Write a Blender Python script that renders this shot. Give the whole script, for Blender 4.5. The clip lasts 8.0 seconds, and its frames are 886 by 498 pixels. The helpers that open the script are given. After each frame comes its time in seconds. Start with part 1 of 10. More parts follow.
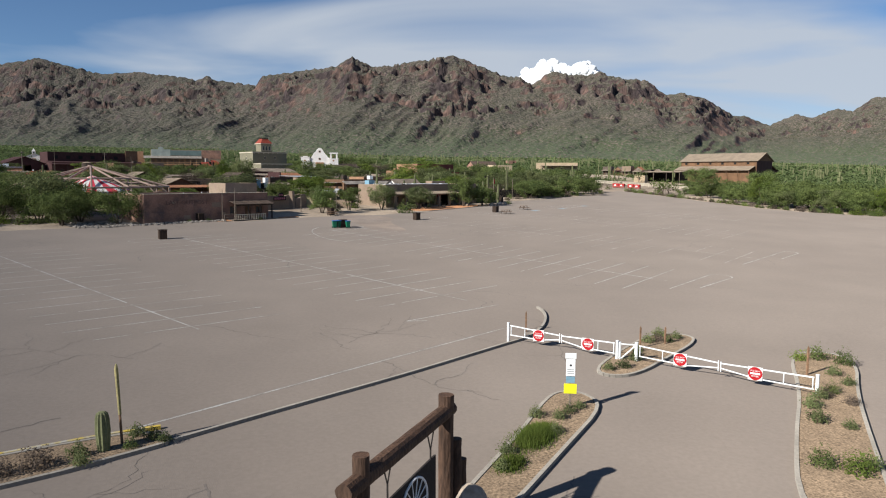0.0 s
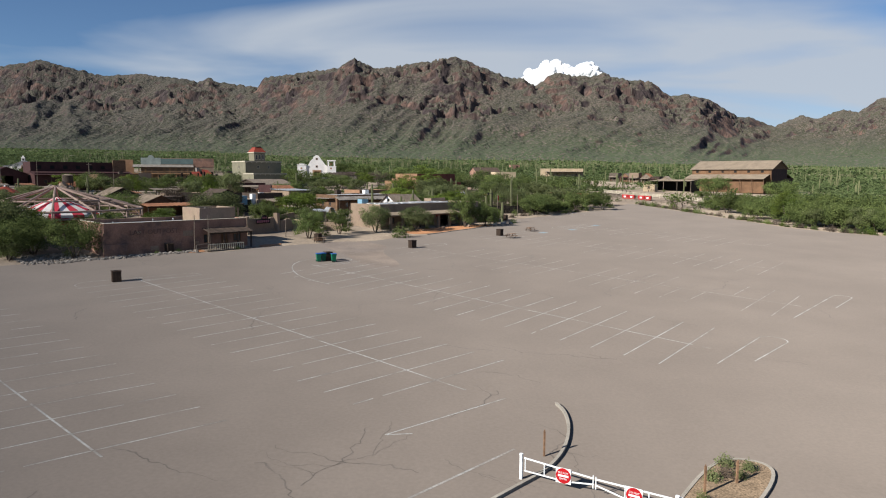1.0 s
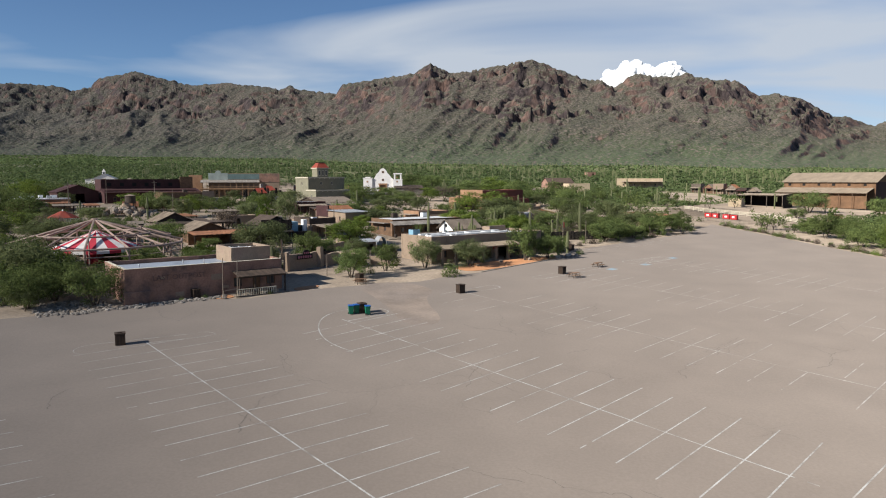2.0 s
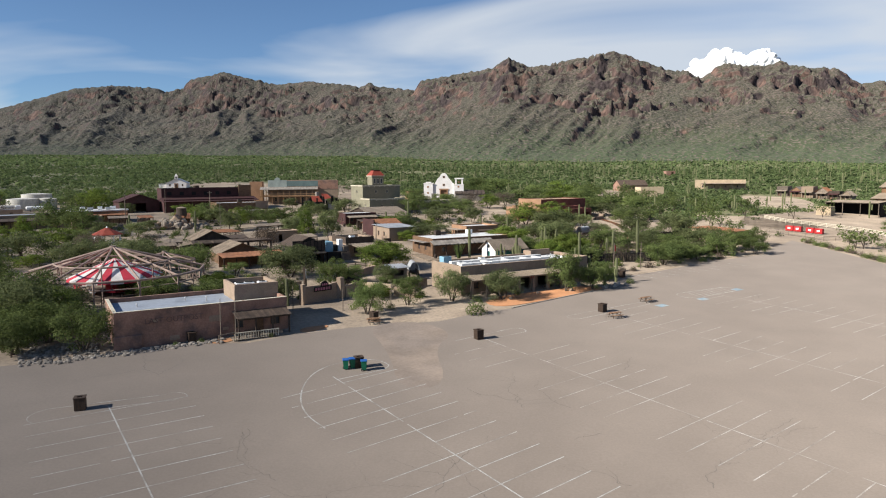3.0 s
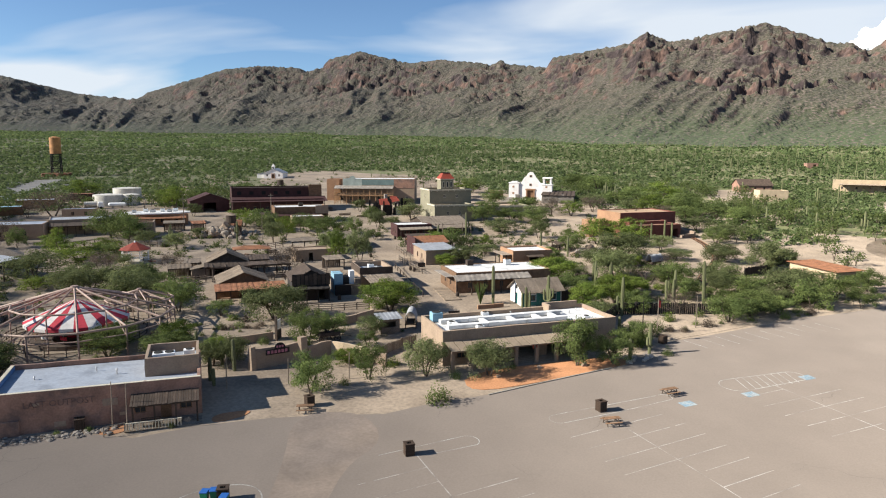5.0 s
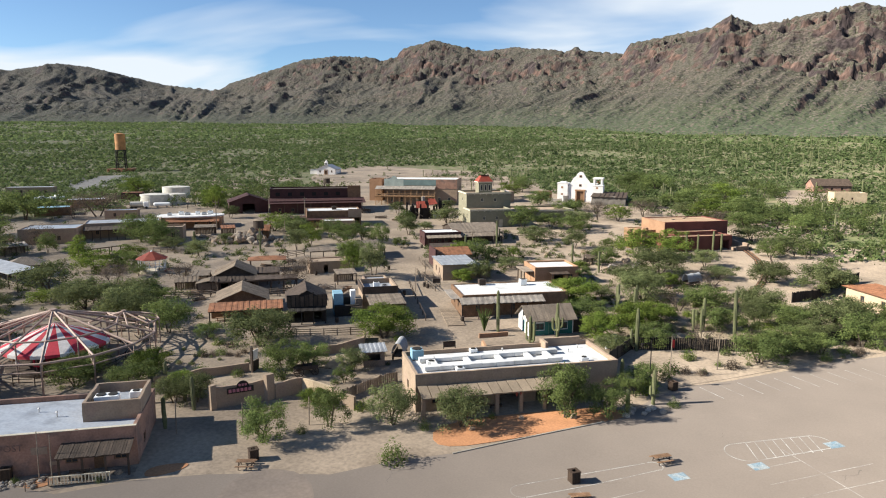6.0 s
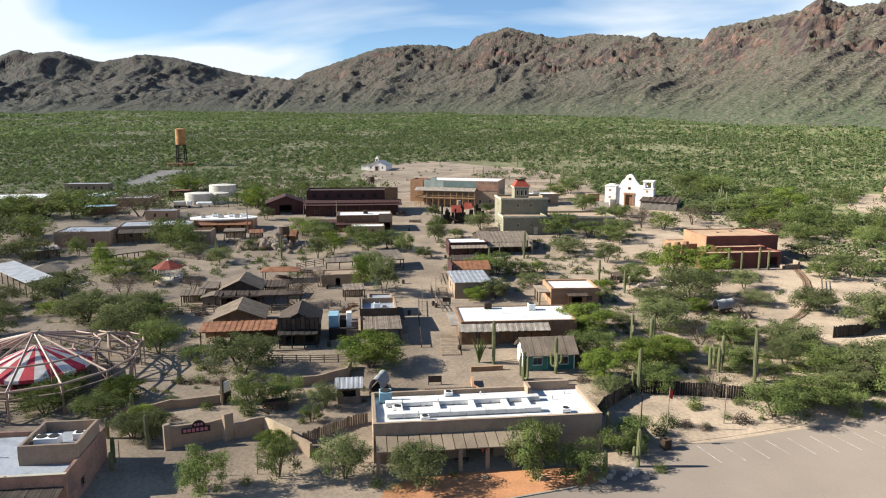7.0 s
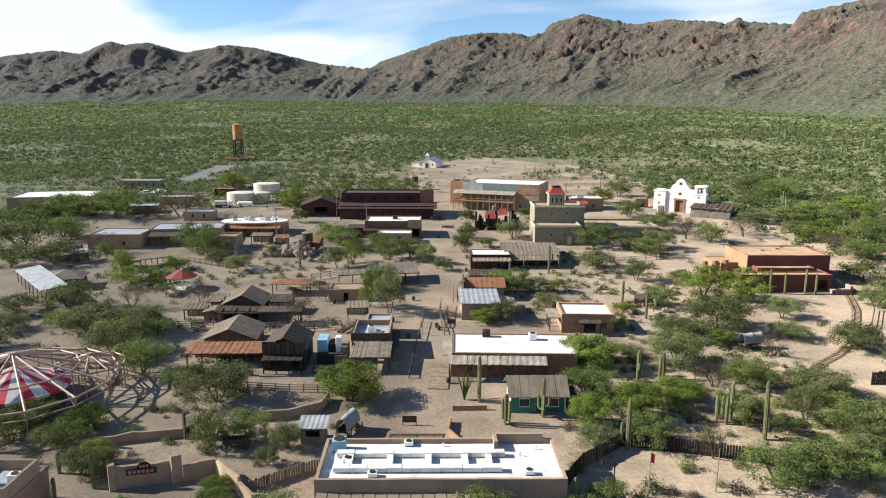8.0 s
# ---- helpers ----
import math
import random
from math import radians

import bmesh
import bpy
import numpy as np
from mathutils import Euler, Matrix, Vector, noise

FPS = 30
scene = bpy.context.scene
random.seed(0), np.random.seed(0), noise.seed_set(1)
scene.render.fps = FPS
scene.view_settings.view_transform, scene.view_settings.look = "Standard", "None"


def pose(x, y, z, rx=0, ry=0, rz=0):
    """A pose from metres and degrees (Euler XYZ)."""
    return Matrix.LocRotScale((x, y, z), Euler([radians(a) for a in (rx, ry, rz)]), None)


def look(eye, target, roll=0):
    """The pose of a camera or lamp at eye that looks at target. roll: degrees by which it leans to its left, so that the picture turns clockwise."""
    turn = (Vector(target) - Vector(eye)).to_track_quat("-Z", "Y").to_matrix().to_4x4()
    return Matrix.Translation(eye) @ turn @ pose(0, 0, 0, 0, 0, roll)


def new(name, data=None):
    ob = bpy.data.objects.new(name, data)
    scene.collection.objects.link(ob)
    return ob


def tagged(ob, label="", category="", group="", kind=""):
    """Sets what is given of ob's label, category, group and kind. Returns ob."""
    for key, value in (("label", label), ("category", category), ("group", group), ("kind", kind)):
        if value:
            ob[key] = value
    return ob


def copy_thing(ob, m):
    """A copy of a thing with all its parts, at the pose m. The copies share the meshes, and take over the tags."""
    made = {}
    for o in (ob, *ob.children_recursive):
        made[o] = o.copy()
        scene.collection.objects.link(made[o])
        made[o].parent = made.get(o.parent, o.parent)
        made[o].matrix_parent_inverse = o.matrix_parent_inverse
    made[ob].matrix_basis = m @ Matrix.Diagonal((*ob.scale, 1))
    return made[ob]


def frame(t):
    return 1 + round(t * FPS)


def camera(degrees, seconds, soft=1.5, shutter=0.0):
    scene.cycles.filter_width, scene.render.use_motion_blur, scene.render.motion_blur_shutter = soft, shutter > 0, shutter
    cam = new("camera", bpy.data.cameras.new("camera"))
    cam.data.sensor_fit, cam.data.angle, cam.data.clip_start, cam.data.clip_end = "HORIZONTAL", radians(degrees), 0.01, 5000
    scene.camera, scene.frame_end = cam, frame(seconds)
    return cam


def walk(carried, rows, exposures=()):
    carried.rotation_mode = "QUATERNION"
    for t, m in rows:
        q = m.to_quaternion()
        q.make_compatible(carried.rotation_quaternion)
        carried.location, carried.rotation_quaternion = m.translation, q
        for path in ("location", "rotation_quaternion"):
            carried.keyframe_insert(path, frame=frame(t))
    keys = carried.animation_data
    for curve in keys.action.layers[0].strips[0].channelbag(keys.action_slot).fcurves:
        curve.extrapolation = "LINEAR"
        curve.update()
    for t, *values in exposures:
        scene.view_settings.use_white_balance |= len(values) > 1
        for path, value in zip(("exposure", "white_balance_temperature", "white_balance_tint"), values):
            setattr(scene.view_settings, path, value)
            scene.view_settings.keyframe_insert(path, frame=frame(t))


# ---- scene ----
# ---- camera: a drone climbing over the car park, turning to its left ----
cam = camera(65.05, 8.0, 1.1)
# seconds, place, turn to the left, tilt, roll
PATH = [
    (0.0, 0.00, -0.00, 8.72, -2.35, -6.01, 0.17),
    (0.5, 0.50, 5.77, 10.09, -2.38, -6.04, 0.16),
    (1.0, 1.14, 12.15, 12.15, -2.11, -5.95, 0.12),
    (1.5, 2.35, 18.09, 14.52, -0.12, -5.85, 0.03),
    (2.0, 4.82, 23.82, 16.76, 4.17, -5.71, -0.11),
    (2.2, 5.89, 26.12, 17.71, 5.85, -5.68, 0.07),
    (3.3, 14.07, 38.31, 22.86, 12.18, -6.39, -0.53),
    (3.5, 15.47, 40.78, 23.76, 13.10, -6.55, -0.40),
    (4.0, 19.41, 46.88, 26.05, 15.90, -7.05, -0.27),
    (4.5, 23.32, 53.27, 28.20, 18.84, -7.54, -0.16),
    (4.7, 24.72, 55.90, 29.05, 19.94, -7.75, 0.01),
    (5.8, 32.66, 71.07, 33.77, 26.62, -8.79, 0.21),
    (6.0, 34.11, 73.61, 34.70, 27.84, -9.03, 0.10),
    (6.5, 37.60, 80.03, 37.08, 30.85, -9.54, 0.16),
    (7.0, 40.79, 86.52, 39.39, 33.86, -10.05, 0.15),
    (7.5, 43.69, 93.29, 41.70, 36.87, -10.52, 0.19),
    (8.0, 46.42, 100.38, 43.96, 39.92, -11.03, 0.22),
]


def flown(x, y, z, yaw, tilt, roll):
    a, b = radians(yaw), radians(tilt)
    way = (-math.sin(a) * math.cos(b), math.cos(a) * math.cos(b), math.sin(b))
    return look((x, y, z), (x + way[0], y + way[1], z + way[2]), roll)


walk(cam, [(row[0], flown(*row[1:])) for row in PATH], [(0.0, 0.50, 6250, 9.0), (0.6, 0.43, 6260, 9.0), (2.0, 0.58, 6300, 9.0), (4.0, 0.96, 6480, 8.5), (6.0, 1.22, 6600, 7.5), (8.0, 1.42, 6700, 6.5)])

# ---- sky, sun ----
SUN_AZ, SUN_EL = 236.0, 29.5   # degrees clockwise from +y, degrees up
world = bpy.data.worlds.new("sky")
scene.world = world
world.use_nodes = True
wn, wl = world.node_tree.nodes, world.node_tree.links
wn.clear()
w_out, w_bg = wn.new("ShaderNodeOutputWorld"), wn.new("ShaderNodeBackground")
w_sky = wn.new("ShaderNodeTexSky")
w_sky.sky_type, w_sky.sun_disc = "NISHITA", False
w_sky.sun_elevation, w_sky.sun_rotation = radians(SUN_EL), radians(SUN_AZ)
w_sky.altitude, w_sky.air_density, w_sky.dust_density, w_sky.ozone_density = 800, 0.85, 0.15, 4.5
w_bg.inputs["Strength"].default_value = 0.064
# thin high cloud over the blue, spread on a flat layer overhead
w_co, w_sep = wn.new("ShaderNodeTexCoord"), wn.new("ShaderNodeSeparateXYZ")
w_up = wn.new("ShaderNodeMath"); w_up.operation = "ADD"; w_up.inputs[1].default_value = 0.16
w_div = wn.new("ShaderNodeVectorMath"); w_div.operation = "DIVIDE"
w_comb = wn.new("ShaderNodeCombineXYZ")
w_map = wn.new("ShaderNodeMapping")
w_map.inputs["Rotation"].default_value = (0, 0, radians(-24))
w_map.inputs["Scale"].default_value = (0.6, 1.0, 1.0)
w_map.inputs["Location"].default_value = (0.35, 1.3, 0.0)
w_noise = wn.new("ShaderNodeTexNoise")
w_noise.inputs["Scale"].default_value, w_noise.inputs["Detail"].default_value = 0.85, 5.0
w_noise.inputs["Roughness"].default_value, w_noise.inputs["Distortion"].default_value = 0.42, 0.5
w_ramp = wn.new("ShaderNodeMapRange")
w_ramp.inputs["From Min"].default_value, w_ramp.inputs["From Max"].default_value = 0.46, 0.61
w_ramp.inputs["To Max"].default_value = 0.9
w_mix = wn.new("ShaderNodeMix"); w_mix.data_type = "RGBA"
w_mix.inputs["B"].default_value = (6.0, 6.4, 7.0, 1)
wl.new(w_co.outputs["Generated"], w_sep.inputs[0])
wl.new(w_sep.outputs["Z"], w_up.inputs[0])
for k in range(3):
    wl.new(w_up.outputs[0], w_comb.inputs[k])
wl.new(w_co.outputs["Generated"], w_div.inputs[0])
wl.new(w_comb.outputs[0], w_div.inputs[1])
wl.new(w_div.outputs[0], w_map.inputs[0])
wl.new(w_map.outputs[0], w_noise.inputs["Vector"])
# the sheet thickens towards the horizon and thins out overhead
w_low = wn.new("ShaderNodeMath"); w_low.operation = "MULTIPLY_ADD"; w_low.inputs[1].default_value, w_low.inputs[2].default_value = -1.3, 0.205
w_sum = wn.new("ShaderNodeMath"); w_sum.operation = "ADD"
wl.new(w_sep.outputs["Z"], w_low.inputs[0])
wl.new(w_noise.outputs["Fac"], w_sum.inputs[0]), wl.new(w_low.outputs[0], w_sum.inputs[1])
wl.new(w_sum.outputs[0], w_ramp.inputs["Value"])
wl.new(w_ramp.outputs[0], w_mix.inputs["Factor"])
wl.new(w_sky.outputs[0], w_mix.inputs["A"])
wl.new(w_mix.outputs["Result"], w_bg.inputs["Color"])
wl.new(w_bg.outputs[0], w_out.inputs["Surface"])

sun = new("sun", bpy.data.lights.new("sun", "SUN"))
sun.data.energy, sun.data.angle, sun.data.color = 5.0, radians(0.55), (1.0, 0.955, 0.88)
a, b = radians(SUN_AZ), radians(SUN_EL)
sun.matrix_world = look((math.sin(a) * math.cos(b) * 200, math.cos(a) * math.cos(b) * 200, math.sin(b) * 200), (0, 0, 0))

# ---- materials ----
def mat(name, base, rough=0.85, metal=0.0, grain=(6.0, 0.12), stain=(0.5, 0.15), bump=0.15, bump_scale=20.0, per=0.0, island=0.0,
        other=None, blend=(0.45, 0.6), blend_scale=0.3, stretch=(1, 1, 1)):
    """A surface with variation at two scales. grain and stain: (scale per metre, strength). other: a second colour in patches.
    per / island: brightness change from object to object, or from piece to piece."""
    m = bpy.data.materials.new(name)
    m.use_nodes = True
    n, l = m.node_tree.nodes, m.node_tree.links
    bsdf = n["Principled BSDF"]
    geo, mp = n.new("ShaderNodeNewGeometry"), n.new("ShaderNodeMapping")
    mp.inputs["Scale"].default_value = stretch
    l.new(geo.outputs["Position"], mp.inputs[0])

    def noise_at(scale, detail=4.0):
        t = n.new("ShaderNodeTexNoise")
        t.inputs["Scale"].default_value, t.inputs["Detail"].default_value = scale, detail
        l.new(mp.outputs[0], t.inputs["Vector"])
        return t.outputs["Fac"]

    def maprange(v, a, b, c, d):
        t = n.new("ShaderNodeMapRange")
        for k, x in zip(("From Min", "From Max", "To Min", "To Max"), (a, b, c, d)):
            t.inputs[k].default_value = x
        l.new(v, t.inputs["Value"])
        return t.outputs[0]

    def times(x, y):
        t = n.new("ShaderNodeMath"); t.operation = "MULTIPLY"
        l.new(x, t.inputs[0]), l.new(y, t.inputs[1])
        return t.outputs[0]

    bright = times(maprange(noise_at(grain[0]), 0.3, 0.7, 1 - grain[1], 1 + grain[1]),
                   maprange(noise_at(stain[0]), 0.3, 0.7, 1 - stain[1], 1 + stain[1]))
    if per:
        o = n.new("ShaderNodeObjectInfo")
        bright = times(bright, maprange(o.outputs["Random"], 0, 1, 1 - per, 1 + per))
    if island:
        bright = times(bright, maprange(geo.outputs["Random Per Island"], 0, 1, 1 - island, 1 + island))
    col = n.new("ShaderNodeRGB"); col.outputs[0].default_value = (*base, 1)
    out = col.outputs[0]
    if other:
        mx = n.new("ShaderNodeMix"); mx.data_type = "RGBA"
        mx.inputs["B"].default_value = (*other, 1)
        l.new(out, mx.inputs["A"])
        l.new(maprange(noise_at(blend_scale, 6.0), *blend, 0, 1), mx.inputs["Factor"])
        out = mx.outputs["Result"]
    sc = n.new("ShaderNodeVectorMath"); sc.operation = "SCALE"
    l.new(out, sc.inputs[0]), l.new(bright, sc.inputs["Scale"])
    l.new(sc.outputs[0], bsdf.inputs["Base Color"])
    bsdf.inputs["Roughness"].default_value, bsdf.inputs["Metallic"].default_value = rough, metal
    bsdf.inputs["Specular IOR Level"].default_value = 0.3
    bsdf.inputs["Diffuse Roughness"].default_value = 1.0 if rough > 0.7 else 0.3
    if bump:
        bp = n.new("ShaderNodeBump")
        bp.inputs["Strength"].default_value, bp.inputs["Distance"].default_value = bump, 0.05
        l.new(noise_at(bump_scale, 5.0), bp.inputs["Height"])
        l.new(bp.outputs[0], bsdf.inputs["Normal"])
    return m


def leafy(name, base, other, spread=0.22):
    """Foliage: matt, a little light comes through, each clump a shade of its own."""
    m = mat(name, base, 0.75, grain=(1.5, 0.2), stain=(0.15, 0.2), bump=0, island=spread, per=0.28, other=other, blend=(0.4, 0.62), blend_scale=0.25)
    n, l = m.node_tree.nodes, m.node_tree.links
    bsdf, out = n["Principled BSDF"], n["Material Output"]
    bsdf.inputs["Specular IOR Level"].default_value = 0.05
    tr, mx = n.new("ShaderNodeBsdfTranslucent"), n.new("ShaderNodeMixShader")
    l.new(bsdf.inputs["Base Color"].links[0].from_socket, tr.inputs["Color"])
    mx.inputs[0].default_value = 0.36
    l.new(bsdf.outputs[0], mx.inputs[1]), l.new(tr.outputs[0], mx.inputs[2]), l.new(mx.outputs[0], out.inputs["Surface"])
    return m


M = {
    "asphalt": mat("asphalt", (0.193, 0.158, 0.130), 0.93, grain=(5, 0.06), stain=(0.16, 0.055), bump=0.25, bump_scale=30,
                   other=(0.206, 0.169, 0.139), blend=(0.45, 0.62), blend_scale=0.045),
    "line": mat("road_paint", (0.355, 0.34, 0.315), 0.8, grain=(6, 0.25), stain=(0.7, 0.2), bump=0, other=(0.225, 0.20, 0.175), blend=(0.42, 0.62), blend_scale=0.5),
    "line_worn": mat("worn_road_paint", (0.33, 0.30, 0.27), 0.8, grain=(6, 0.25), stain=(0.7, 0.2), bump=0, other=(0.21, 0.178, 0.15), blend=(0.40, 0.60), blend_scale=0.4),
    "roof_tan": mat("tan_earth_roof", (0.30, 0.20, 0.125), 0.95, grain=(4, 0.2), stain=(0.35, 0.2), bump=0.3, bump_scale=6),
    "yard_grey": mat("grey_yard_gravel", (0.205, 0.19, 0.17), 0.95, grain=(6, 0.3), stain=(0.3, 0.2), bump=0.4, bump_scale=8),
    "liner_blue": mat("blue_roof_liner", (0.08, 0.17, 0.33), 0.6, grain=(5, 0.2), stain=(0.6, 0.2), bump=0.1),
    "blue_paint": mat("blue_road_paint", (0.15, 0.215, 0.255), 0.8, grain=(6, 0.2), bump=0, other=(0.26, 0.28, 0.28), blend=(0.42, 0.6), blend_scale=1.5),
    "yellow_paint": mat("yellow_kerb_paint", (0.5, 0.36, 0.06), 0.8, bump=0, other=(0.36, 0.33, 0.28), blend=(0.4, 0.6), blend_scale=2),
    "crack": mat("crack_tar", (0.142, 0.119, 0.101), 0.9, bump=0),
    "sand": mat("desert_sand", (0.295, 0.230, 0.168), 0.95, grain=(2.2, 0.2), stain=(0.16, 0.18), bump=0.5, bump_scale=5,
                other=(0.215, 0.166, 0.122), blend=(0.44, 0.60), blend_scale=0.06),
    "scrub_ground": mat("scrub_covered_sand", (0.20, 0.165, 0.10), 0.95, grain=(1.2, 0.2), stain=(0.05, 0.15), bump=0.4, bump_scale=3,
                        other=(0.115, 0.122, 0.052), blend=(0.36, 0.54), blend_scale=0.12),
    "orange": mat("orange_earth", (0.40, 0.19, 0.09), 0.95, grain=(4, 0.15), stain=(0.4, 0.15), bump=0.3),
    "gravel": mat("brown_gravel", (0.205, 0.145, 0.092), 0.95, grain=(11, 0.55), stain=(1, 0.15), bump=0.6, bump_scale=14),
    "concrete": mat("weathered_concrete", (0.27, 0.24, 0.20), 0.9, grain=(8, 0.12), bump=0.2),
    "stone": mat("river_stone", (0.27, 0.235, 0.2), 0.9, grain=(6, 0.2), bump=0.4, island=0.35, per=0.2),
    "white_paint": mat("white_paint", (0.78, 0.78, 0.76), 0.5, grain=(5, 0.05), stain=(1.5, 0.06), bump=0.05),
    "red_paint": mat("red_sign_paint", (0.42, 0.008, 0.012), 0.5, bump=0),
    "yellow_sign": mat("yellow_sign", (0.78, 0.75, 0.02), 0.5, bump=0),
    "rubber": mat("black_rubber", (0.02, 0.02, 0.02), 0.7, bump=0),
    "log": mat("dark_log", (0.075, 0.042, 0.026), 0.8, grain=(14, 0.4), stain=(2, 0.3), bump=0.7, bump_scale=12, stretch=(1, 1, 0.25)),
    "dark_wood": mat("weathered_dark_wood", (0.075, 0.052, 0.038), 0.85, grain=(10, 0.35), stain=(1, 0.25), bump=0.5, bump_scale=10, per=0.25),
    "grey_wood": mat("weathered_grey_wood", (0.21, 0.165, 0.125), 0.9, grain=(10, 0.3), stain=(1, 0.25), bump=0.5, bump_scale=10, per=0.25),
    "brown_wood": mat("brown_planks", (0.20, 0.115, 0.065), 0.85, grain=(9, 0.3), stain=(1, 0.25), bump=0.4, bump_scale=10, per=0.25),
    "barn_wood": mat("barn_boards", (0.215, 0.118, 0.062), 0.85, grain=(7, 0.25), stain=(0.5, 0.2), bump=0.3, per=0.12),
    "charred": mat("blackened_wood", (0.026, 0.021, 0.018), 0.85, grain=(8, 0.3), bump=0.4, per=0.3),
    "maroon": mat("dark_maroon_boards", (0.065, 0.026, 0.024), 0.8, grain=(8, 0.25), stain=(0.6, 0.2), bump=0.3),
    "rust": mat("rusty_sheet_metal", (0.27, 0.12, 0.06), 0.75, 0.1, grain=(5, 0.25), stain=(0.8, 0.3), bump=0.2, per=0.1),
    "tin": mat("dull_tin_sheet", (0.42, 0.42, 0.42), 0.5, 0.55, grain=(5, 0.12), stain=(0.6, 0.2), bump=0.1),
    "tin_grey": mat("grey_corrugated_roof", (0.30, 0.26, 0.22), 0.65, 0.25, grain=(5, 0.2), stain=(0.8, 0.25), bump=0.1),
    "shingle": mat("brown_shingles", (0.21, 0.165, 0.125), 0.9, grain=(6, 0.3), stain=(0.6, 0.2), bump=0.5, per=0.25, island=0.2),
    "shingle_tan": mat("tan_sheet_roof", (0.235, 0.182, 0.13), 0.8, grain=(4, 0.12), stain=(0.4, 0.15), bump=0.1, per=0.06),
    "white_roof": mat("white_coated_roof", (0.60, 0.59, 0.57), 0.6, grain=(3, 0.05), stain=(0.4, 0.07), bump=0.15, bump_scale=6,
                      other=(0.42, 0.41, 0.39), blend=(0.54, 0.72), blend_scale=0.5),
    "grey_roof": mat("grey_coated_roof", (0.305, 0.33, 0.37), 0.5, grain=(3, 0.12), stain=(0.35, 0.35), bump=0.1, bump_scale=6,
                     other=(0.21, 0.225, 0.25), blend=(0.50, 0.66), blend_scale=0.35),
    "adobe": mat("tan_adobe", (0.34, 0.25, 0.175), 0.95, grain=(5, 0.12), stain=(0.5, 0.16), bump=0.4, bump_scale=5,
                 other=(0.27, 0.19, 0.14), blend=(0.5, 0.66), blend_scale=0.5),
    "adobe_pink": mat("worn_pink_adobe", (0.33, 0.19, 0.135), 0.95, grain=(5, 0.14), stain=(0.6, 0.2), bump=0.4, bump_scale=5,
                      other=(0.20, 0.13, 0.105), blend=(0.5, 0.64), blend_scale=0.45),
    "adobe_red": mat("red_adobe", (0.20, 0.072, 0.052), 0.95, grain=(5, 0.12), stain=(0.5, 0.15), bump=0.35, bump_scale=5),
    "adobe_orange": mat("orange_adobe", (0.36, 0.21, 0.122), 0.95, grain=(5, 0.12), stain=(0.5, 0.15), bump=0.35, bump_scale=5),
    "adobe_yellow": mat("yellow_adobe", (0.50, 0.39, 0.26), 0.95, grain=(5, 0.1), stain=(0.5, 0.12), bump=0.3, bump_scale=5),
    "olive_wall": mat("olive_grey_boards", (0.26, 0.235, 0.16), 0.85, grain=(6, 0.12), stain=(0.6, 0.12), bump=0.2),
    "cream": mat("cream_trim", (0.62, 0.55, 0.42), 0.75, bump=0.05),
    "whitewash": mat("whitewashed_plaster", (0.80, 0.76, 0.72), 0.9, grain=(4, 0.06), stain=(0.5, 0.08), bump=0.25, bump_scale=5),
    "teal": mat("teal_painted_wood", (0.03, 0.16, 0.14), 0.6, grain=(6, 0.15), bump=0.1),
    "green_roof": mat("grey_green_roof", (0.22, 0.31, 0.30), 0.55, grain=(4, 0.12), stain=(0.4, 0.15), bump=0.1),
    "red_tile": mat("red_roof_tiles", (0.32, 0.062, 0.036), 0.75, grain=(6, 0.2), stain=(0.8, 0.15), bump=0.3, per=0.15),
    "canvas_red": mat("red_canvas", (0.55, 0.045, 0.07), 0.8, grain=(3, 0.1), stain=(0.8, 0.12), bump=0.1),
    "canvas_white": mat("white_canvas", (0.72, 0.68, 0.64), 0.8, grain=(3, 0.08), stain=(0.8, 0.12), bump=0.1),
    "canvas_grey": mat("grey_canvas", (0.30, 0.30, 0.30), 0.85, grain=(3, 0.12), bump=0.2),
    "steel_frame": mat("rusty_white_steel", (0.30, 0.215, 0.175), 0.6, 0.1, grain=(5, 0.2), stain=(1, 0.2), bump=0.1),
    "faded_paint": mat("faded_brown_wall_paint", (0.19, 0.12, 0.098), 0.9, grain=(6, 0.2), bump=0.1),
    "dark": mat("dark_opening", (0.02, 0.018, 0.016), 0.9, bump=0),
    "window": mat("dark_window_glass", (0.03, 0.035, 0.04), 0.08, bump=0),
    "bin_dark": mat("dark_slatted_wood", (0.055, 0.034, 0.022), 0.8, grain=(10, 0.3), bump=0.3, per=0.2),
    "bin_green": mat("green_plastic", (0.012, 0.13, 0.07), 0.45, bump=0),
    "bin_blue": mat("blue_plastic", (0.02, 0.09, 0.30), 0.45, bump=0),
    "bark": mat("mesquite_bark", (0.10, 0.075, 0.055), 0.95, grain=(10, 0.3), bump=0.6),
    "saguaro": mat("saguaro_skin", (0.155, 0.16, 0.075), 0.8, grain=(8, 0.2), stain=(0.8, 0.15), bump=0.2, per=0.15, island=0.1),
    "leaf": leafy("mesquite_leaves", (0.162, 0.196, 0.064), (0.110, 0.142, 0.048)),
    "leaf_pale": leafy("palo_verde_leaves", (0.172, 0.190, 0.082), (0.120, 0.140, 0.058)),
    "leaf_bright": leafy("bright_green_leaves", (0.178, 0.222, 0.046), (0.115, 0.160, 0.034)),
    "leaf_dry": leafy("dry_twigs", (0.155, 0.118, 0.09), (0.10, 0.078, 0.06)),
    "bush": leafy("desert_scrub", (0.118, 0.162, 0.060), (0.165, 0.200, 0.085), 0.24),
    "dry_stalk": mat("dry_agave_stalk", (0.34, 0.29, 0.13), 0.85, grain=(9, 0.25), bump=0.3),
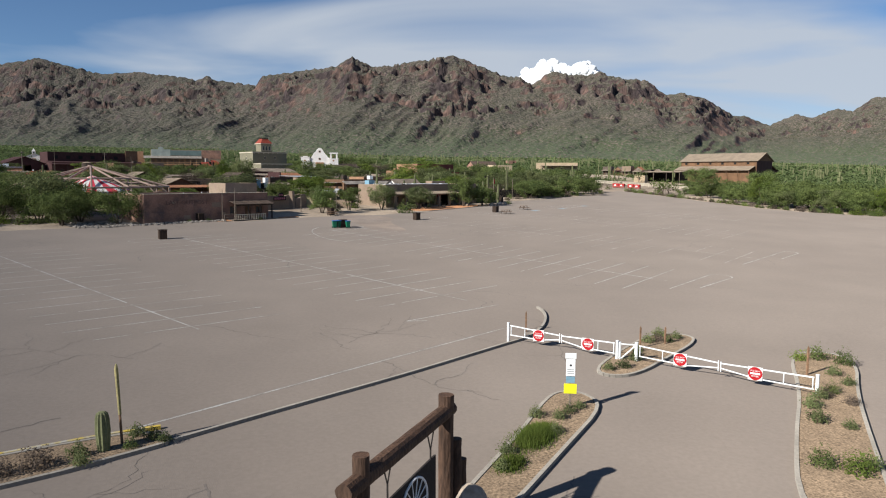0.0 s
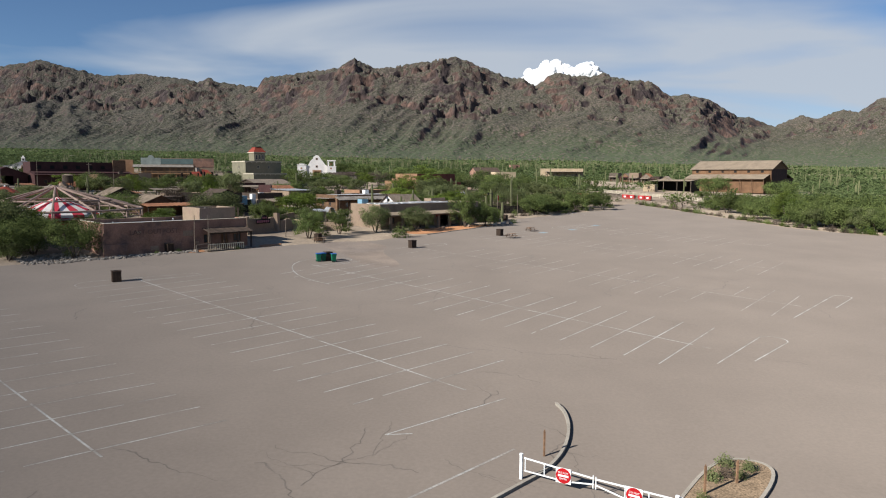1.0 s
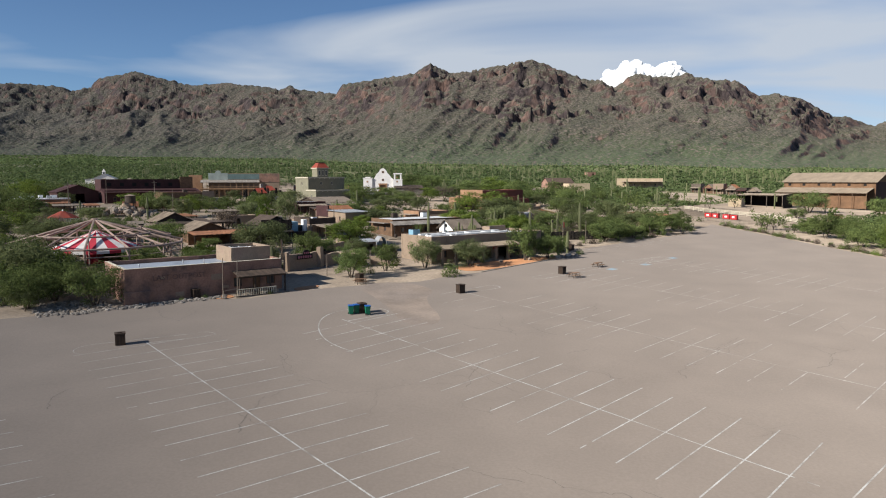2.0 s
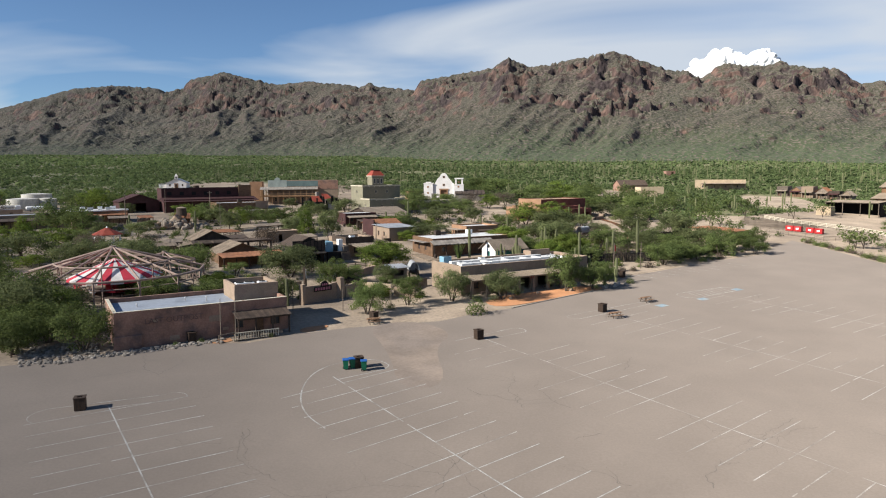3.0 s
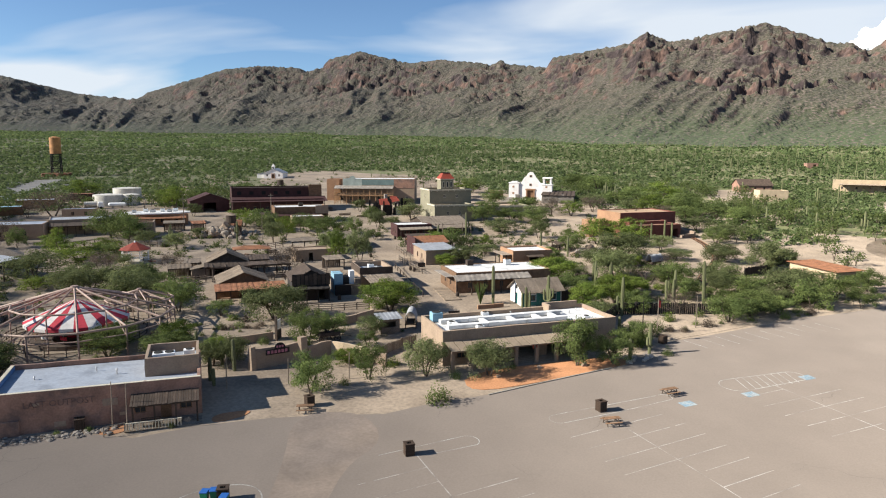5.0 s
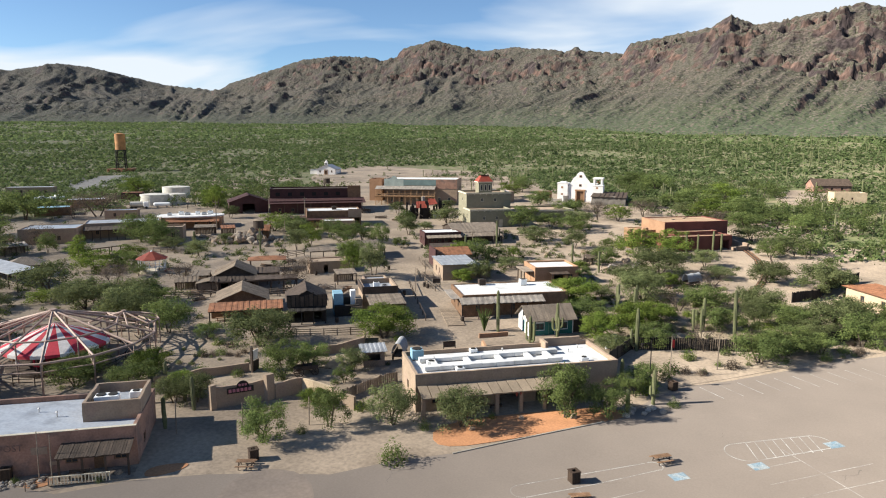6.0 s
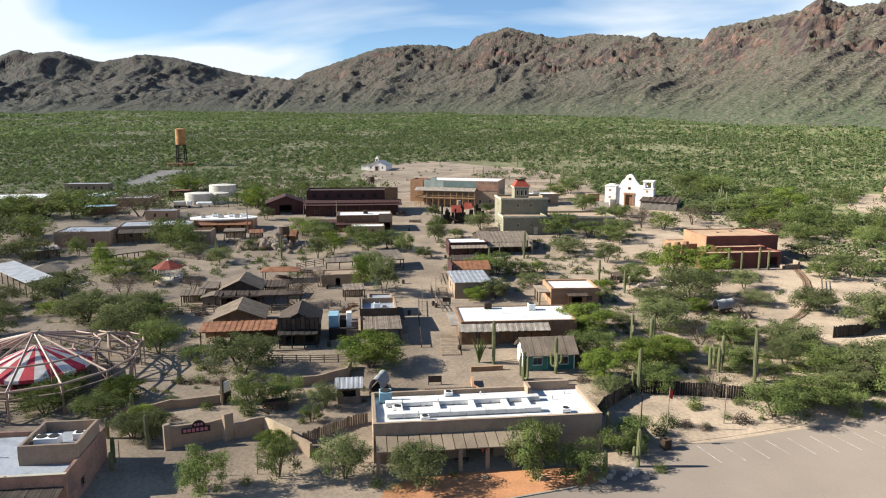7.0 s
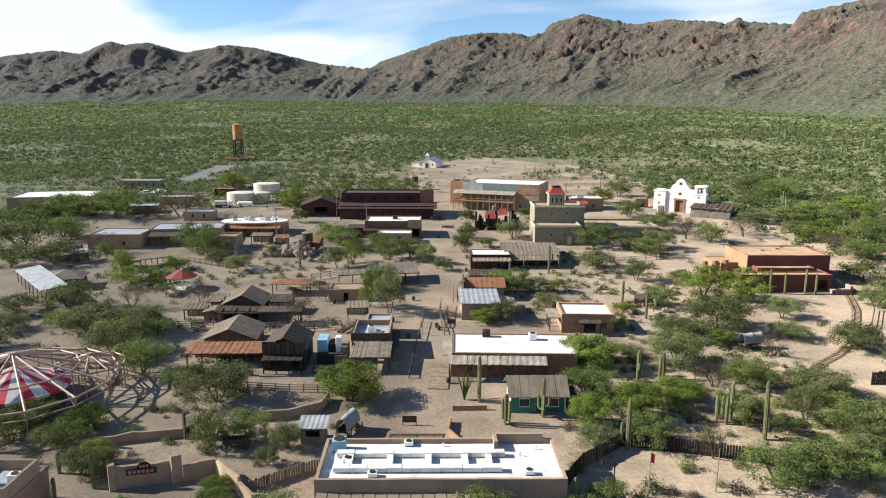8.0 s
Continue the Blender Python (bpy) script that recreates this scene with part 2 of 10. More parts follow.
    "pink_paint": mat("faded_pink_paint", (0.42, 0.16, 0.20), 0.7, bump=0),
    "litter": mat("leaf_litter", (0.20, 0.155, 0.105), 0.95, grain=(3, 0.3), stain=(0.3, 0.25), bump=0.6, bump_scale=6, other=(0.29, 0.23, 0.165), blend=(0.5, 0.66), blend_scale=0.2),
    "dust": mat("dusty_asphalt", (0.222, 0.174, 0.137), 0.95, grain=(3, 0.1), stain=(0.3, 0.15), bump=0.2, other=(0.20, 0.16, 0.131), blend=(0.36, 0.6), blend_scale=0.16),
    "orange_tank": mat("orange_rusty_steel", (0.40, 0.19, 0.07), 0.6, 0.0, grain=(2, 0.15), stain=(0.4, 0.25), bump=0.1),
    "water_blue": mat("weathered_blue_panel", (0.20, 0.34, 0.42), 0.6, bump=0.05),
    "tank_paint": mat("weathered_cream_steel", (0.52, 0.49, 0.43), 0.6, grain=(2, 0.08), stain=(0.5, 0.15), bump=0.05),
    "sage": mat("pale_sage_boards", (0.36, 0.40, 0.36), 0.8, grain=(6, 0.1), bump=0.1),
    "teal_dark": mat("dark_teal_boards", (0.13, 0.18, 0.17), 0.7, grain=(6, 0.15), bump=0.1),
    "barn_light": mat("pale_orange_timber", (0.42, 0.25, 0.13), 0.8, grain=(7, 0.2), bump=0.2, per=0.15),
    "plank_tan": mat("sun_bleached_planks", (0.25, 0.19, 0.135), 0.9, grain=(9, 0.3), stain=(0.8, 0.25), bump=0.5, bump_scale=10, per=0.2, island=0.15),
    "pale_rock": mat("pale_tan_rock", (0.34, 0.28, 0.22), 0.95, grain=(5, 0.25), stain=(0.9, 0.2), bump=0.5, bump_scale=6, per=0.2),
    "cloud": mat("cloud", (0.9, 0.9, 0.9), 1.0, bump=0),
    "lot_red": mat("red_enamel", (0.45, 0.03, 0.03), 0.4, bump=0),
}

# ---- helpers for building ----
def G(x, y):
    """Height of the ground: one gentle slope up towards the hills, with swells far out."""
    z = -3.09 - 0.0174 * x + 0.0367 * y
    r = math.hypot(x, y - 150)
    if r > 420:
        k = min(1.0, (r - 420) / 600)
        z += k * 7 * noise.noise((x * 0.004, y * 0.004, 3.1)) + k * 2 * noise.noise((x * 0.017, y * 0.017, 8.3))
    return z


TURN = radians(40.8)
VX, VY = math.cos(TURN), math.sin(TURN)


def W(v, u):
    """Town plan: v along the shop fronts, u up the main street."""
    return -5.8 + v * VX - u * VY, 142.2 + v * VY + u * VX


def at(v, u, turn=0.0, lift=0.0):
    """A pose on the ground at a place of the town plan, turned with the plan."""
    x, y = W(v, u)
    return pose(x, y, G(x, y) + lift, 0, 0, 40.8 + turn)


def stand(x, y, turn=0.0, lift=0.0):
    return pose(x, y, G(x, y) + lift, 0, 0, turn)


def mesh_of(name, bm, material):
    me = bpy.data.meshes.new(name)
    bm.to_mesh(me)
    bm.free()
    for m in material if isinstance(material, (list, tuple)) else [material]:
        me.materials.append(M[m] if isinstance(m, str) else m)
    return me


def part(name, bm, material, parent, label=""):
    ob = new(name, bm if isinstance(bm, bpy.types.Mesh) else mesh_of(name, bm, material))
    ob.parent = parent
    return tagged(ob, label)


def thing(name, m, label, category, group="", kind=""):
    ob = new(name)
    ob.matrix_world = m
    ob.empty_display_size = 0.2
    return tagged(ob, label, category, group, kind)


def solid(name, bm, material, m, label="", category="", group="", kind=""):
    ob = new(name, mesh_of(name, bm, material))
    ob.matrix_world = m
    return tagged(ob, label, category, group, kind)


def box(bm, x0, x1, y0, y1, z0, z1, bevel=0.0):
    """Adds a box to bm."""
    vs = [bm.verts.new((x, y, z)) for x in (x0, x1) for y in (y0, y1) for z in (z0, z1)]
    fs = [bm.faces.new([vs[i] for i in f]) for f in ((0, 1, 3, 2), (4, 6, 7, 5), (0, 4, 5, 1), (2, 3, 7, 6), (0, 2, 6, 4), (1, 5, 7, 3))]
    if bevel:
        es = {e for f in fs for e in f.edges}
        bmesh.ops.bevel(bm, geom=list(es), offset=bevel, segments=1, affect="EDGES")
    return bm


def boxes(*rows, bevel=0.0):
    bm = bmesh.new()
    for row in rows:
        box(bm, *row, bevel=bevel)
    return bm


def rod(bm, p, q, r0, r1=None, n=8):
    """Adds a tapered rod from p to q."""
    p, q = Vector(p), Vector(q)
    r1 = r0 if r1 is None else r1
    d = (q - p).normalized()
    s = d.orthogonal().normalized()
    t = d.cross(s)
    rings = [[bm.verts.new(c + r * (math.cos(2 * math.pi * k / n) * s + math.sin(2 * math.pi * k / n) * t)) for k in range(n)] for c, r in ((p, r0), (q, r1))]
    for k in range(n):
        bm.faces.new((rings[0][k], rings[0][(k + 1) % n], rings[1][(k + 1) % n], rings[1][k]))
    bm.faces.new(rings[0][::-1]), bm.faces.new(rings[1])
    return bm


def rods(*rows, n=8):
    bm = bmesh.new()
    for row in rows:
        rod(bm, *row, n=n)
    return bm


def prism(bm, outline, z0, z1):
    """Adds an upright block over a flat outline; z0 and z1 may be functions of x, y."""
    lo = z0 if callable(z0) else (lambda x, y: z0)
    hi = z1 if callable(z1) else (lambda x, y: z1)
    a = [bm.verts.new((x, y, lo(x, y))) for x, y in outline]
    b = [bm.verts.new((x, y, hi(x, y))) for x, y in outline]
    n = len(outline)
    bm.faces.new(a[::-1]), bm.faces.new(b)
    for k in range(n):
        bm.faces.new((a[k], a[(k + 1) % n], b[(k + 1) % n], b[k]))
    return bm


# ---- ground, one sheet to the horizon ----
def ground():
    reach = [0]
    step = 12.0
    while reach[-1] < 4700:
        reach.append(reach[-1] + step)
        step = min(step * (1.0 if reach[-1] < 480 else 1.07), 160)
    ticks = sorted({-r for r in reach} | set(reach))
    verts = [(x, y + 150, G(x, y + 150)) for x in ticks for y in ticks]
    n = len(ticks)
    faces = [(i * n + j, (i + 1) * n + j, (i + 1) * n + j + 1, i * n + j + 1) for i in range(n - 1) for j in range(n - 1)]
    me = bpy.data.meshes.new("ground")
    me.from_pydata(verts, [], faces)
    me.materials.append(M["sand"])
    me.materials.append(M["scrub_ground"])
    # open sand in and round the town, thin low growth further out
    for f in me.polygons:
        x, y = f.center.x, f.center.y
        v, u = (x + 5.8) * VX + (y - 142.2) * VY, -(x + 5.8) * VY + (y - 142.2) * VX
        r = math.hypot((v - 0) / 135, (u - 60) / 215) + 0.25 * noise.noise((x * 0.02, y * 0.02, 0))
        f.material_index = 0 if r < 1 else 1
    tagged(new("ground", me), "pale tan desert sand and bare earth", "ground", kind="structure")


ground()

# ---- the rugged range behind: height of the skyline by bearing, distance of the crest by bearing ----
SKYLINE = [(-70.1, 314), (-67, 353), (-65.2, 341), (-63.3, 410), (-62.3, 393), (-60.7, 410), (-58.2, 362), (-55.1, 408), (-53.1, 396), (-44.2, 252),
           (-43.2, 288), (-37.7, 384), (-35.2, 395), (-32.1, 381), (-31.3, 355), (-30.3, 380), (-29.8, 412), (-27.2, 429), (-23.4, 361), (-20.9, 360),
           (-16.6, 317), (-16.2, 332), (-15.1, 311), (-12.5, 292), (-12, 320), (-6.4, 330), (-5, 352), (-3.3, 324), (3.1, 358), (7.8, 295),
           (8.5, 299), (9.5, 273), (10.8, 310), (14.1, 301), (14.9, 311), (16.3, 293), (18.5, 287), (19.8, 247), (21, 254), (23, 238),
           (25, 203), (25.5, 211), (27.2, 188), (29, 225), (29.9, 210), (31.5, 240), (32.5, 229), (33.7, 274), (44, 280)]
CREST = [(-100, 4300), (-48, 4100), (-44, 3500), (-30, 3100), (-18, 2500), (-5, 2080), (12, 2080), (22, 2200), (27, 2700), (60, 3000)]
sky_az, sky_h = [p[0] for p in SKYLINE], [p[1] for p in SKYLINE]
cr_az, cr_d = [p[0] for p in CREST], [p[1] for p in CREST]


def ridge(p, octaves, seed):
    """0..1, sharp along crests."""
    s, amp, tot = 0.0, 1.0, 0.0
    for k in range(octaves):
        s += amp * (1 - abs(noise.noise((p[0] * 2**k + seed, p[1] * 2**k, seed + k)))) ** 2
        tot += amp
        amp *= 0.55
    return s / tot


def ease(x, a, b):
    """0 below a, 1 above b, smooth between."""
    k = max(0.0, min(1.0, (x - a) / (b - a)))
    return k * k * (3 - 2 * k)


def mountains():
    azs = [-84 + 0.13 * k for k in range(int(130 / 0.13))]
    ss = [0.0, 0.04, 0.08] + [0.12 + 0.0088 * k for k in range(101)] + [1.03, 1.08, 1.15, 1.25]
    grid = [-102 + 0.5 * k for k in range(330)]
    smooth = np.convolve(np.interp(grid, sky_az, sky_h), np.ones(7) / 7, "same")
    verts = []
    for a in azs:
        crest = float(np.interp(a, cr_az, cr_d))
        fine = float(np.interp(a, sky_az, sky_h)) + 5 * noise.noise((a * 3.1, 1.0, 2.0)) + 4 * noise.noise((a * 8.0, 4.0, 2.0))
        even = float(np.interp(a, grid, smooth))
        foot = 0.50 * crest
        sn, cs = math.sin(radians(a)), math.cos(radians(a))
        near = ease(a, -48, -30)   # the far range to the west is rounder and has longer spurs
        for s in ss:
            r = foot + s * (crest - foot)
            x, y = r * sn, r * cs
            top = even + (fine - even) * ease(s, 0.86, 0.98)
            base = -3.09 - 0.0174 * x + 0.0367 * y
            rise = max(top - base, 30.0)
            if s <= 1:
                f = 0.10 * s + 0.68 * s**1.75 + 0.22 * ease(s, 0.70, 1.0)
            else:
                f = 1 - 1.6 * (s - 1)
            # spurs and gullies run down the slope, leaning to one side
            lump = noise.noise((x * 0.006, y * 0.006, 21.0))
            along = radians(a) * crest + 260 * (1 - s) + 70 * noise.noise((x * 0.003, y * 0.003, 4.0))
            body = ease(s, 0.02, 0.4) * (1.0 if s < 0.9 else max(0.0, 1 - (s - 0.9) / 0.1))
            spur = ridge((along * 0.0030, s * 0.9 + 0.4 * lump), 4, 3.0) - 0.62
            rill = ridge((along * 0.014, s * 2.2), 2, 7.0) - 0.62
            q = f + body * ((0.15 + 0.14 * (1 - near)) * spur + 0.03 * rill + 0.04 * lump)
            # crags break out of the upper slope here and there, with upright faces
            ragged = noise.noise((x * 0.005, y * 0.005, 12.0)) + 0.7 * noise.noise((x * 0.014, y * 0.014, 2.0))
            mask = (0.25 + 0.75 * near) * ease(ragged + 1.0 * ease(s, 0.4, 0.95), 0.45, 0.95) * ease(s, 0.36, 0.62)
            ledge = q * 8.0 + 1.9 * noise.noise((x * 0.006, y * 0.006, 1.0)) + 0.9 * noise.noise((x * 0.022, y * 0.022, 5.0))
            step = ledge - math.floor(ledge)
            brink = 1 if s < 0.93 else 0.25
            q += 0.8 * mask * (ease(step, 0.5, 0.78) - step) / 8.0 * brink
            crag = ridge((x * 0.017, y * 0.017), 3, 9.0) - 0.6
            grit = noise.noise((x * 0.06, y * 0.06, 3.0))
            q += (0.13 * crag + 0.022 * grit) * mask * brink + (0.006 * grit + 0.012 * crag) * body
            verts.append((x, y, base - 9 * (1 - min(1.0, s * 6)) + rise * q))
    m = len(ss)
    faces = [(i * m + j, i * m + j + 1, (i + 1) * m + j + 1, (i + 1) * m + j) for i in range(len(azs) - 1) for j in range(m - 1)]
    me = bpy.data.meshes.new("mountain_range")
    me.from_pydata(verts, [], faces)
    # rock where it is steep, with upright clefts; scrub and scree where soil can lie
    mm = mat("mountain_rock_and_scrub", (0.050, 0.036, 0.034), 0.95, grain=(0.11, 0.55), stain=(0.016, 0.25), bump=1.0, bump_scale=0.09, other=(0.135, 0.082, 0.062), blend=(0.45, 0.66), blend_scale=0.02, stretch=(1, 1, 0.3))
    n, l = mm.node_tree.nodes, mm.node_tree.links
    bsdf = n["Principled BSDF"]
    bump = bsdf.inputs["Normal"].links[0].from_node
    bump.inputs["Distance"].default_value = 10.0
    geo, sep = n.new("ShaderNodeNewGeometry"), n.new("ShaderNodeSeparateXYZ")
    l.new(geo.outputs["Normal"], sep.inputs[0])

    def fac(scale, detail=5.0, rough=0.55):
        t = n.new("ShaderNodeTexNoise")
        t.inputs["Scale"].default_value, t.inputs["Detail"].default_value, t.inputs["Roughness"].default_value = scale, detail, rough
        l.new(geo.outputs["Position"], t.inputs["Vector"])
        return t.outputs["Fac"]

    def ramp(v, a, b, c=0.0, d=1.0):
        t = n.new("ShaderNodeMapRange")
        for k, x in zip(("From Min", "From Max", "To Min", "To Max"), (a, b, c, d)):
            t.inputs[k].default_value = x
        l.new(v, t.inputs["Value"])
        return t.outputs[0]

    def blend(f, a, b):
        t = n.new("ShaderNodeMix"); t.data_type = "RGBA"
        for k, x in (("A", a), ("B", b)):
            if isinstance(x, tuple):
                t.inputs[k].default_value = (*x, 1)
            else:
                l.new(x, t.inputs[k])
        l.new(f, t.inputs["Factor"])
        return t.outputs["Result"]

    add = n.new("ShaderNodeMath"); add.operation = "MULTIPLY_ADD"; add.inputs[1].default_value = 0.34
    l.new(fac(0.035), add.inputs[0]), l.new(sep.outputs["Z"], add.inputs[2])
    slope = ramp(add.outputs[0], 0.93, 1.02)
    # single bushes on the scree, closer together on the low slopes
    vor = n.new("ShaderNodeTexVoronoi"); vor.inputs["Scale"].default_value = 0.20
    l.new(geo.outputs["Position"], vor.inputs["Vector"])
    place = n.new("ShaderNodeSeparateXYZ")
    l.new(geo.outputs["Position"], place.inputs[0])
    dots = n.new("ShaderNodeMapRange")
    l.new(vor.outputs["Distance"], dots.inputs["Value"])
    l.new(ramp(place.outputs["Z"], 60, 210, 0.55, 0.25), dots.inputs["From Min"])
    dots.inputs["From Max"].default_value = 0.80
    earth = blend(ramp(fac(0.012), 0.42, 0.6), (0.116, 0.097, 0.079), (0.150, 0.115, 0.096))
    shrubs = blend(ramp(fac(0.05), 0.4, 0.62), (0.040, 0.042, 0.025), (0.058, 0.058, 0.033))
    shrubs = blend(ramp(place.outputs["Z"], 45, 125), (0.062, 0.080, 0.038), shrubs)
    soil = blend(dots.outputs[0], shrubs, earth)
    # scattered pale stones
    soil = blend(ramp(fac(0.3, 3.0, 0.7), 0.62, 0.74, 0.0, 0.6), soil, (0.20, 0.17, 0.14))
    both = blend(slope, bsdf.inputs["Base Color"].links[0].from_socket, soil)
    l.new(both, bsdf.inputs["Base Color"])
    me.materials.append(mm)
    me.polygons.foreach_set("use_smooth", [True] * len(me.polygons))
    tagged(new("mountain_range", me), "rugged brown rocky mountain range with scrub on its slopes", "mountains", kind="structure")


mountains()


# ---- the cumulus behind the ridge ----
def cumulus():
    """Heaped billows: a few big domes, each covered with smaller ones."""
    bm = bmesh.new()
    rng = random.Random(4)
    mid = Vector((4300 * math.sin(radians(11.6)), 4300 * math.cos(radians(11.6)), 0))
    side = Vector((math.cos(radians(11.6)), -math.sin(radians(11.6)), 0))
    puffs = []
    for v, z, r in ((-215, 545, 60), (-150, 575, 75), (-85, 605, 82), (-40, 618, 76), (25, 590, 75), (85, 600, 62), (130, 622, 62), (178, 610, 54), (215, 565, 48)):
        c = mid + side * v + Vector((0, 0, z))
        puffs.append((c, r))
        for _ in range(16):
            d = Vector((rng.gauss(0, 1), rng.gauss(0, 1), rng.gauss(0.35, 0.8))).normalized()
            puffs.append((c + d * r * rng.uniform(0.75, 1.0), r * rng.uniform(0.2, 0.42)))
    for c, r in puffs:
        p = Matrix.Translation(c) @ Matrix.Scale(r, 4)
        for w in bmesh.ops.create_icosphere(bm, subdivisions=3, radius=1.0, matrix=p)["verts"]:
            w.co += (w.co - c) * (0.16 * noise.noise(w.co * 0.05) + 0.10 * noise.noise(w.co * 0.15))
    for f in bm.faces:
        f.smooth = True
    solid("cumulus_cloud", bm, "cloud", Matrix(), "bright white cumulus cloud behind the ridge", "cloud", kind="structure")


cumulus()

# ---- the car park ----
LIFT = 0.05


def G1(x, y):
    return G(x, y) + LIFT


def sheet(name, outline, material, lift, label, category, kind="structure"):
    """A thin slab on the ground over an outline in metres."""
    bm = prism(bmesh.new(), outline, lambda x, y: G(x, y) - 0.2, lambda x, y: G(x, y) + lift)
    return solid(name, bm, material, Matrix(), label, category, kind=kind)


EDGE = [(-400, -2), (-70, -5), (-52, -7.4), (-41.8, -7.4), (-36.6, -10.2), (-30, -9.2), (-23, -9.6), (-17, -10.8), (-11, -12.4), (-5, -11.2),
        (1.9, -10.9), (10.8, -9.2), (20.9, -7.6), (26, -5.4), (30, -2.6), (35.1, -0.5), (43.3, 0.2), (51.8, 1.5), (62.9, 3.0), (81, 3.8), (92.5, 9.6), (108, 15)]
town_edge = [W(*p) for p in EDGE]
lot_outline = town_edge + [W(*p) for p in ((98, -4), (88, -22), (76, -44), (75, -57), (79, -72), (120, -110), (130, -400), (-400, -400))]
sheet("pavement", lot_outline, "asphalt", LIFT, "worn grey-brown asphalt of an empty car park", "car park")

# painted rows of bays: centre line (place along v at its far end), far end u, near end u, half width of the bays
ROWS = [(-73.7, -23.0, -68.6, 6.6), (-52.6, -24.6, -73.0, 6.7), (-31.9, -26.8, -78.4, 6.7), (-10.5, -22.7, -77.0, 6.8), (11.9, -20.4, -66.0, 6.6), (36.4, -17.9, -58.0, 6.5)]
BAY = 2.8


def stripe(bm, p, q, w=0.10, lift=LIFT + 0.006, breaks=None):
    """A painted line between two places of the town plan, broken where it is worn off."""
    (v0, u0), (v1, u1) = p, q
    n = max(1, int(math.hypot(v1 - v0, u1 - u0) / 0.7))
    dv, du = v1 - v0, u1 - u0
    d = math.hypot(dv, du)
    sv, su = -du / d * w / 2, dv / d * w / 2
    for k in range(n):
        if breaks and breaks.random() < 0.02:
            continue
        a, b = k / n, (k + 1) / n
        quad = []
        for t, s in ((a, 1), (b, 1), (b, -1), (a, -1)):
            x, y = W(v0 + dv * t + sv * s, u0 + du * t + su * s)
            quad.append(bm.verts.new((x, y, G(x, y) + lift)))
        bm.faces.new(quad)


def smooth_line(pts, rounds=2):
    """Rounds the corners of an open line."""
    for _ in range(rounds):
        pts = pts[:1] + [q for a, b in zip(pts, pts[1:]) for q in ((0.75 * a[0] + 0.25 * b[0], 0.75 * a[1] + 0.25 * b[1]), (0.25 * a[0] + 0.75 * b[0], 0.25 * a[1] + 0.75 * b[1]))] + pts[-1:]
    return pts


def plan(x, y):
    """The place of the town plan at world metres."""
    return (x + 5.8) * VX + (y - 142.2) * VY, -(x + 5.8) * VY + (y - 142.2) * VX


def painted(name, bm, material, label):
    solid(name, bm, material, Matrix(), label, "road marking", kind="structure")


def arc(bm, centre, r, a0, a1, squash=1.0, w=0.10):
    pts = [(centre[0] + r * math.cos(radians(a)), centre[1] + squash * r * math.sin(radians(a))) for a in np.linspace(a0, a1, 14)]
    for p, q in zip(pts, pts[1:]):
        stripe(bm, p, q, w)


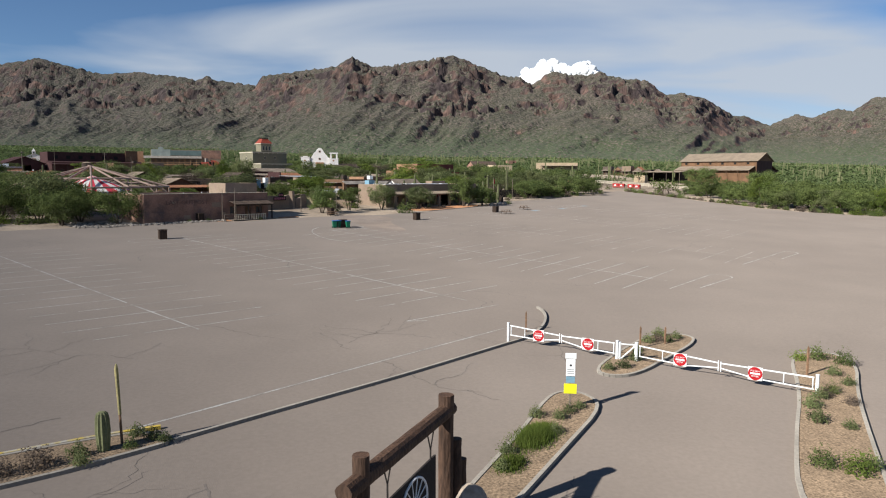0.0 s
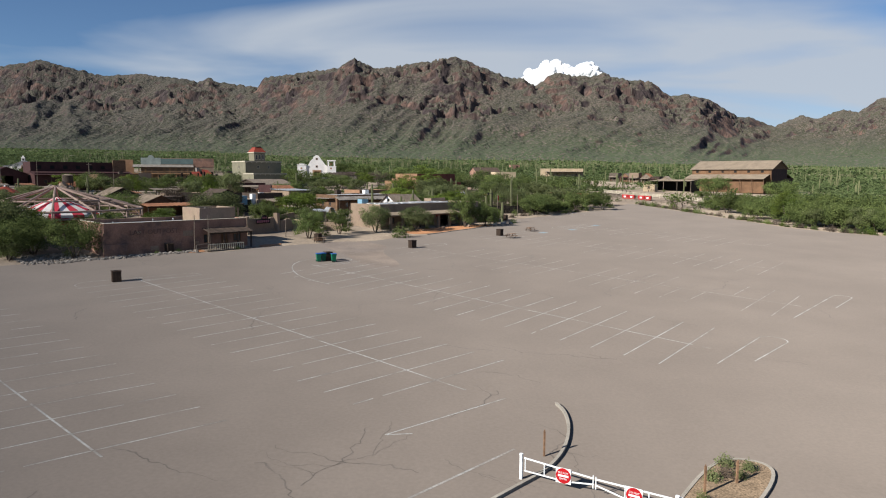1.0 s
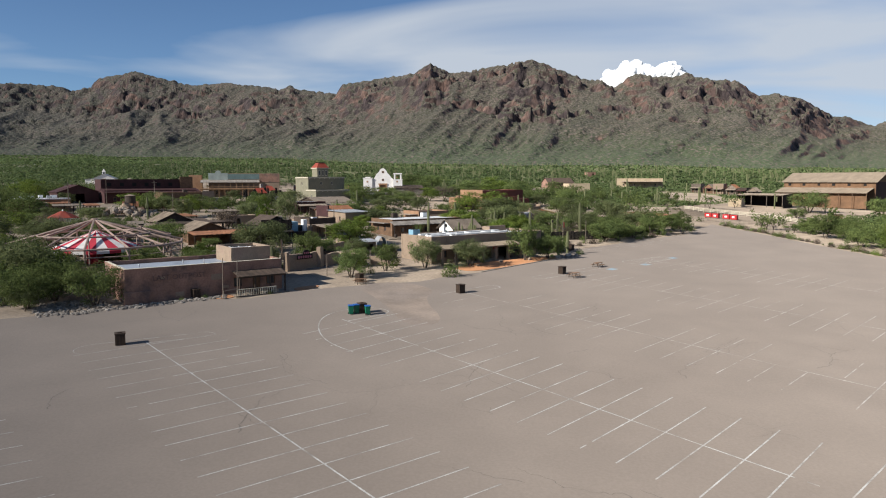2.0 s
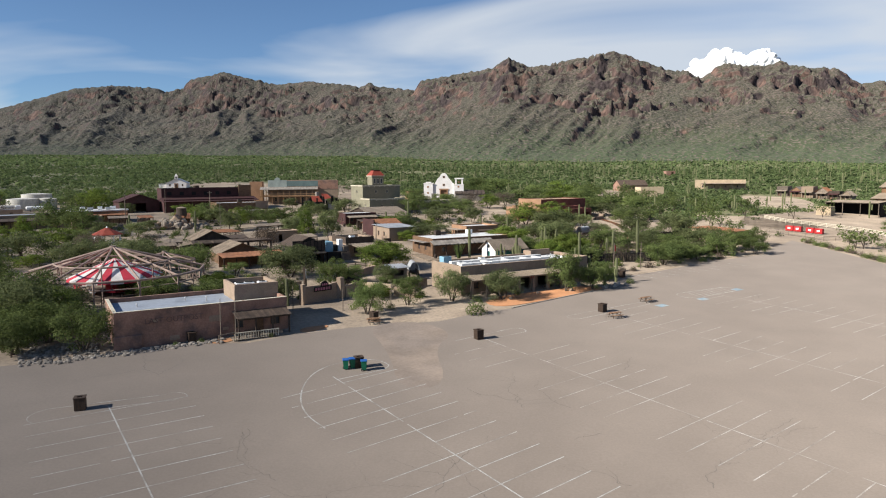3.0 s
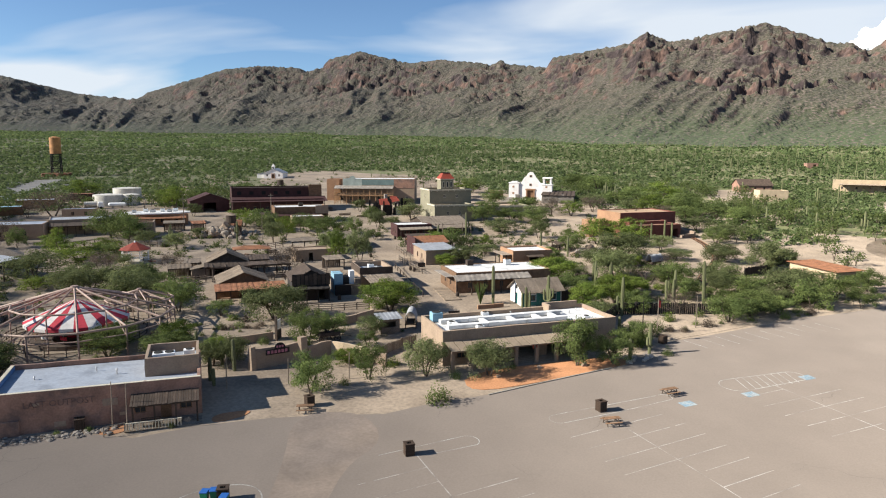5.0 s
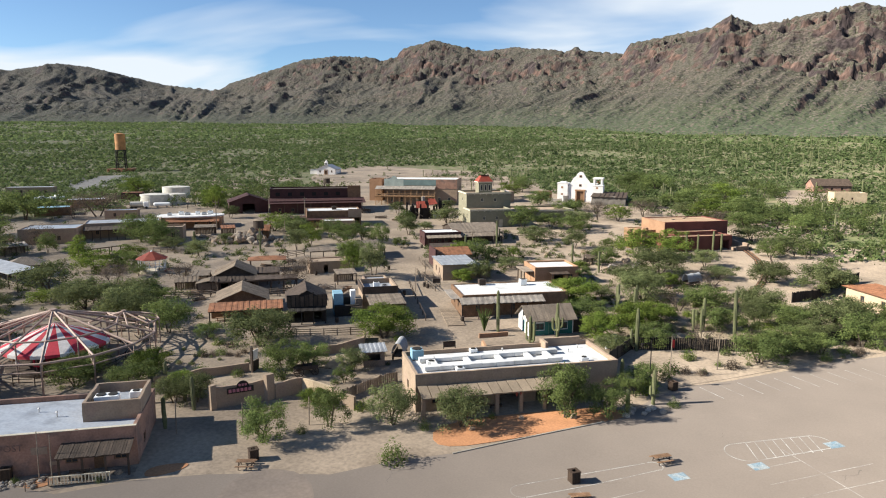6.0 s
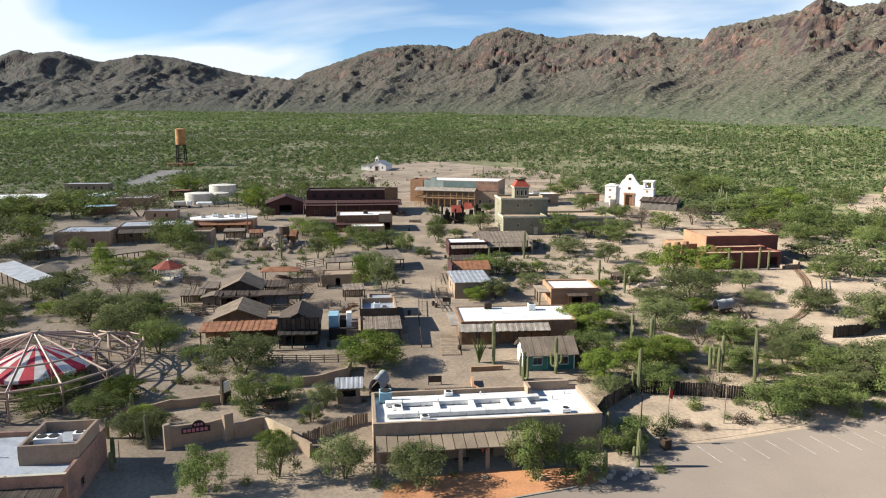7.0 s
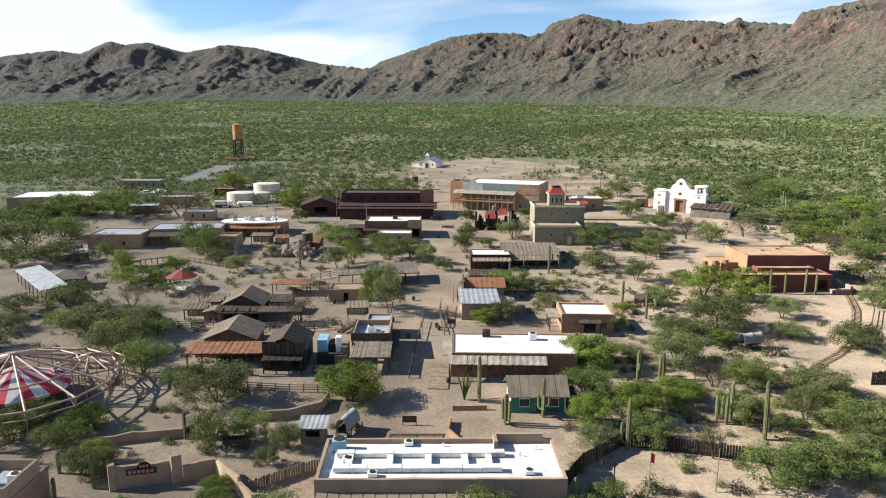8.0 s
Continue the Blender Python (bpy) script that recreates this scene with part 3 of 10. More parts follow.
def bays():
    rng = random.Random(11)
    lean = (0.083, 0.056, 0.067, 0.08, 0.095, 0.095)   # how far each centre line drifts
    first = (2.6, 1.0, 2.3, 2.6, 2.6, 2.6)             # from its far end to the first bay line
    for n, (v, far, near, half) in enumerate(ROWS):
        bm = bmesh.new()

        def line_v(u):
            return v + lean[n] * (far - u)
        stripe(bm, (line_v(far), far), (line_v(near), near), 0.12, breaks=rng)
        k, u = 0, far - first[n]
        while u > near - 0.1:
            c = line_v(u)
            skew = (-0.5, 0.15, 1.2, 1.1, 1.0, 0.6)[n]
            worn = random.Random(n * 100 + k)
            if worn.random() > (0.02 if n < 3 else 0.15):
                stripe(bm, (c - half, u - skew), (c, u), 0.10, breaks=worn)
            if worn.random() > (0.02 if n < 3 else 0.15):
                stripe(bm, (c, u), (c + half, u + skew), 0.10, breaks=worn)
            u -= BAY
            k += 1
        painted("road_marking_%d" % (n + 1), bm, "line" if n < 3 else "line_worn", "faded white parking bay lines on asphalt")
    # rounded ends nearest the shops and the far tips
    bm = bmesh.new()
    loop = smooth_line([(-31.7, -27.9), (-25.3, -27.3), (-25.2, -24.4), (-26.9, -22.8), (-30.6, -22.9), (-33.5, -24.9), (-35.8, -28.5), (-37.3, -32.5), (-37.7, -35.9), (-37.3, -39.0)])
    for p, q in zip(loop, loop[1:]):
        stripe(bm, p, q, 0.13)
    arc(bm, (-57.0, -24.4), 2.0, 90, 215, 0.9), stripe(bm, (-57.0, -22.6), (-47.6, -23.9)), arc(bm, (-47.2, -25.0), 1.3, 90, -20)
    stripe(bm, (-52.6, -24.9), (-47.0, -25.8))
    arc(bm, (-4.8, -21.5), 1.2, 95, -60), stripe(bm, (-14.0, -21.6), (-4.9, -20.3)), stripe(bm, (-9.6, -23.0), (-4.2, -22.5))
    arc(bm, (6.6, -19.6), 1.1, 95, 265), stripe(bm, (6.6, -18.5), (20.6, -17.4)), stripe(bm, (6.6, -20.7), (14.0, -20.0)), stripe(bm, (14.0, -20.0), (21.8, -18.9)), arc(bm, (21.2, -18.2), 0.9, 110, -70)
    arc(bm, (32.0, -17.6), 1.9, 90, 270, w=0.11), stripe(bm, (32.0, -15.7), (41.2, -15.9), 0.11), arc(bm, (41.2, -17.5), 1.6, 90, -60, w=0.11), stripe(bm, (32.0, -19.5), (41.8, -18.9), 0.11)
    for k in range(8):
        stripe(bm, (32.4 + 1.12 * k, -19.4), (33.5 + 1.12 * k, -15.9), 0.09)
    stripe(bm, (-31.9, -80.6), (-21.7, -79.4)), arc(bm, (-21.9, -80.5), 1.1, 80, -80, 1.0), stripe(bm, (-29.1, -82.1), (-21.8, -81.6))
    stripe(bm, (-58.0, -75.2), (-49.0, -75.6)), stripe(bm, (-58.0, -75.2), (-56.8, -76.0))
    # bays along the shrubs
    for k in range(10):
        stripe(bm, (37.6 + k * 2.9, -0.8 + 0.1 * k), (38.5 + k * 2.9, -4.8 + 0.1 * k), 0.1)
    stripe(bm, (-12.3, -78.5), (2.6, -77.1)), arc(bm, (2.6, -78.0), 0.9, 85, -80), stripe(bm, (-4.1, -79.5), (2.6, -78.9))
    painted("road_marking_7", bm, "line", "white painted curves at the ends of the parking rows")
    bm = bmesh.new()
    for v, u in ((22.6, -20.6), (31.6, -20.6), (42.6, -18.4), (-78.0, -8.6), (-75.0, -6.0)):
        stripe(bm, (v - 0.9, u), (v + 0.9, u + 0.1), 1.3, LIFT + 0.008)
    painted("road_marking_8", bm, "blue_paint", "faded blue painted parking symbols")
    bm = bmesh.new()
    stripe(bm, plan(-11.7, 28.5), plan(-1.1, 38.9), 0.13)
    stripe(bm, plan(-1.1, 38.9), plan(6.0, 45.7), 0.13)
    painted("road_marking_9", bm, "line", "white painted line along the kerb")


bays()


def cracks():
    """Long branching tar-dark cracks in the asphalt, mostly along and across the slabs below it."""
    rng = random.Random(5)
    bm = bmesh.new()

    def run(v, u, a, length, w, depth):
        heading, gone = a, 0.0
        while gone < length:
            heading = a + 0.55 * noise.noise((v * 0.35, u * 0.35, a)) + rng.gauss(0, 0.38)
            s = rng.uniform(0.15, 0.42)
            v2, u2 = v + s * math.cos(heading), u + s * math.sin(heading)
            taper = w * (1 - 0.6 * gone / length) * rng.uniform(0.6, 1.3)
            stripe(bm, (v, u), (v2, u2), taper, LIFT + 0.004)
            v, u, gone = v2, u2, gone + s
            if depth and rng.random() < 0.07:
                run(v, u, heading + rng.choice((-1, 1)) * rng.uniform(0.6, 1.5), length * rng.uniform(0.25, 0.6), w * 0.7, depth - 1)

    for v0, v1, u0, u1, n in ((-85, -5, -86, -40, 34), (-10, 70, -80, -14, 14), (-94, -55, -106, -88, 5), (-85, -40, -40, -12, 10)):
        for _ in range(n):
            run(rng.uniform(v0, v1), rng.uniform(u0, u1), rng.choice((0.1, 1.65, -1.4, 3.1, 0.7, 2.3)) + rng.gauss(0, 0.25), rng.uniform(3, 11), rng.uniform(0.04, 0.11), 1)
    solid("asphalt_cracks", bm, "crack", Matrix(), "dark branching cracks in the asphalt", "cracks", kind="stuff")


cracks()


def smooth_loop(pts, rounds=2):
    for _ in range(rounds):
        pts = [q for a, b in zip(pts, pts[1:] + pts[:1]) for q in ((0.75 * a[0] + 0.25 * b[0], 0.75 * a[1] + 0.25 * b[1]), (0.25 * a[0] + 0.75 * b[0], 0.25 * a[1] + 0.75 * b[1]))]
    return pts


def inset(pts, d):
    n, out = len(pts), []
    area = sum(a[0] * b[1] - b[0] * a[1] for a, b in zip(pts, pts[1:] + pts[:1]))
    s = 1 if area > 0 else -1
    for k in range(n):
        (x0, y0), (x1, y1) = pts[k - 1], pts[(k + 1) % n]
        dx, dy = x1 - x0, y1 - y0
        q = math.hypot(dx, dy) or 1
        out.append((pts[k][0] - s * dy / q * d, pts[k][1] + s * dx / q * d))
    return out


def kerb_path(name, pts, label, width=0.16, height=0.15, material="concrete"):
    """A raised kerb along a line, each length a stone of its own."""
    bm = bmesh.new()
    for p, q in zip(pts, pts[1:]):
        d = Vector((q[0] - p[0], q[1] - p[1]))
        n = Vector((-d.y, d.x)).normalized() * width / 2
        prism(bm, [(p[0] + n.x, p[1] + n.y), (p[0] - n.x, p[1] - n.y), (q[0] - n.x, q[1] - n.y), (q[0] + n.x, q[1] + n.y)],
              lambda x, y: G(x, y) - 0.05, lambda x, y: G(x, y) + LIFT + height)
    solid(name, bm, material, Matrix(), label, "kerb", kind="structure")


def island(name, pts, label):
    """A raised bed: kerb ring with gravel inside. Returns the gravel's outline."""
    ring = smooth_loop(pts)
    kerb_path("kerb_" + name, ring + ring[:1], "grey concrete kerb round a planted traffic island")
    inner = inset(ring, 0.06)
    bm = prism(bmesh.new(), inner, lambda x, y: G(x, y), lambda x, y: G(x, y) + LIFT + 0.12)
    solid("pavement_" + name, bm, "gravel", Matrix(), label, "traffic island", kind="structure")
    return inner


ISLE_SIGN = island("island_1", [(1.0, 21.5), (2.4, 24.2), (4.4, 28.0), (6.3, 32.2), (7.3, 33.2), (8.3, 32.9), (8.8, 31.2), (6.0, 26.6), (3.0, 21.6), (1.6, 19.6)], "brown gravel island with a green bush")
ISLE_GATE = island("island_2", [(9.7, 36.6), (12.4, 40.4), (15.0, 43.6), (16.6, 44.6), (18.2, 43.8), (17.4, 42.0), (14.6, 38.9), (12.0, 36.0), (10.4, 35.5)], "brown gravel island with low shrubs")
ISLE_RIGHT = island("island_3", [(13.0, 22.0), (16.0, 27.6), (19.6, 33.6), (22.0, 39.0), (23.6, 40.4), (25.4, 40.2), (25.4, 38.0), (22.4, 33.4), (19.4, 27.9), (15.6, 20.5), (13.4, 18.8)], "long brown gravel island with desert shrubs")
ISLE_LEFT = island("island_4", [(-24, 17.2), (-14.0, 23.2), (-10.4, 26.3), (-9.6, 27.1), (-10.9, 28.0), (-12.6, 27.3), (-16.5, 25.0), (-24, 20.5)], "brown gravel bed with a cactus and low shrubs")
LONG_KERB = smooth_line([(-9.6, 27.2), (-6.0, 30.6), (-1.0, 35.15), (2.1, 38.2), (5.2, 41.3), (7.2, 43.2), (8.6, 45.7), (9.4, 48.5), (9.6, 50.7), (9.35, 51.9)])
kerb_path("kerb_long", LONG_KERB, "long weathered concrete kerb at the edge of the car park")
kerb_path("kerb_yellow", [(-24, 20.7), (-16.5, 25.2), (-12.6, 27.5), (-10.6, 28.5)], "yellow painted kerb", 0.17, 0.16, "yellow_paint")

# ---- kit for buildings: x along the front, y to the back, z up, origin at the front left corner ----
def slab(bm, corners, th):
    """Adds a plate below four (or more) corners."""
    top = [bm.verts.new(c) for c in corners]
    low = [bm.verts.new((c[0], c[1], c[2] - th)) for c in corners]
    n = len(corners)
    bm.faces.new(top), bm.faces.new(low[::-1])
    for k in range(n):
        bm.faces.new((top[k], low[k], low[(k + 1) % n], top[(k + 1) % n]))
    return bm


def ribbed(bm, a, b, c, d, n, th=0.06, rib=0.035, rng=None):
    """Adds one continuous ribbed roof sheet a-b (eave), d-c (ridge): n strips stepped up and down, with an uneven eave."""
    a, b, c, d = map(Vector, (a, b, c, d))
    rows = []
    for k in range(n):
        lift = Vector((0, 0, rib * (k % 2) + (rng.uniform(0, rib) if rng else 0)))
        ext = (a - d).normalized() * (rng.uniform(0, 0.12) if rng else 0)
        for s in (k / n, (k + 1) / n - 0.1 / n):
            e, r = a.lerp(b, s) + lift + ext, d.lerp(c, s) + lift
            rows.append([bm.verts.new(e), bm.verts.new(r), bm.verts.new(r - Vector((0, 0, th))), bm.verts.new(e - Vector((0, 0, th)))])
    for p, q in zip(rows, rows[1:]):
        for k in range(4):
            bm.faces.new((p[k], q[k], q[(k + 1) % 4], p[(k + 1) % 4]))
    bm.faces.new(rows[0]), bm.faces.new(rows[-1][::-1])
    return bm


def roof_boards(owner, a, b, c, d, n, th, material, rng):
    """A plank roof plane whose boards are parts of their own."""
    a, b, c, d = map(Vector, (a, b, c, d))
    for k in range(n):
        lift, ext = Vector((0, 0, rng.uniform(0, 0.05))), (a - d).normalized() * rng.uniform(0, 0.14)
        s, t = k / n + 0.04 / n, (k + 1) / n - 0.04 / n
        part("roof_board", slab(bmesh.new(), [a.lerp(b, s) + lift + ext, a.lerp(b, t) + lift + ext, d.lerp(c, t) + lift, d.lerp(c, s) + lift], th), material, owner)


def rough(bm, size=1.0, amount=0.05, seed=0):
    """Breaks long edges and wobbles a hand-built wall."""
    for _ in range(3):
        long = [e for e in bm.edges if e.calc_length() > size * 1.5]
        if not long:
            break
        bmesh.ops.subdivide_edges(bm, edges=long, cuts=1, use_grid_fill=True)
    for v in bm.verts:
        p = v.co * 0.55 + Vector((seed, 0, 0))
        v.co += Vector((noise.noise(p), noise.noise(p + Vector((7, 0, 0))), 0.8 * noise.noise(p + Vector((0, 9, 0))))) * amount * 2
    return bm


def wall_run(bm, length, z0, z1, t, openings):
    """A wall along x with real openings (x0, x1, low, high) through its thickness t (0..t in y)."""
    x = 0.0
    for x0, x1, a, b in sorted(openings):
        if x0 > x:
            box(bm, x, x0, 0, t, z0, z1)
        if a > z0:
            box(bm, x0, x1, 0, t, z0, a)
        if b < z1:
            box(bm, x0, x1, 0, t, b, z1)
        x = x1
    if x < length:
        box(bm, x, length, 0, t, z0, z1)
    bmesh.ops.remove_doubles(bm, verts=bm.verts, dist=0.001)
    return bm


def fit_opening(kind, x0, x1, a, b, owner, turn, frame_mat="brown_wood", deep=0.12):
    """A door leaf or a window (> frame, pane) set into an opening. turn: pose of the wall's own axes."""
    w, h = x1 - x0, b - a
    if kind == "door":
        ob = part("door", boxes((0, w, 0, 0.06, 0, h), *[(w * k / 4 + 0.02, w * (k + 1) / 4 - 0.02, -0.02, 0, 0.05, h - 0.05) for k in range(4)]), frame_mat, owner)
        ob.matrix_local = turn @ Matrix.Translation((x0, deep, a))
    elif kind == "window":
        f = 0.09
        ob = part("window", boxes((0, w, 0, 0.07, 0, f), (0, w, 0, 0.07, h - f, h), (0, f, 0, 0.07, f, h - f), (w - f, w, 0, 0.07, f, h - f), (w / 2 - 0.03, w / 2 + 0.03, 0.01, 0.06, f, h - f)), frame_mat, owner)
        ob.matrix_local = turn @ Matrix.Translation((x0, deep - 0.04, a))
        part("pane", boxes((f, w - f, 0.03, 0.045, f, h - f)), "window", ob)


def walls(owner, w, d, h, material, t=0.35, sink=1.0, front=(), back=(), left=(), right=(), jitter=0.0, low_front=None, trim="brown_wood"):
    """Four walls, each a part, with openings (kind, x0, x1, low, high)."""
    runs = ((w, Matrix(), front), (d - 2 * t, Matrix.Translation((0, d - t, 0)) @ pose(0, 0, 0, 0, 0, -90), left),
            (d - 2 * t, Matrix.Translation((w, t, 0)) @ pose(0, 0, 0, 0, 0, 90), right), (w, Matrix.Translation((w, d, 0)) @ pose(0, 0, 0, 0, 0, 180), back))
    for k, (length, turn, holes) in enumerate(runs):
        bm = wall_run(bmesh.new(), length, -sink, low_front if (low_front and k == 0) else h, t, [o[1:] for o in holes])
        if jitter:
            rough(bm, 1.2, jitter, k * 3.0 + w)
        ob = part("wall", bm, material, owner)
        ob.matrix_local = turn
        for o in holes:
            if o[0] in ("door", "window"):
                fit_opening(*o, owner, turn, trim)


def windows(n, length, z=1.1, w=0.9, h=1.2, margin=1.2):
    """n windows evenly along a wall."""
    gap = (length - 2 * margin) / max(n, 1)
    return [("window", margin + gap * (k + 0.5) - w / 2, margin + gap * (k + 0.5) + w / 2, z, z + h) for k in range(n)]


def flat_house(name, m, w, d, h, wall, roof, label, category="building", parapet=0.45, jitter=0.04, vigas=0, group="", front=(), left=(), right=(), t=0.35, trim="brown_wood"):
    """A flat-roofed house with parapet walls all round."""
    b = thing(name, m, label, category, group)
    walls(b, w, d, h, wall, t, front=front, left=left, right=right, jitter=jitter, trim=trim)
    bm = boxes((t - 0.05, w - t + 0.05, t - 0.05, d - t + 0.05, h - parapet - 0.2, h - parapet))
    part("roof", bm, roof, b)
    for k in range(vigas):
        x = w * (k + 0.5) / vigas
        part("roof_beam", rods(((x, 0.05, h - parapet - 0.35), (x, -0.4, h - parapet - 0.38), 0.09, 0.08)), "dark_wood", b)
    return b


def porch(owner, x0, x1, y0, y1, z0, z1, roof="grey_wood", posts=4, post="dark_wood", strips=None, th=0.08, thick=0.09, rail=False, boards=False):
    """A lean-to roof from (y1, z1) at the wall out to (y0, z0), on posts."""
    rng = random.Random(int(100 * (x0 + x1 + y0)))
    n = strips or max(3, int((x1 - x0) / 0.5))
    if boards:
        roof_boards(owner, (x0, y0, z0), (x1, y0, z0), (x1, y1, z1), (x0, y1, z1), n, th, roof, rng)
    else:
        part("porch_roof", ribbed(bmesh.new(), (x0, y0, z0), (x1, y0, z0), (x1, y1, z1), (x0, y1, z1), n, th, 0.04, rng), roof, owner)
    part("beam", boxes((x0 + 0.1, x1 - 0.1, y0 + 0.25, y0 + 0.42, z0 - 0.26, z0 - 0.10)), post, owner)
    for k in range(posts):
        x = x0 + 0.25 + (x1 - x0 - 0.5) * k / max(posts - 1, 1)
        part("post", boxes((x - thick, x + thick, y0 + 0.24, y0 + 0.24 + 2 * thick, -1.0, z0 - 0.1)), post, owner)
    if rail:
        part("railing", boxes((x0, x1, y0 + 0.3, y0 + 0.36, 0.85, 0.95), (x0, x1, y0 + 0.3, y0 + 0.36, 0.35, 0.43)), post, owner)


def gable_house(name, m, w, d, eave, ridge, wall, roof, label, category="building", axis="y", over=0.4, strips=10, group="", front=(), left=(), right=(), t=0.2, trim="brown_wood", closed=True):
    """A pitched-roof house. axis: the way the ridge runs."""
    b = thing(name, m, label, category, group)
    if closed:
        walls(b, w, d, eave, wall, t, front=front, left=left, right=right, trim=trim)
        ends = ((0, t), (d - t, d)) if axis == "y" else ((0, t), (w - t, w))
        for a, c in ends:
            bm = bmesh.new()
            tri = [(0, a), (w, a), (w / 2, a)] if axis == "y" else [(a, 0), (a, d), (a, d / 2)]
            z = (eave, eave, ridge)
            p = [bm.verts.new((x, y, q)) for (x, y), q in zip(tri, z)]
            s = (0, c - a, 0) if axis == "y" else (c - a, 0, 0)
            q = [bm.verts.new(v.co + Vector(s)) for v in p]
            bm.faces.new(p), bm.faces.new(q[::-1])
            for k in range(3):
                bm.faces.new((p[k], q[k], q[(k + 1) % 3], p[(k + 1) % 3]))
            part("gable", bm, wall, b)
    rng = random.Random(int(w * 31 + d * 7))
    drop = over * (ridge - eave) / ((w if axis == "y" else d) / 2)
    if axis == "y":
        planes = [((-over, -over, eave - drop), (-over, d + over, eave - drop), (w / 2, d + over, ridge), (w / 2, -over, ridge)),
                  ((w + over, d + over, eave - drop), (w + over, -over, eave - drop), (w / 2, -over, ridge), (w / 2, d + over, ridge))]
    else:
        planes = [((w + over, -over, eave - drop), (-over, -over, eave - drop), (-over, d / 2, ridge), (w + over, d / 2, ridge)),
                  ((-over, d + over, eave - drop), (w + over, d + over, eave - drop), (w + over, d / 2, ridge), (-over, d / 2, ridge))]
    for p in planes:
        up = Vector((0, 0, 0.12))
        part("roof_slope", ribbed(bmesh.new(), *[Vector(q) + up for q in p], strips, 0.09, 0.035, rng), roof, b)
    return b


def hip_roof(bm, x0, x1, y0, y1, z0, z1, th=0.1):
    cx0, cx1, cy = x0 + (y1 - y0) / 2, x1 - (y1 - y0) / 2, (y0 + y1) / 2
    if cx0 > cx1:
        cx0 = cx1 = (x0 + x1) / 2
    for f in ([(x0, y0), (x1, y0), (cx1, cy), (cx0, cy)], [(x1, y0), (x1, y1), (cx1, cy)], [(x1, y1), (x0, y1), (cx0, cy), (cx1, cy)], [(x0, y1), (x0, y0), (cx0, cy)]):
        slab(bm, [(x, y, z0 if (x in (x0, x1)) and (y in (y0, y1)) else z1) for x, y in f], th)
    return bm


def roof_unit(m, label="white boxy cooling unit on the roof", fans=2, size=(2.4, 1.3, 1.0), colour="white_paint", owner=None):
    """A packaged cooling unit: casing, base rails and round fan grilles."""
    w, d, h = size
    t = thing("cooling_unit", m, label, "cooling unit")
    part("casing", boxes((0, w, 0, d, 0.12, h), bevel=0.03), colour, t)
    part("base", boxes((0.05, w - 0.05, 0.05, 0.15, 0, 0.12), (0.05, w - 0.05, d - 0.15, d - 0.05, 0, 0.12)), "dark", t)
    for k in range(fans):
        c = ((k + 0.5) * w / fans, d / 2)
        part("fan_grille", rods(((*c, h), (*c, h + 0.08), 0.42 * min(w / fans, d), None), n=14), "dark", t)
    return t


def pipe_vent(m, h=0.6):
    t = thing("roof_vent", m, "short grey vent pipe on a flat roof", "vent")
    part("pipe", rods(((0, 0, 0), (0, 0, 0.6 * h), 0.07)), "tin", t)
    part("cap", rods(((0, 0, 0.6 * h), (0, 0, 0.6 * h + 0.12), 0.13, 0.05)), "tin", t)


def text_mesh(body, size, depth=0.02):
    c = bpy.data.curves.new("lettering", "FONT")
    c.body, c.size, c.extrude, c.align_x, c.resolution_u = body, size, depth, "CENTER", 2
    o = new("lettering", c)
    me = bpy.data.meshes.new_from_object(o.evaluated_get(bpy.context.evaluated_depsgraph_get()))
    bpy.data.objects.remove(o)
    bpy.data.curves.remove(c)
    return me


def fence(name, pts, label, h=1.3, rails=2, step=2.4, material="grey_wood", solid_boards=False, post_r=0.10, board_h=None, plan=True):
    """A fence along a line of the plan: posts and rails, or close boards."""
    ps = [W(*p) if plan else p for p in pts]
    t = thing(name, stand(*ps[0]), label, "fence")
    o = Vector((*ps[0], G(*ps[0])))
    board_meshes = {}
    for p, q in zip(ps, ps[1:]):
        L = math.hypot(q[0] - p[0], q[1] - p[1])
        n = max(1, round(L / step))
        pts3 = [Vector((p[0] + (q[0] - p[0]) * k / n, p[1] + (q[1] - p[1]) * k / n, 0)) for k in range(n + 1)]
        for v in pts3:
            v.z = G(v.x, v.y)
        for k, v in enumerate(pts3):
            if k < n or q == ps[-1]:
                part("post", rods((v - o, v - o + Vector((0, 0, h + 0.08)), post_r, post_r * 0.9), n=6), material, t)
        for a, b in zip(pts3, pts3[1:]):
            if solid_boards:
                m2 = max(2, int((b - a).length / 0.3))
                rng = random.Random(int(a.x * 13 + a.y))
                side = Vector((-(b - a).y, (b - a).x, 0)).normalized() * 0.03
                for i in range(m2):
                    c0, c1 = a.lerp(b, i / m2 + 0.01) - o, a.lerp(b, (i + 1) / m2 - 0.01) - o
                    top = h + rng.uniform(-0.12, 0.12)
                    part("board", prism(bmesh.new(), [((c0 + side).x, (c0 + side).y), ((c0 - side).x, (c0 - side).y), ((c1 - side).x, (c1 - side).y), ((c1 + side).x, (c1 + side).y)], min(c0.z, c1.z) - 0.1, min(c0.z, c1.z) + top), material, t)
            else:
                for r in range(rails):
                    z = Vector((0, 0, h * (0.95 - 0.85 * r / max(rails, 1))))
                    part("rail", rods((a - o + z, b - o + z, 0.065), n=5), material, t)
    return t


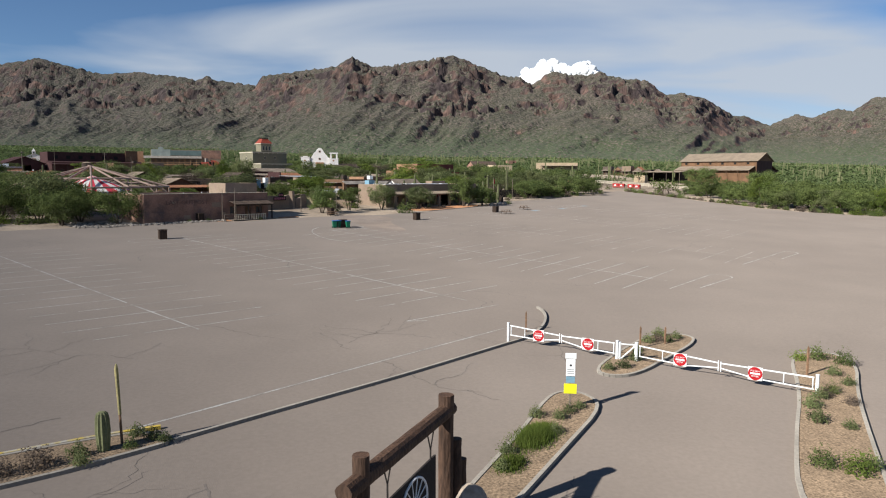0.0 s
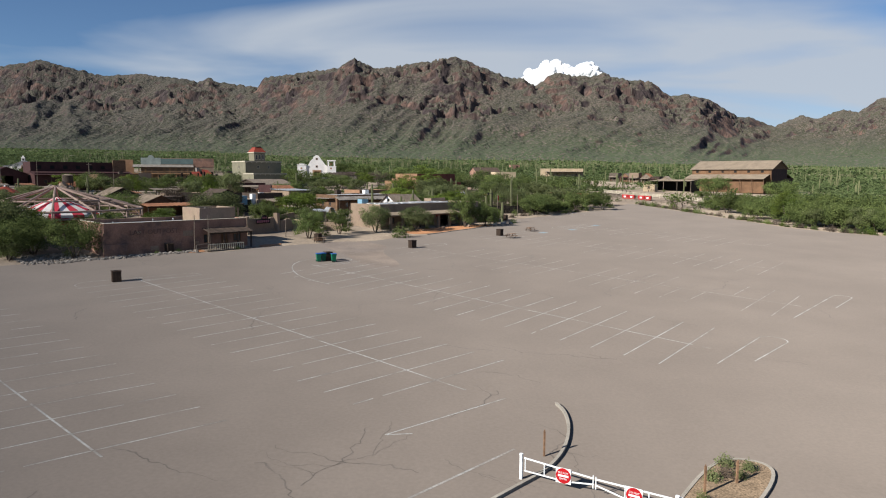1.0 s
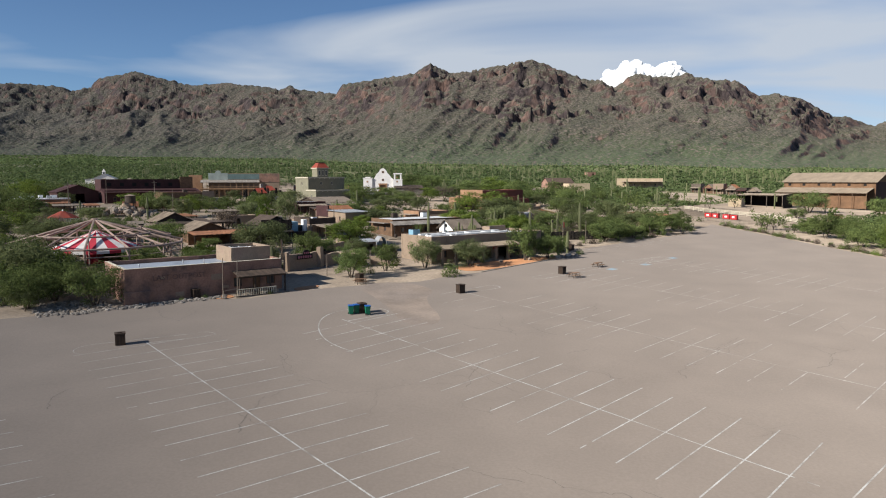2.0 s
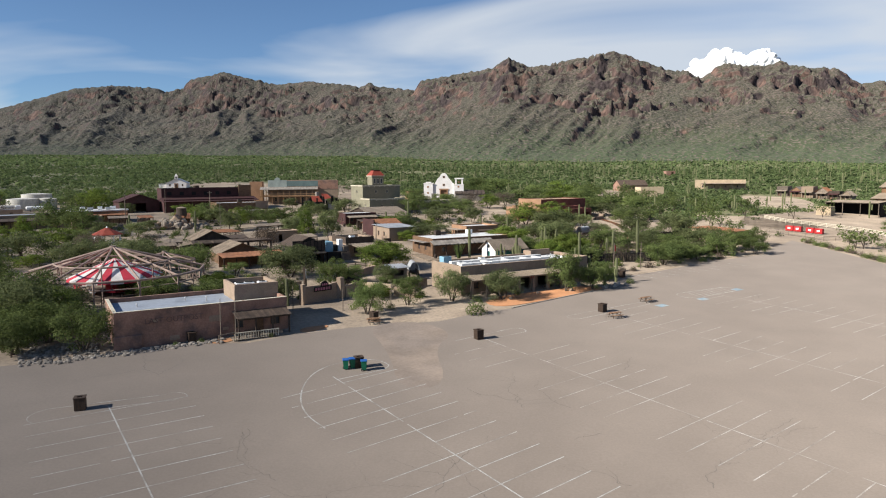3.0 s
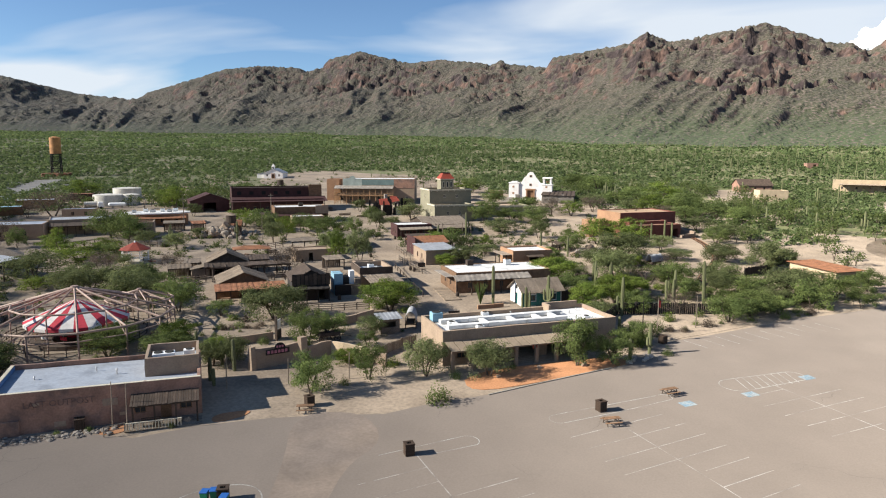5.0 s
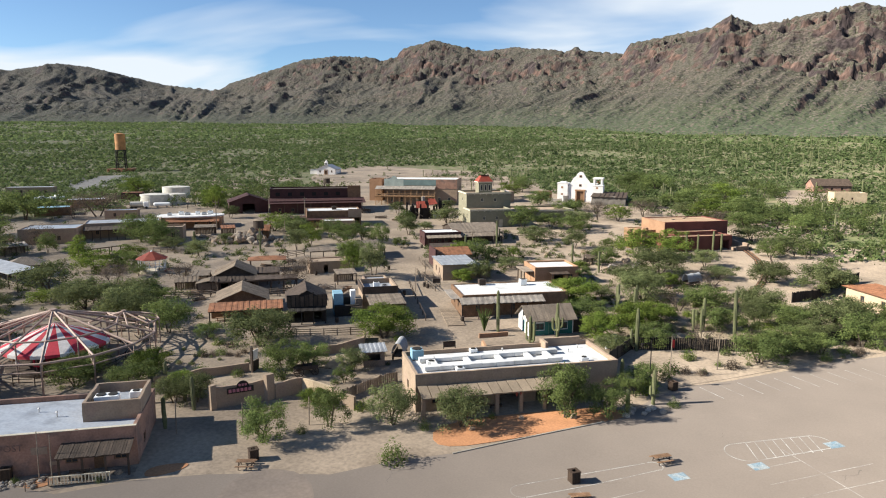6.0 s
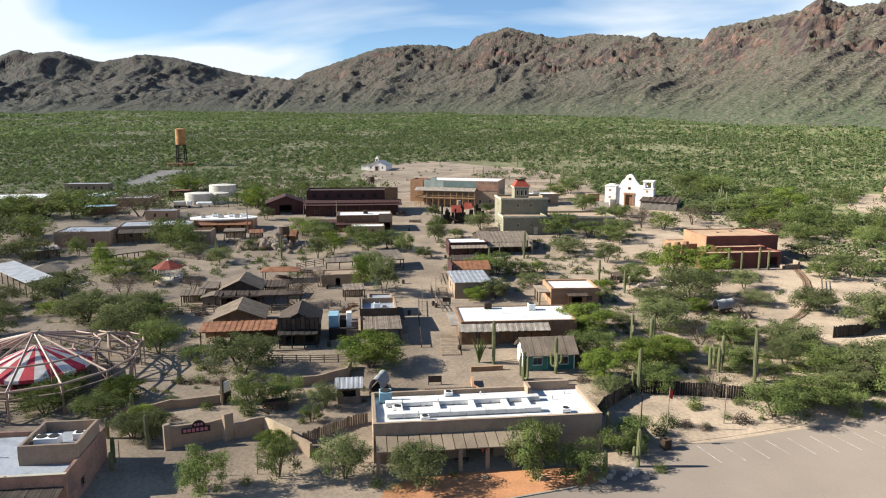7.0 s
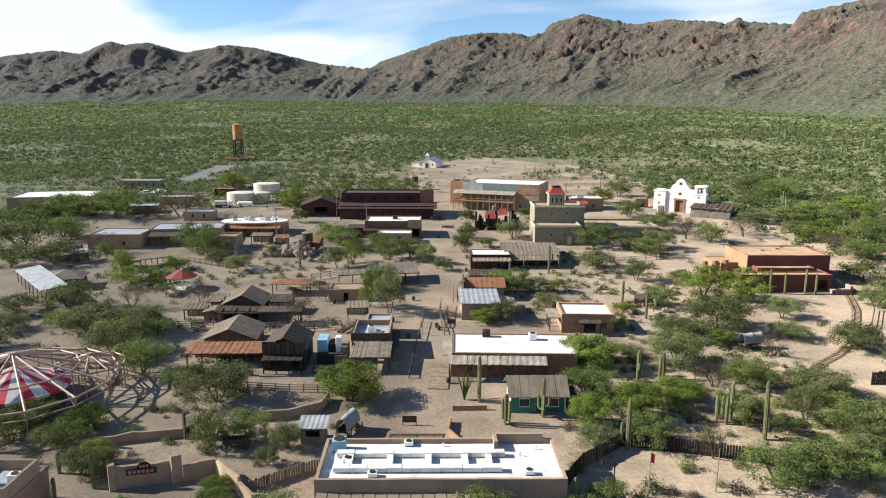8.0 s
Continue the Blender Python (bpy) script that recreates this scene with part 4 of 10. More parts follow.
def adobe_wall(name, pts, h, label, t=0.4, material="adobe", wob=0.25):
    """A free-standing mud wall with a worn, uneven top."""
    ps = [W(*p) for p in pts]
    bm = bmesh.new()
    for p, q in zip(ps, ps[1:]):
        L = math.hypot(q[0] - p[0], q[1] - p[1])
        n = max(1, int(L / 0.9))
        dx, dy = (q[0] - p[0]) / L, (q[1] - p[1]) / L
        rows = []
        for k in range(n + 1):
            x, y = p[0] + (q[0] - p[0]) * k / n, p[1] + (q[1] - p[1]) * k / n
            g, top = G(x, y), h + wob * noise.noise((x * 0.5, y * 0.5, 1.7))
            rows.append([bm.verts.new((x + s * -dy * t / 2 * f, y + s * dx * t / 2 * f, g + z)) for s, f, z in ((1, 1.15, -0.3), (1, 0.85, top), (-1, 0.85, top), (-1, 1.15, -0.3))])
        for a, b in zip(rows, rows[1:]):
            for k in range(4):
                bm.faces.new((a[k], a[(k + 1) % 4], b[(k + 1) % 4], b[k]))
        bm.faces.new(rows[0][::-1]), bm.faces.new(rows[-1])
    solid(name, bm, material, Matrix(), label, "wall")

# ---- the outpost store beside the car park ----
def outpost():
    w, d, h = 20.4, 11.0, 4.4
    b = flat_house("outpost_store", at(-50.4, -5.8), w, d, h, "adobe_pink", "grey_roof", "long flat-roofed pink adobe store with faded lettering", parapet=0.55, jitter=0.05, vigas=0,
                   front=[("window", 13.6, 14.8, 1.0, 2.3), ("door", 16.2, 17.3, 0.1, 2.2), ("window", 18.2, 19.4, 1.0, 2.2)], right=[("window", 3, 4, 1.1, 2.1)])
    part("roof_liner", boxes((0.352, 0.40, 0.4, d - 0.4, h - 0.52, h - 0.04)), "liner_blue", b, "blue painted inside of the end parapet")
    part("parapet_cap", boxes((-0.03, w + 0.03, -0.03, 0.37, h + 0.004, h + 0.05), (-0.03, 0.38, 0.374, d - 0.374, h + 0.004, h + 0.05), bevel=0.015), "cream", b, "pale worn parapet cap")
    # low battered buttress at the corner and repaired patches
    bm = rough(boxes((-0.15, 2.9, -0.35, 0.05, -0.8, 1.6)), 0.8, 0.05)
    part("buttress", bm, "adobe_pink", b, "low pink adobe buttress")
    for x, z, s in ((6.0, 0.5, 1.1), (10.6, 2.2, 1.5), (12.2, 1.0, 0.7), (4.2, 2.9, 0.6)):
        part("worn_patch", rough(boxes((x, x + s, -0.03, 0.02, z, z + s * 0.5)), 0.4, 0.02), "adobe", b, "patch of bare brown plaster")
    me = text_mesh("LAST OUTPOST", 0.95, 0.015)
    me.materials.append(M["faded_paint"])
    sign = part("lettering", me, None, b, "dark faded painted words on the wall")
    sign.matrix_local = pose(6.6, -0.06, 2.75, 90, 0, 0)
    # raised walled well for the cooling plant
    bm = bmesh.new()
    x0, x1, y0, y1, t = 14.6, 20.3, 3.4, 9.6, 0.3
    for r in ((x0, x1, y0, y0 + t), (x0, x1, y1 - t, y1), (x0, x0 + t, y0 + t, y1 - t), (x1 - t, x1, y0 + t, y1 - t)):
        box(bm, *r, 3.7, 5.95)
    part("plant_screen", rough(bm, 1.2, 0.04), "adobe", b, "raised tan parapet round roof machinery")
    part("well_floor", boxes((x0 + t + 0.05, x1 - t - 0.05, y0 + t + 0.05, y1 - t - 0.05, 4.5, 4.85)), "grey_roof", b)
    # lean-to over the shop door
    porch(b, 13.4, 20.2, -2.5, 0.0, 2.65, 3.15, "dark_wood", 4, "dark_wood", 26, boards=True)
    deck = part("deck", boxes((12.9, 20.3, -2.8, 0.0, -0.4, 0.12)), "dark_wood", b)
    for k in range(10):
        part("plank", boxes((12.8, 20.4, -2.9 + 0.3 * k, -2.63 + 0.3 * k, 0.124, 0.2)), "grey_wood", deck)
    for k in range(18):
        part("baluster", boxes((13.0 + 0.31 * k, 13.08 + 0.31 * k, -2.95, -2.87, 0.2, 1.05)), "cream", b)
    part("railing", boxes((12.9, 18.4, -2.97, -2.85, 1.0, 1.08)), "cream", b)
    part("ramp_railing", rods(((11.0, -3.4, 0.1), (11.0, -3.4, 1.15), 0.06), ((12.9, -3.0, 0.2), (12.9, -3.0, 1.25), 0.06), ((11.0, -3.4, 1.1), (12.9, -3.0, 1.2), 0.05), ((11.0, -3.4, 0.6), (12.9, -3.0, 0.7), 0.04)), "grey_wood", b)
    for x in (11.6, 13.1):
        t = thing("flag_pole", b.matrix_world @ Matrix.Translation((x, -1.4 if x < 12 else -2.6, 0)), "tall thin weathered pole by the store", "pole", "poles by the store")
        part("pole", rods(((0, 0, -0.3), (0.1, 0, 5.2), 0.06, 0.045)), "grey_wood", t)
    for k, (x, y) in enumerate(((3.2, 6.2), (9.2, 7.4), (11.5, 5.6))):
        pipe_vent(b.matrix_world @ Matrix.Translation((x, y, h - 0.55)), 0.5 + 0.2 * k)
    roof_unit(b.matrix_world @ Matrix.Translation((15.3, 5.2, 4.85)), "white twin-fan cooling unit in the walled roof well")
    roof_unit(b.matrix_world @ Matrix.Translation((18.6, 6.6, 4.85)), "small white cooling unit in the walled roof well", 1, (1.2, 0.9, 0.8))
    # bench under the lean-to
    t = thing("bench", b.matrix_world @ Matrix.Translation((14.4, -2.2, 0.22)), "dark slatted bench on the store deck", "bench")
    part("seat", boxes(*[(0, 1.9, 0.14 * k, 0.14 * k + 0.11, 0.42, 0.46) for k in range(3)]), "dark_wood", t)
    part("backrest", boxes((0, 1.9, 0.42, 0.46, 0.55, 0.66), (0, 1.9, 0.42, 0.46, 0.72, 0.84)), "dark_wood", t)
    for x in (0.1, 1.7):
        part("leg", boxes((x, x + 0.1, 0, 0.4, 0, 0.42)), "dark_wood", t)


outpost()


# ---- entrance building with the long porch ----
def entrance():
    w, d, h = 26.2, 9.4, 4.7
    holes = [("opening", 5.6, 8.2, -0.4, 2.7), ("opening", 10.4, 13.6, -0.4, 2.7), ("opening", 15.2, 17.6, -0.4, 2.7), ("window", 2.0, 3.4, 0.9, 2.2), ("window", 19.0, 20.4, 1.0, 2.2)]
    b = flat_house("entrance_building", at(0.0, 0.0), w, d, h, "adobe", "white_roof", "long tan adobe entrance building with a white coated roof", parapet=0.55, jitter=0.04, front=holes,
                   left=[("window", 3.5, 4.6, 1.2, 2.4)])
    porch(b, 0.2, 18.6, -3.0, 0.0, 2.75, 3.25, "shingle_tan", 7, "adobe", 15, 0.1, 0.22, boards=True)
    # higher parapet round the back of the end bay
    bm = bmesh.new()
    for r in ((19.2, 25.0, 9.05, 9.4), (19.2, 19.6, 7.2, 9.05)):
        box(bm, *r, 4.2, 5.3)
    part("raised_parapet", rough(bm, 1.2, 0.04), "adobe", b)
    # ducts along the roof: two long runs with cross pieces
    z = h - 0.55
    rng = random.Random(3)
    for y in (2.7, 6.0):
        t = thing("roof_duct", b.matrix_world @ Matrix.Translation((1.6, y, z)), "white coated air duct along the roof", "duct", "roof ducts")
        x = 0.0
        while x < 17.4:
            L = rng.uniform(1.6, 2.4)
            part("duct_length", boxes((x, x + L - 0.03, -0.45, 0.45, 0.1, 0.62 + rng.uniform(-0.04, 0.04)), bevel=0.04), "white_roof", t)
            part("bracket", boxes((x + 0.2, x + 0.32, -0.4, 0.4, 0, 0.1)), "white_roof", t)
            x += L
    for x in (3.2, 7.6, 11.8, 15.8, 18.4):
        t = thing("roof_duct", b.matrix_world @ Matrix.Translation((x, 3.2, z)), "short white cross duct on the roof", "duct", "roof ducts")
        part("duct_length", boxes((-0.35, 0.35, 0, 2.3, 0.1, 0.55), bevel=0.04), "white_roof", t)
        part("outlet", boxes((-0.5, 0.5, -0.25, 0.0, 0.0, 0.5)), "white_roof", t)
    roof_unit(b.matrix_world @ Matrix.Translation((0.9, 6.9, z)), "pale blue box cooler on the entrance roof", 1, (1.5, 1.5, 1.35), "water_blue")
    for x, y in ((2.4, 4.4), (5.4, 1.2), (22.0, 1.6), (9.0, 8.2)):
        roof_unit(b.matrix_world @ Matrix.Translation((x, y, z)), "low white box on the entrance roof", 1, (1.0, 0.8, 0.55))
    for x, y in ((22, 6.0), (24, 7.5), (13.5, 8.3)):
        pipe_vent(b.matrix_world @ Matrix.Translation((x, y, z)))
    # things under the porch: strings of red chillies and low benches
    for x in (11.8, 12.3):
        t = thing("chilli_string", b.matrix_world @ Matrix.Translation((x, -2.7, 2.05)), "hanging string of dried red chillies", "decoration")
        part("chillies", rods(((0, 0, 0), (0, 0, 0.35), 0.06, 0.14), ((0, 0, 0.35), (0, 0, 0.75), 0.14, 0.04), n=7), "red_tile", t)
    for x in (3.2, 9.0, 16.0):
        t = thing("bench", b.matrix_world @ Matrix.Translation((x, -1.0, 0)), "dark wooden bench under the porch", "bench")
        part("seat", boxes((0, 1.6, 0, 0.4, 0.4, 0.46)), "dark_wood", t)
        for k in (0.1, 1.4):
            part("leg", boxes((k, k + 0.1, 0.02, 0.38, 0, 0.4)), "dark_wood", t)


entrance()

# ---- along the main street, east side ----
b = flat_house("white_roof_store", at(15.2, 36.4, -2), 19.4, 9.8, 3.9, "brown_wood", "white_roof", "low brown plank store with a broad white roof", parapet=0.12, jitter=0,
               front=windows(3, 12, 0.9) + [("door", 13.2, 14.3, 0, 2.1)], left=windows(2, 9))
porch(b, -0.6, 14.6, -1.9, 0.0, 2.75, 3.5, "tin_grey", 6, "dark_wood", 30)
part("porch_roof", boxes((-1.6, 0, 1.0, 9.0, 3.0, 3.1)), "tin_grey", b)
roof_unit(b.matrix_world @ Matrix.Translation((5.0, 8.0, 3.78)), "dark brown box cooler on the roof", 1, (1.3, 1.2, 1.1), "dark_wood")
roof_unit(b.matrix_world @ Matrix.Translation((12.6, 6.6, 3.78)), "white box cooler on a flat roof", 1, (1.2, 1.2, 1.1))

b = gable_house("gift_cottage", at(23.0, 24.0), 7.6, 5.0, 2.7, 4.35, "whitewash", "shingle", "small white and teal cottage with brown shingle roof", axis="x", strips=14, over=0.5,
                front=[("window", 1.2, 2.6, 0.9, 2.0), ("door", 3.4, 4.4, 0, 2.1), ("window", 5.2, 6.6, 0.9, 2.0)], left=[("door", 1.8, 2.8, 0, 2.1)], trim="teal")
for x in (0.15, 7.3):
    part("corner_board", boxes((x - 0.1, x + 0.1, -0.06, 0.0, -0.6, 2.65)), "teal", b)
part("shop_front", boxes((0.9, 3.0, -0.05, 0.0, 0.1, 0.8), (4.9, 7.0, -0.05, 0.0, 0.1, 0.8)), "teal", b)
for x0, x1 in ((0.25, 1.15), (2.65, 3.35), (4.45, 5.15), (6.65, 7.2)):
    part("front_panel", boxes((x0, x1, -0.07, 0.0, -0.3, 2.55)), "teal", b)
part("round_sign", rods(((-0.12, 2.4, 3.2), (-0.05, 2.4, 3.2), 0.38), n=14), "dark", b)
part("side_shed", boxes((7.6, 9.4, 0.4, 4.4, -0.5, 2.2)), "dark_wood", b)

b = flat_house("square_adobe", at(35.7, 55.4, -3), 9.4, 8.0, 3.6, "adobe_orange", "white_roof", "small square pinkish adobe house with white roof", parapet=0.35, front=[("opening", 4.0, 6.2, -0.3, 2.2), ("window", 7.2, 8.2, 1, 2)], left=[("window", 3, 4, 1.1, 2.1)])
porch(b, 3.0, 7.0, -1.8, 0, 2.4, 2.6, "dark_wood", 2, "dark_wood", 8)
for k in range(3):
    part("post", rods(((-2.0, 1.0 + 2.4 * k, -0.8), (-2.0, 1.0 + 2.4 * k, 2.6), 0.12)), "dark_wood", b)
part("side_canopy", boxes((-2.3, 0, 0.4, 6.6, 2.6, 2.75)), "grey_wood", b)

b = flat_house("tin_roof_shop", at(17.8, 63.0), 7.4, 9.6, 3.3, "adobe", "tin", "adobe shop under a dull tin roof", parapet=0.05, front=windows(1, 6) + [("door", 5, 6, 0, 2.1)], left=windows(2, 9))
part("sheet_roof", ribbed(bmesh.new(), (-0.4, -0.5, 3.45), (7.6, -0.5, 3.45), (7.6, 9.8, 3.75), (-0.4, 9.8, 3.75), 16, 0.05, 0.04), "tin", b)
part("lean_to_roof", ribbed(bmesh.new(), (7.6, -0.2, 2.6), (10.9, -0.2, 2.4), (10.9, 7.6, 2.4), (7.6, 7.6, 3.1), 12, 0.05, 0.06), "tin_grey", b)
part("lean_to_wall", boxes((7.6, 10.6, 0.2, 0.4, -0.5, 2.3)), "grey_wood", b)
b = gable_house("rust_roof_shop", at(19.2, 75.5), 8.0, 7.4, 2.9, 4.0, "adobe", "rust", "small shop with a rusty red sheet roof", axis="x", strips=16, front=windows(2, 8))
part("parapet", boxes((-0.5, -0.2, -1.2, 6.0, 0, 4.3)), "maroon", b)
b = flat_house("brick_store", at(21.6, 101.0), 10.0, 7.0, 3.6, "maroon", "white_roof", "dark brick store with a white roof", parapet=0.15, jitter=0, front=windows(4, 10, 1.0), left=windows(2, 7))
porch(b, 0.4, 9.8, -2.0, 0, 2.4, 2.9, "grey_wood", 5, "dark_wood", 18)
b = gable_house("long_shingle_hall", at(30.6, 104.0), 13.0, 15.0, 2.8, 4.4, "dark_wood", "shingle", "long low dark hall with grey shingle roofs", axis="x", strips=26, front=windows(4, 13, 0.8))
porch(b, -0.3, 12.6, -3.4, -0.3, 2.1, 2.75, "shingle", 6, "dark_wood", 24)
for x in (4.0, 10.0, 12.6):
    part("tall_post", rods(((x, -3.6, -0.6), (x, -3.6, 3.6), 0.12)), "grey_wood", b)


# ---- stepped hotel with the red cupola ----
def cupola_hall():
    b = thing("cupola_hall", at(41.0, 126.5, -1), "stepped olive-grey hall with a red-roofed cupola", "building")
    for (x0, y0, w, d, h, fr) in ((0, 0, 13, 8, 5.7, windows(2, 13, 2.3, 0.8, 1.2, 2.5) + [("door", 9.2, 10.4, 0, 2.4)]), (0.8, 8, 14.5, 11, 10.2, windows(2, 14.5, 7.3, 0.9, 1.1, 3)), (13.2, 9, 24, 14, 4.2, windows(3, 24, 1.2))):
        tier = part("tier", boxes((0.3, w - 0.3, 0.3, d - 0.3, h - 0.75, h - 0.55)), "adobe", b)
        tier.matrix_local = Matrix.Translation((x0, y0, 0))
        walls(tier, w, d, h, "olive_wall", 0.3, front=fr, left=windows(1, d - 0.6, h - 3, 0.9, 1.2) if h > 5 else (), trim="cream")
        part("cornice", boxes((-0.22, w + 0.22, -0.22, 0.0, h - 0.5, h - 0.15), (-0.22, 0.0, 0.0, d, h - 0.5, h - 0.15), (w, w + 0.22, 0.0, d, h - 0.5, h - 0.15)), "cream", tier)
        for k in range(int(w / 2)):
            part("bracket", boxes((0.4 + 2 * k, 0.6 + 2 * k, -0.2, 0.0, h - 0.8, h - 0.5)), "cream", tier)
    c = part("cupola", boxes((0, 4.4, 0, 4.4, 9.2, 13.2)), "olive_wall", b, "square olive cupola with arched windows")
    c.matrix_local = Matrix.Translation((5.2, 9.6, 0))
    for k in range(3):
        x = 0.45 + 1.3 * k
        part("window", boxes((x, x + 0.9, -0.05, 0, 10.6, 12.6), bevel=0.02), "cream", c)
        part("pane", boxes((x + 0.18, x + 0.72, -0.07, -0.05, 10.8, 12.4)), "window", c)
    part("cornice", boxes((-0.35, 4.75, -0.35, 4.75, 13.2, 13.5)), "cream", c)
    bm = bmesh.new()
    lo = [bm.verts.new(p) for p in ((-0.3, -0.3, 13.5), (4.7, -0.3, 13.5), (4.7, 4.7, 13.5), (-0.3, 4.7, 13.5))]
    hi = [bm.verts.new(p) for p in ((1.0, 1.0, 15.3), (3.4, 1.0, 15.3), (3.4, 3.4, 15.3), (1.0, 3.4, 15.3))]
    bm.faces.new(hi), bm.faces.new(lo[::-1])
    for k in range(4):
        bm.faces.new((lo[k], lo[(k + 1) % 4], hi[(k + 1) % 4], hi[k]))
    part("cupola_roof", bm, "red_tile", c, "steep red tiled cupola roof")
    part("ridge_rail", boxes((0.9, 3.5, 0.9, 1.0, 15.3, 15.55), (0.9, 3.5, 3.4, 3.5, 15.3, 15.55)), "dark_wood", c)


cupola_hall()
b = flat_house("back_kitchen", at(61.5, 181.0), 12.0, 9.0, 4.4, "adobe", "white_roof", "tan flat-roofed building with a red awning", parapet=0.3, front=windows(2, 12))
part("awning", ribbed(bmesh.new(), (-4, -3, 2.6), (6, -3, 2.6), (6, 0, 3.6), (-4, 0, 3.6), 14, 0.06), "red_tile", b)
for x in (-3.8, 1, 5.8):
    part("post", boxes((x - 0.08, x + 0.08, -2.9, -2.74, -0.5, 2.6)), "dark_wood", b)
roof_unit(b.matrix_world @ Matrix.Translation((3, 3, 4.1)), "grey roof fan unit", 2, (2.4, 1.2, 0.9), "tin")
b = flat_house("stone_hut", at(86.0, 184), 4.5, 4.0, 3.6, "brown_wood", "grey_wood", "small dark timber hut near the mission", parapet=0.05, jitter=0, front=[("opening", 1.5, 3, 0, 2.2)])


# ---- two-storey hotel with balcony ----
def hotel():
    w, d, h = 28.0, 18.0, 9.6
    b = flat_house("grand_hotel", at(23.3, 187.3, -20), w, d, h, "adobe", "white_roof", "two-storey tan hotel with a wrap-round timber balcony", parapet=0.3, jitter=0,
                   front=windows(7, w, 1.0, 1.0, 1.8) , right=windows(3, d, 4.6, 1.2, 1.8), left=windows(4, d, 1.0, 1.0, 1.8), trim="cream")
    part("false_front", boxes((0.0, 7.5, -0.1, 0.0, 6.4, 9.7)), "sage", b, "pale sage boarded false front")
    part("sign_front", boxes((7.51, 20, -0.1, 0.0, 7.2, 9.35)), "teal_dark", b, "dark teal boarded false front")
    part("arched_gable", rods(((3.8, -0.14, 9.6), (3.8, 0.1, 9.6), 1.2), n=20), "sage", b)
    part("end_parapet", boxes((20.01, 28.1, -0.12, 0.0, 6.0, 9.5)), "adobe_pink", b)
    # balcony, front and side, with its own posts, rails and roof
    for name, z0, z1, y0 in (("balcony_roof", 6.0, 7.0, -3.2), ("balcony_floor", 3.2, 3.3, -3.0)):
        part(name, ribbed(bmesh.new(), (-3, y0, z0), (20, y0, z0), (20, 0, z1), (-3, 0, z1), 40, 0.1, 0.03), "tin_grey" if "roof" in name else "brown_wood", b)
        part(name, ribbed(bmesh.new(), (-3.2, 16, z0), (-3.2, -3.2, z0), (0, -3.2 if z0 < 4 else 0, z1), (0, 16, z1), 24, 0.1, 0.03), "tin_grey" if "roof" in name else "brown_wood", b)
    for k in range(11):
        part("post", boxes((-2.9 + 2.27 * k, -2.7 + 2.27 * k, -2.9, -2.7, -0.6, 6.0)), "barn_light", b)
    for k in range(8):
        part("post", boxes((-3.0, -2.8, -2.5 + 2.4 * k, -2.3 + 2.4 * k, -0.6, 6.0)), "barn_light", b)
    part("balustrade", boxes((-3, 20, -2.86, -2.78, 4.15, 4.28), (-3, 20, -2.86, -2.78, 3.5, 3.58), (-3.0, -2.9, -2.8, 15.8, 4.15, 4.28), (-3.0, -2.9, -2.8, 15.8, 3.5, 3.58)), "barn_light", b)
    part("balcony_boarding", boxes((-3.05, 20, -2.95, -2.9, 3.0, 3.55), (-3.1, -3.04, -2.9, 15.9, 3.0, 3.55)), "barn_light", b)
    for k in range(46):
        part("baluster", boxes((-2.9 + 0.5 * k, -2.85 + 0.5 * k, -2.85, -2.8, 3.5, 4.2)), "barn_light", b)
    t = flat_house("corner_annex", at(19.0, 199.0, -20), 5.0, 9.0, 8.6, "adobe_orange", "adobe_red", "narrow two-storey orange adobe annex", parapet=0.5, front=windows(1, 5, 5.2, 0.9, 1.5) + windows(1, 5, 1.0, 0.9, 1.5))


hotel()


def burnt_set():
    rng = random.Random(8)
    b = thing("ruined_cabin", at(25.5, 147.5), "burnt-out ruin of a timber house with broken walls", "ruin")
    for k in range(44):
        x, y, hh = rng.uniform(0, 13), rng.choice((0, 0.2, 6, 3)), rng.uniform(1.6, 5.8)
        part("charred_board", boxes((x, x + rng.uniform(0.3, 0.9), y, y + 0.15, -0.5, hh)), "charred", b)
    for k in range(10):
        p = (rng.uniform(0, 11), rng.uniform(0, 6), rng.uniform(0.2, 3))
        part("fallen_beam", rods((p, (p[0] + rng.uniform(-4, 4), p[1] + rng.uniform(-3, 3), rng.uniform(0, 4.5)), 0.14, 0.1), n=6), rng.choice(("charred", "grey_wood", "dark_wood")), b)
    part("red_roof_scrap", ribbed(bmesh.new(), (3.0, 1.0, 3.6), (6.8, 1.0, 3.4), (6.4, 4.4, 5.6), (3.4, 4.4, 5.4), 8), "red_tile", b, "broken piece of red roof")
    part("red_roof_scrap", ribbed(bmesh.new(), (7.2, 2.0, 4.4), (10.4, 2.0, 4.8), (10.0, 5.0, 6.2), (7.6, 5.0, 6.4), 8), "red_tile", b, "second broken piece of red roof")
    part("chimney", rough(boxes((5.6, 6.6, 4.6, 5.6, -0.5, 7.0)), 0.6, 0.08), "stone", b)
    for x in (0.6, 4.2, 7.6, 11.4):
        part("charred_wall", rough(boxes((x, x + 2.4, 0.6, 0.9, -0.5, 2.2 + 0.35 * x % 2)), 0.6, 0.12), "charred", b)
    part("pale_wall", boxes((8.4, 10.6, -0.2, 0, -0.4, 2.6), (0.2, 2.4, 1.0, 1.2, -0.4, 3.0)), "canvas_grey", b)


burnt_set()


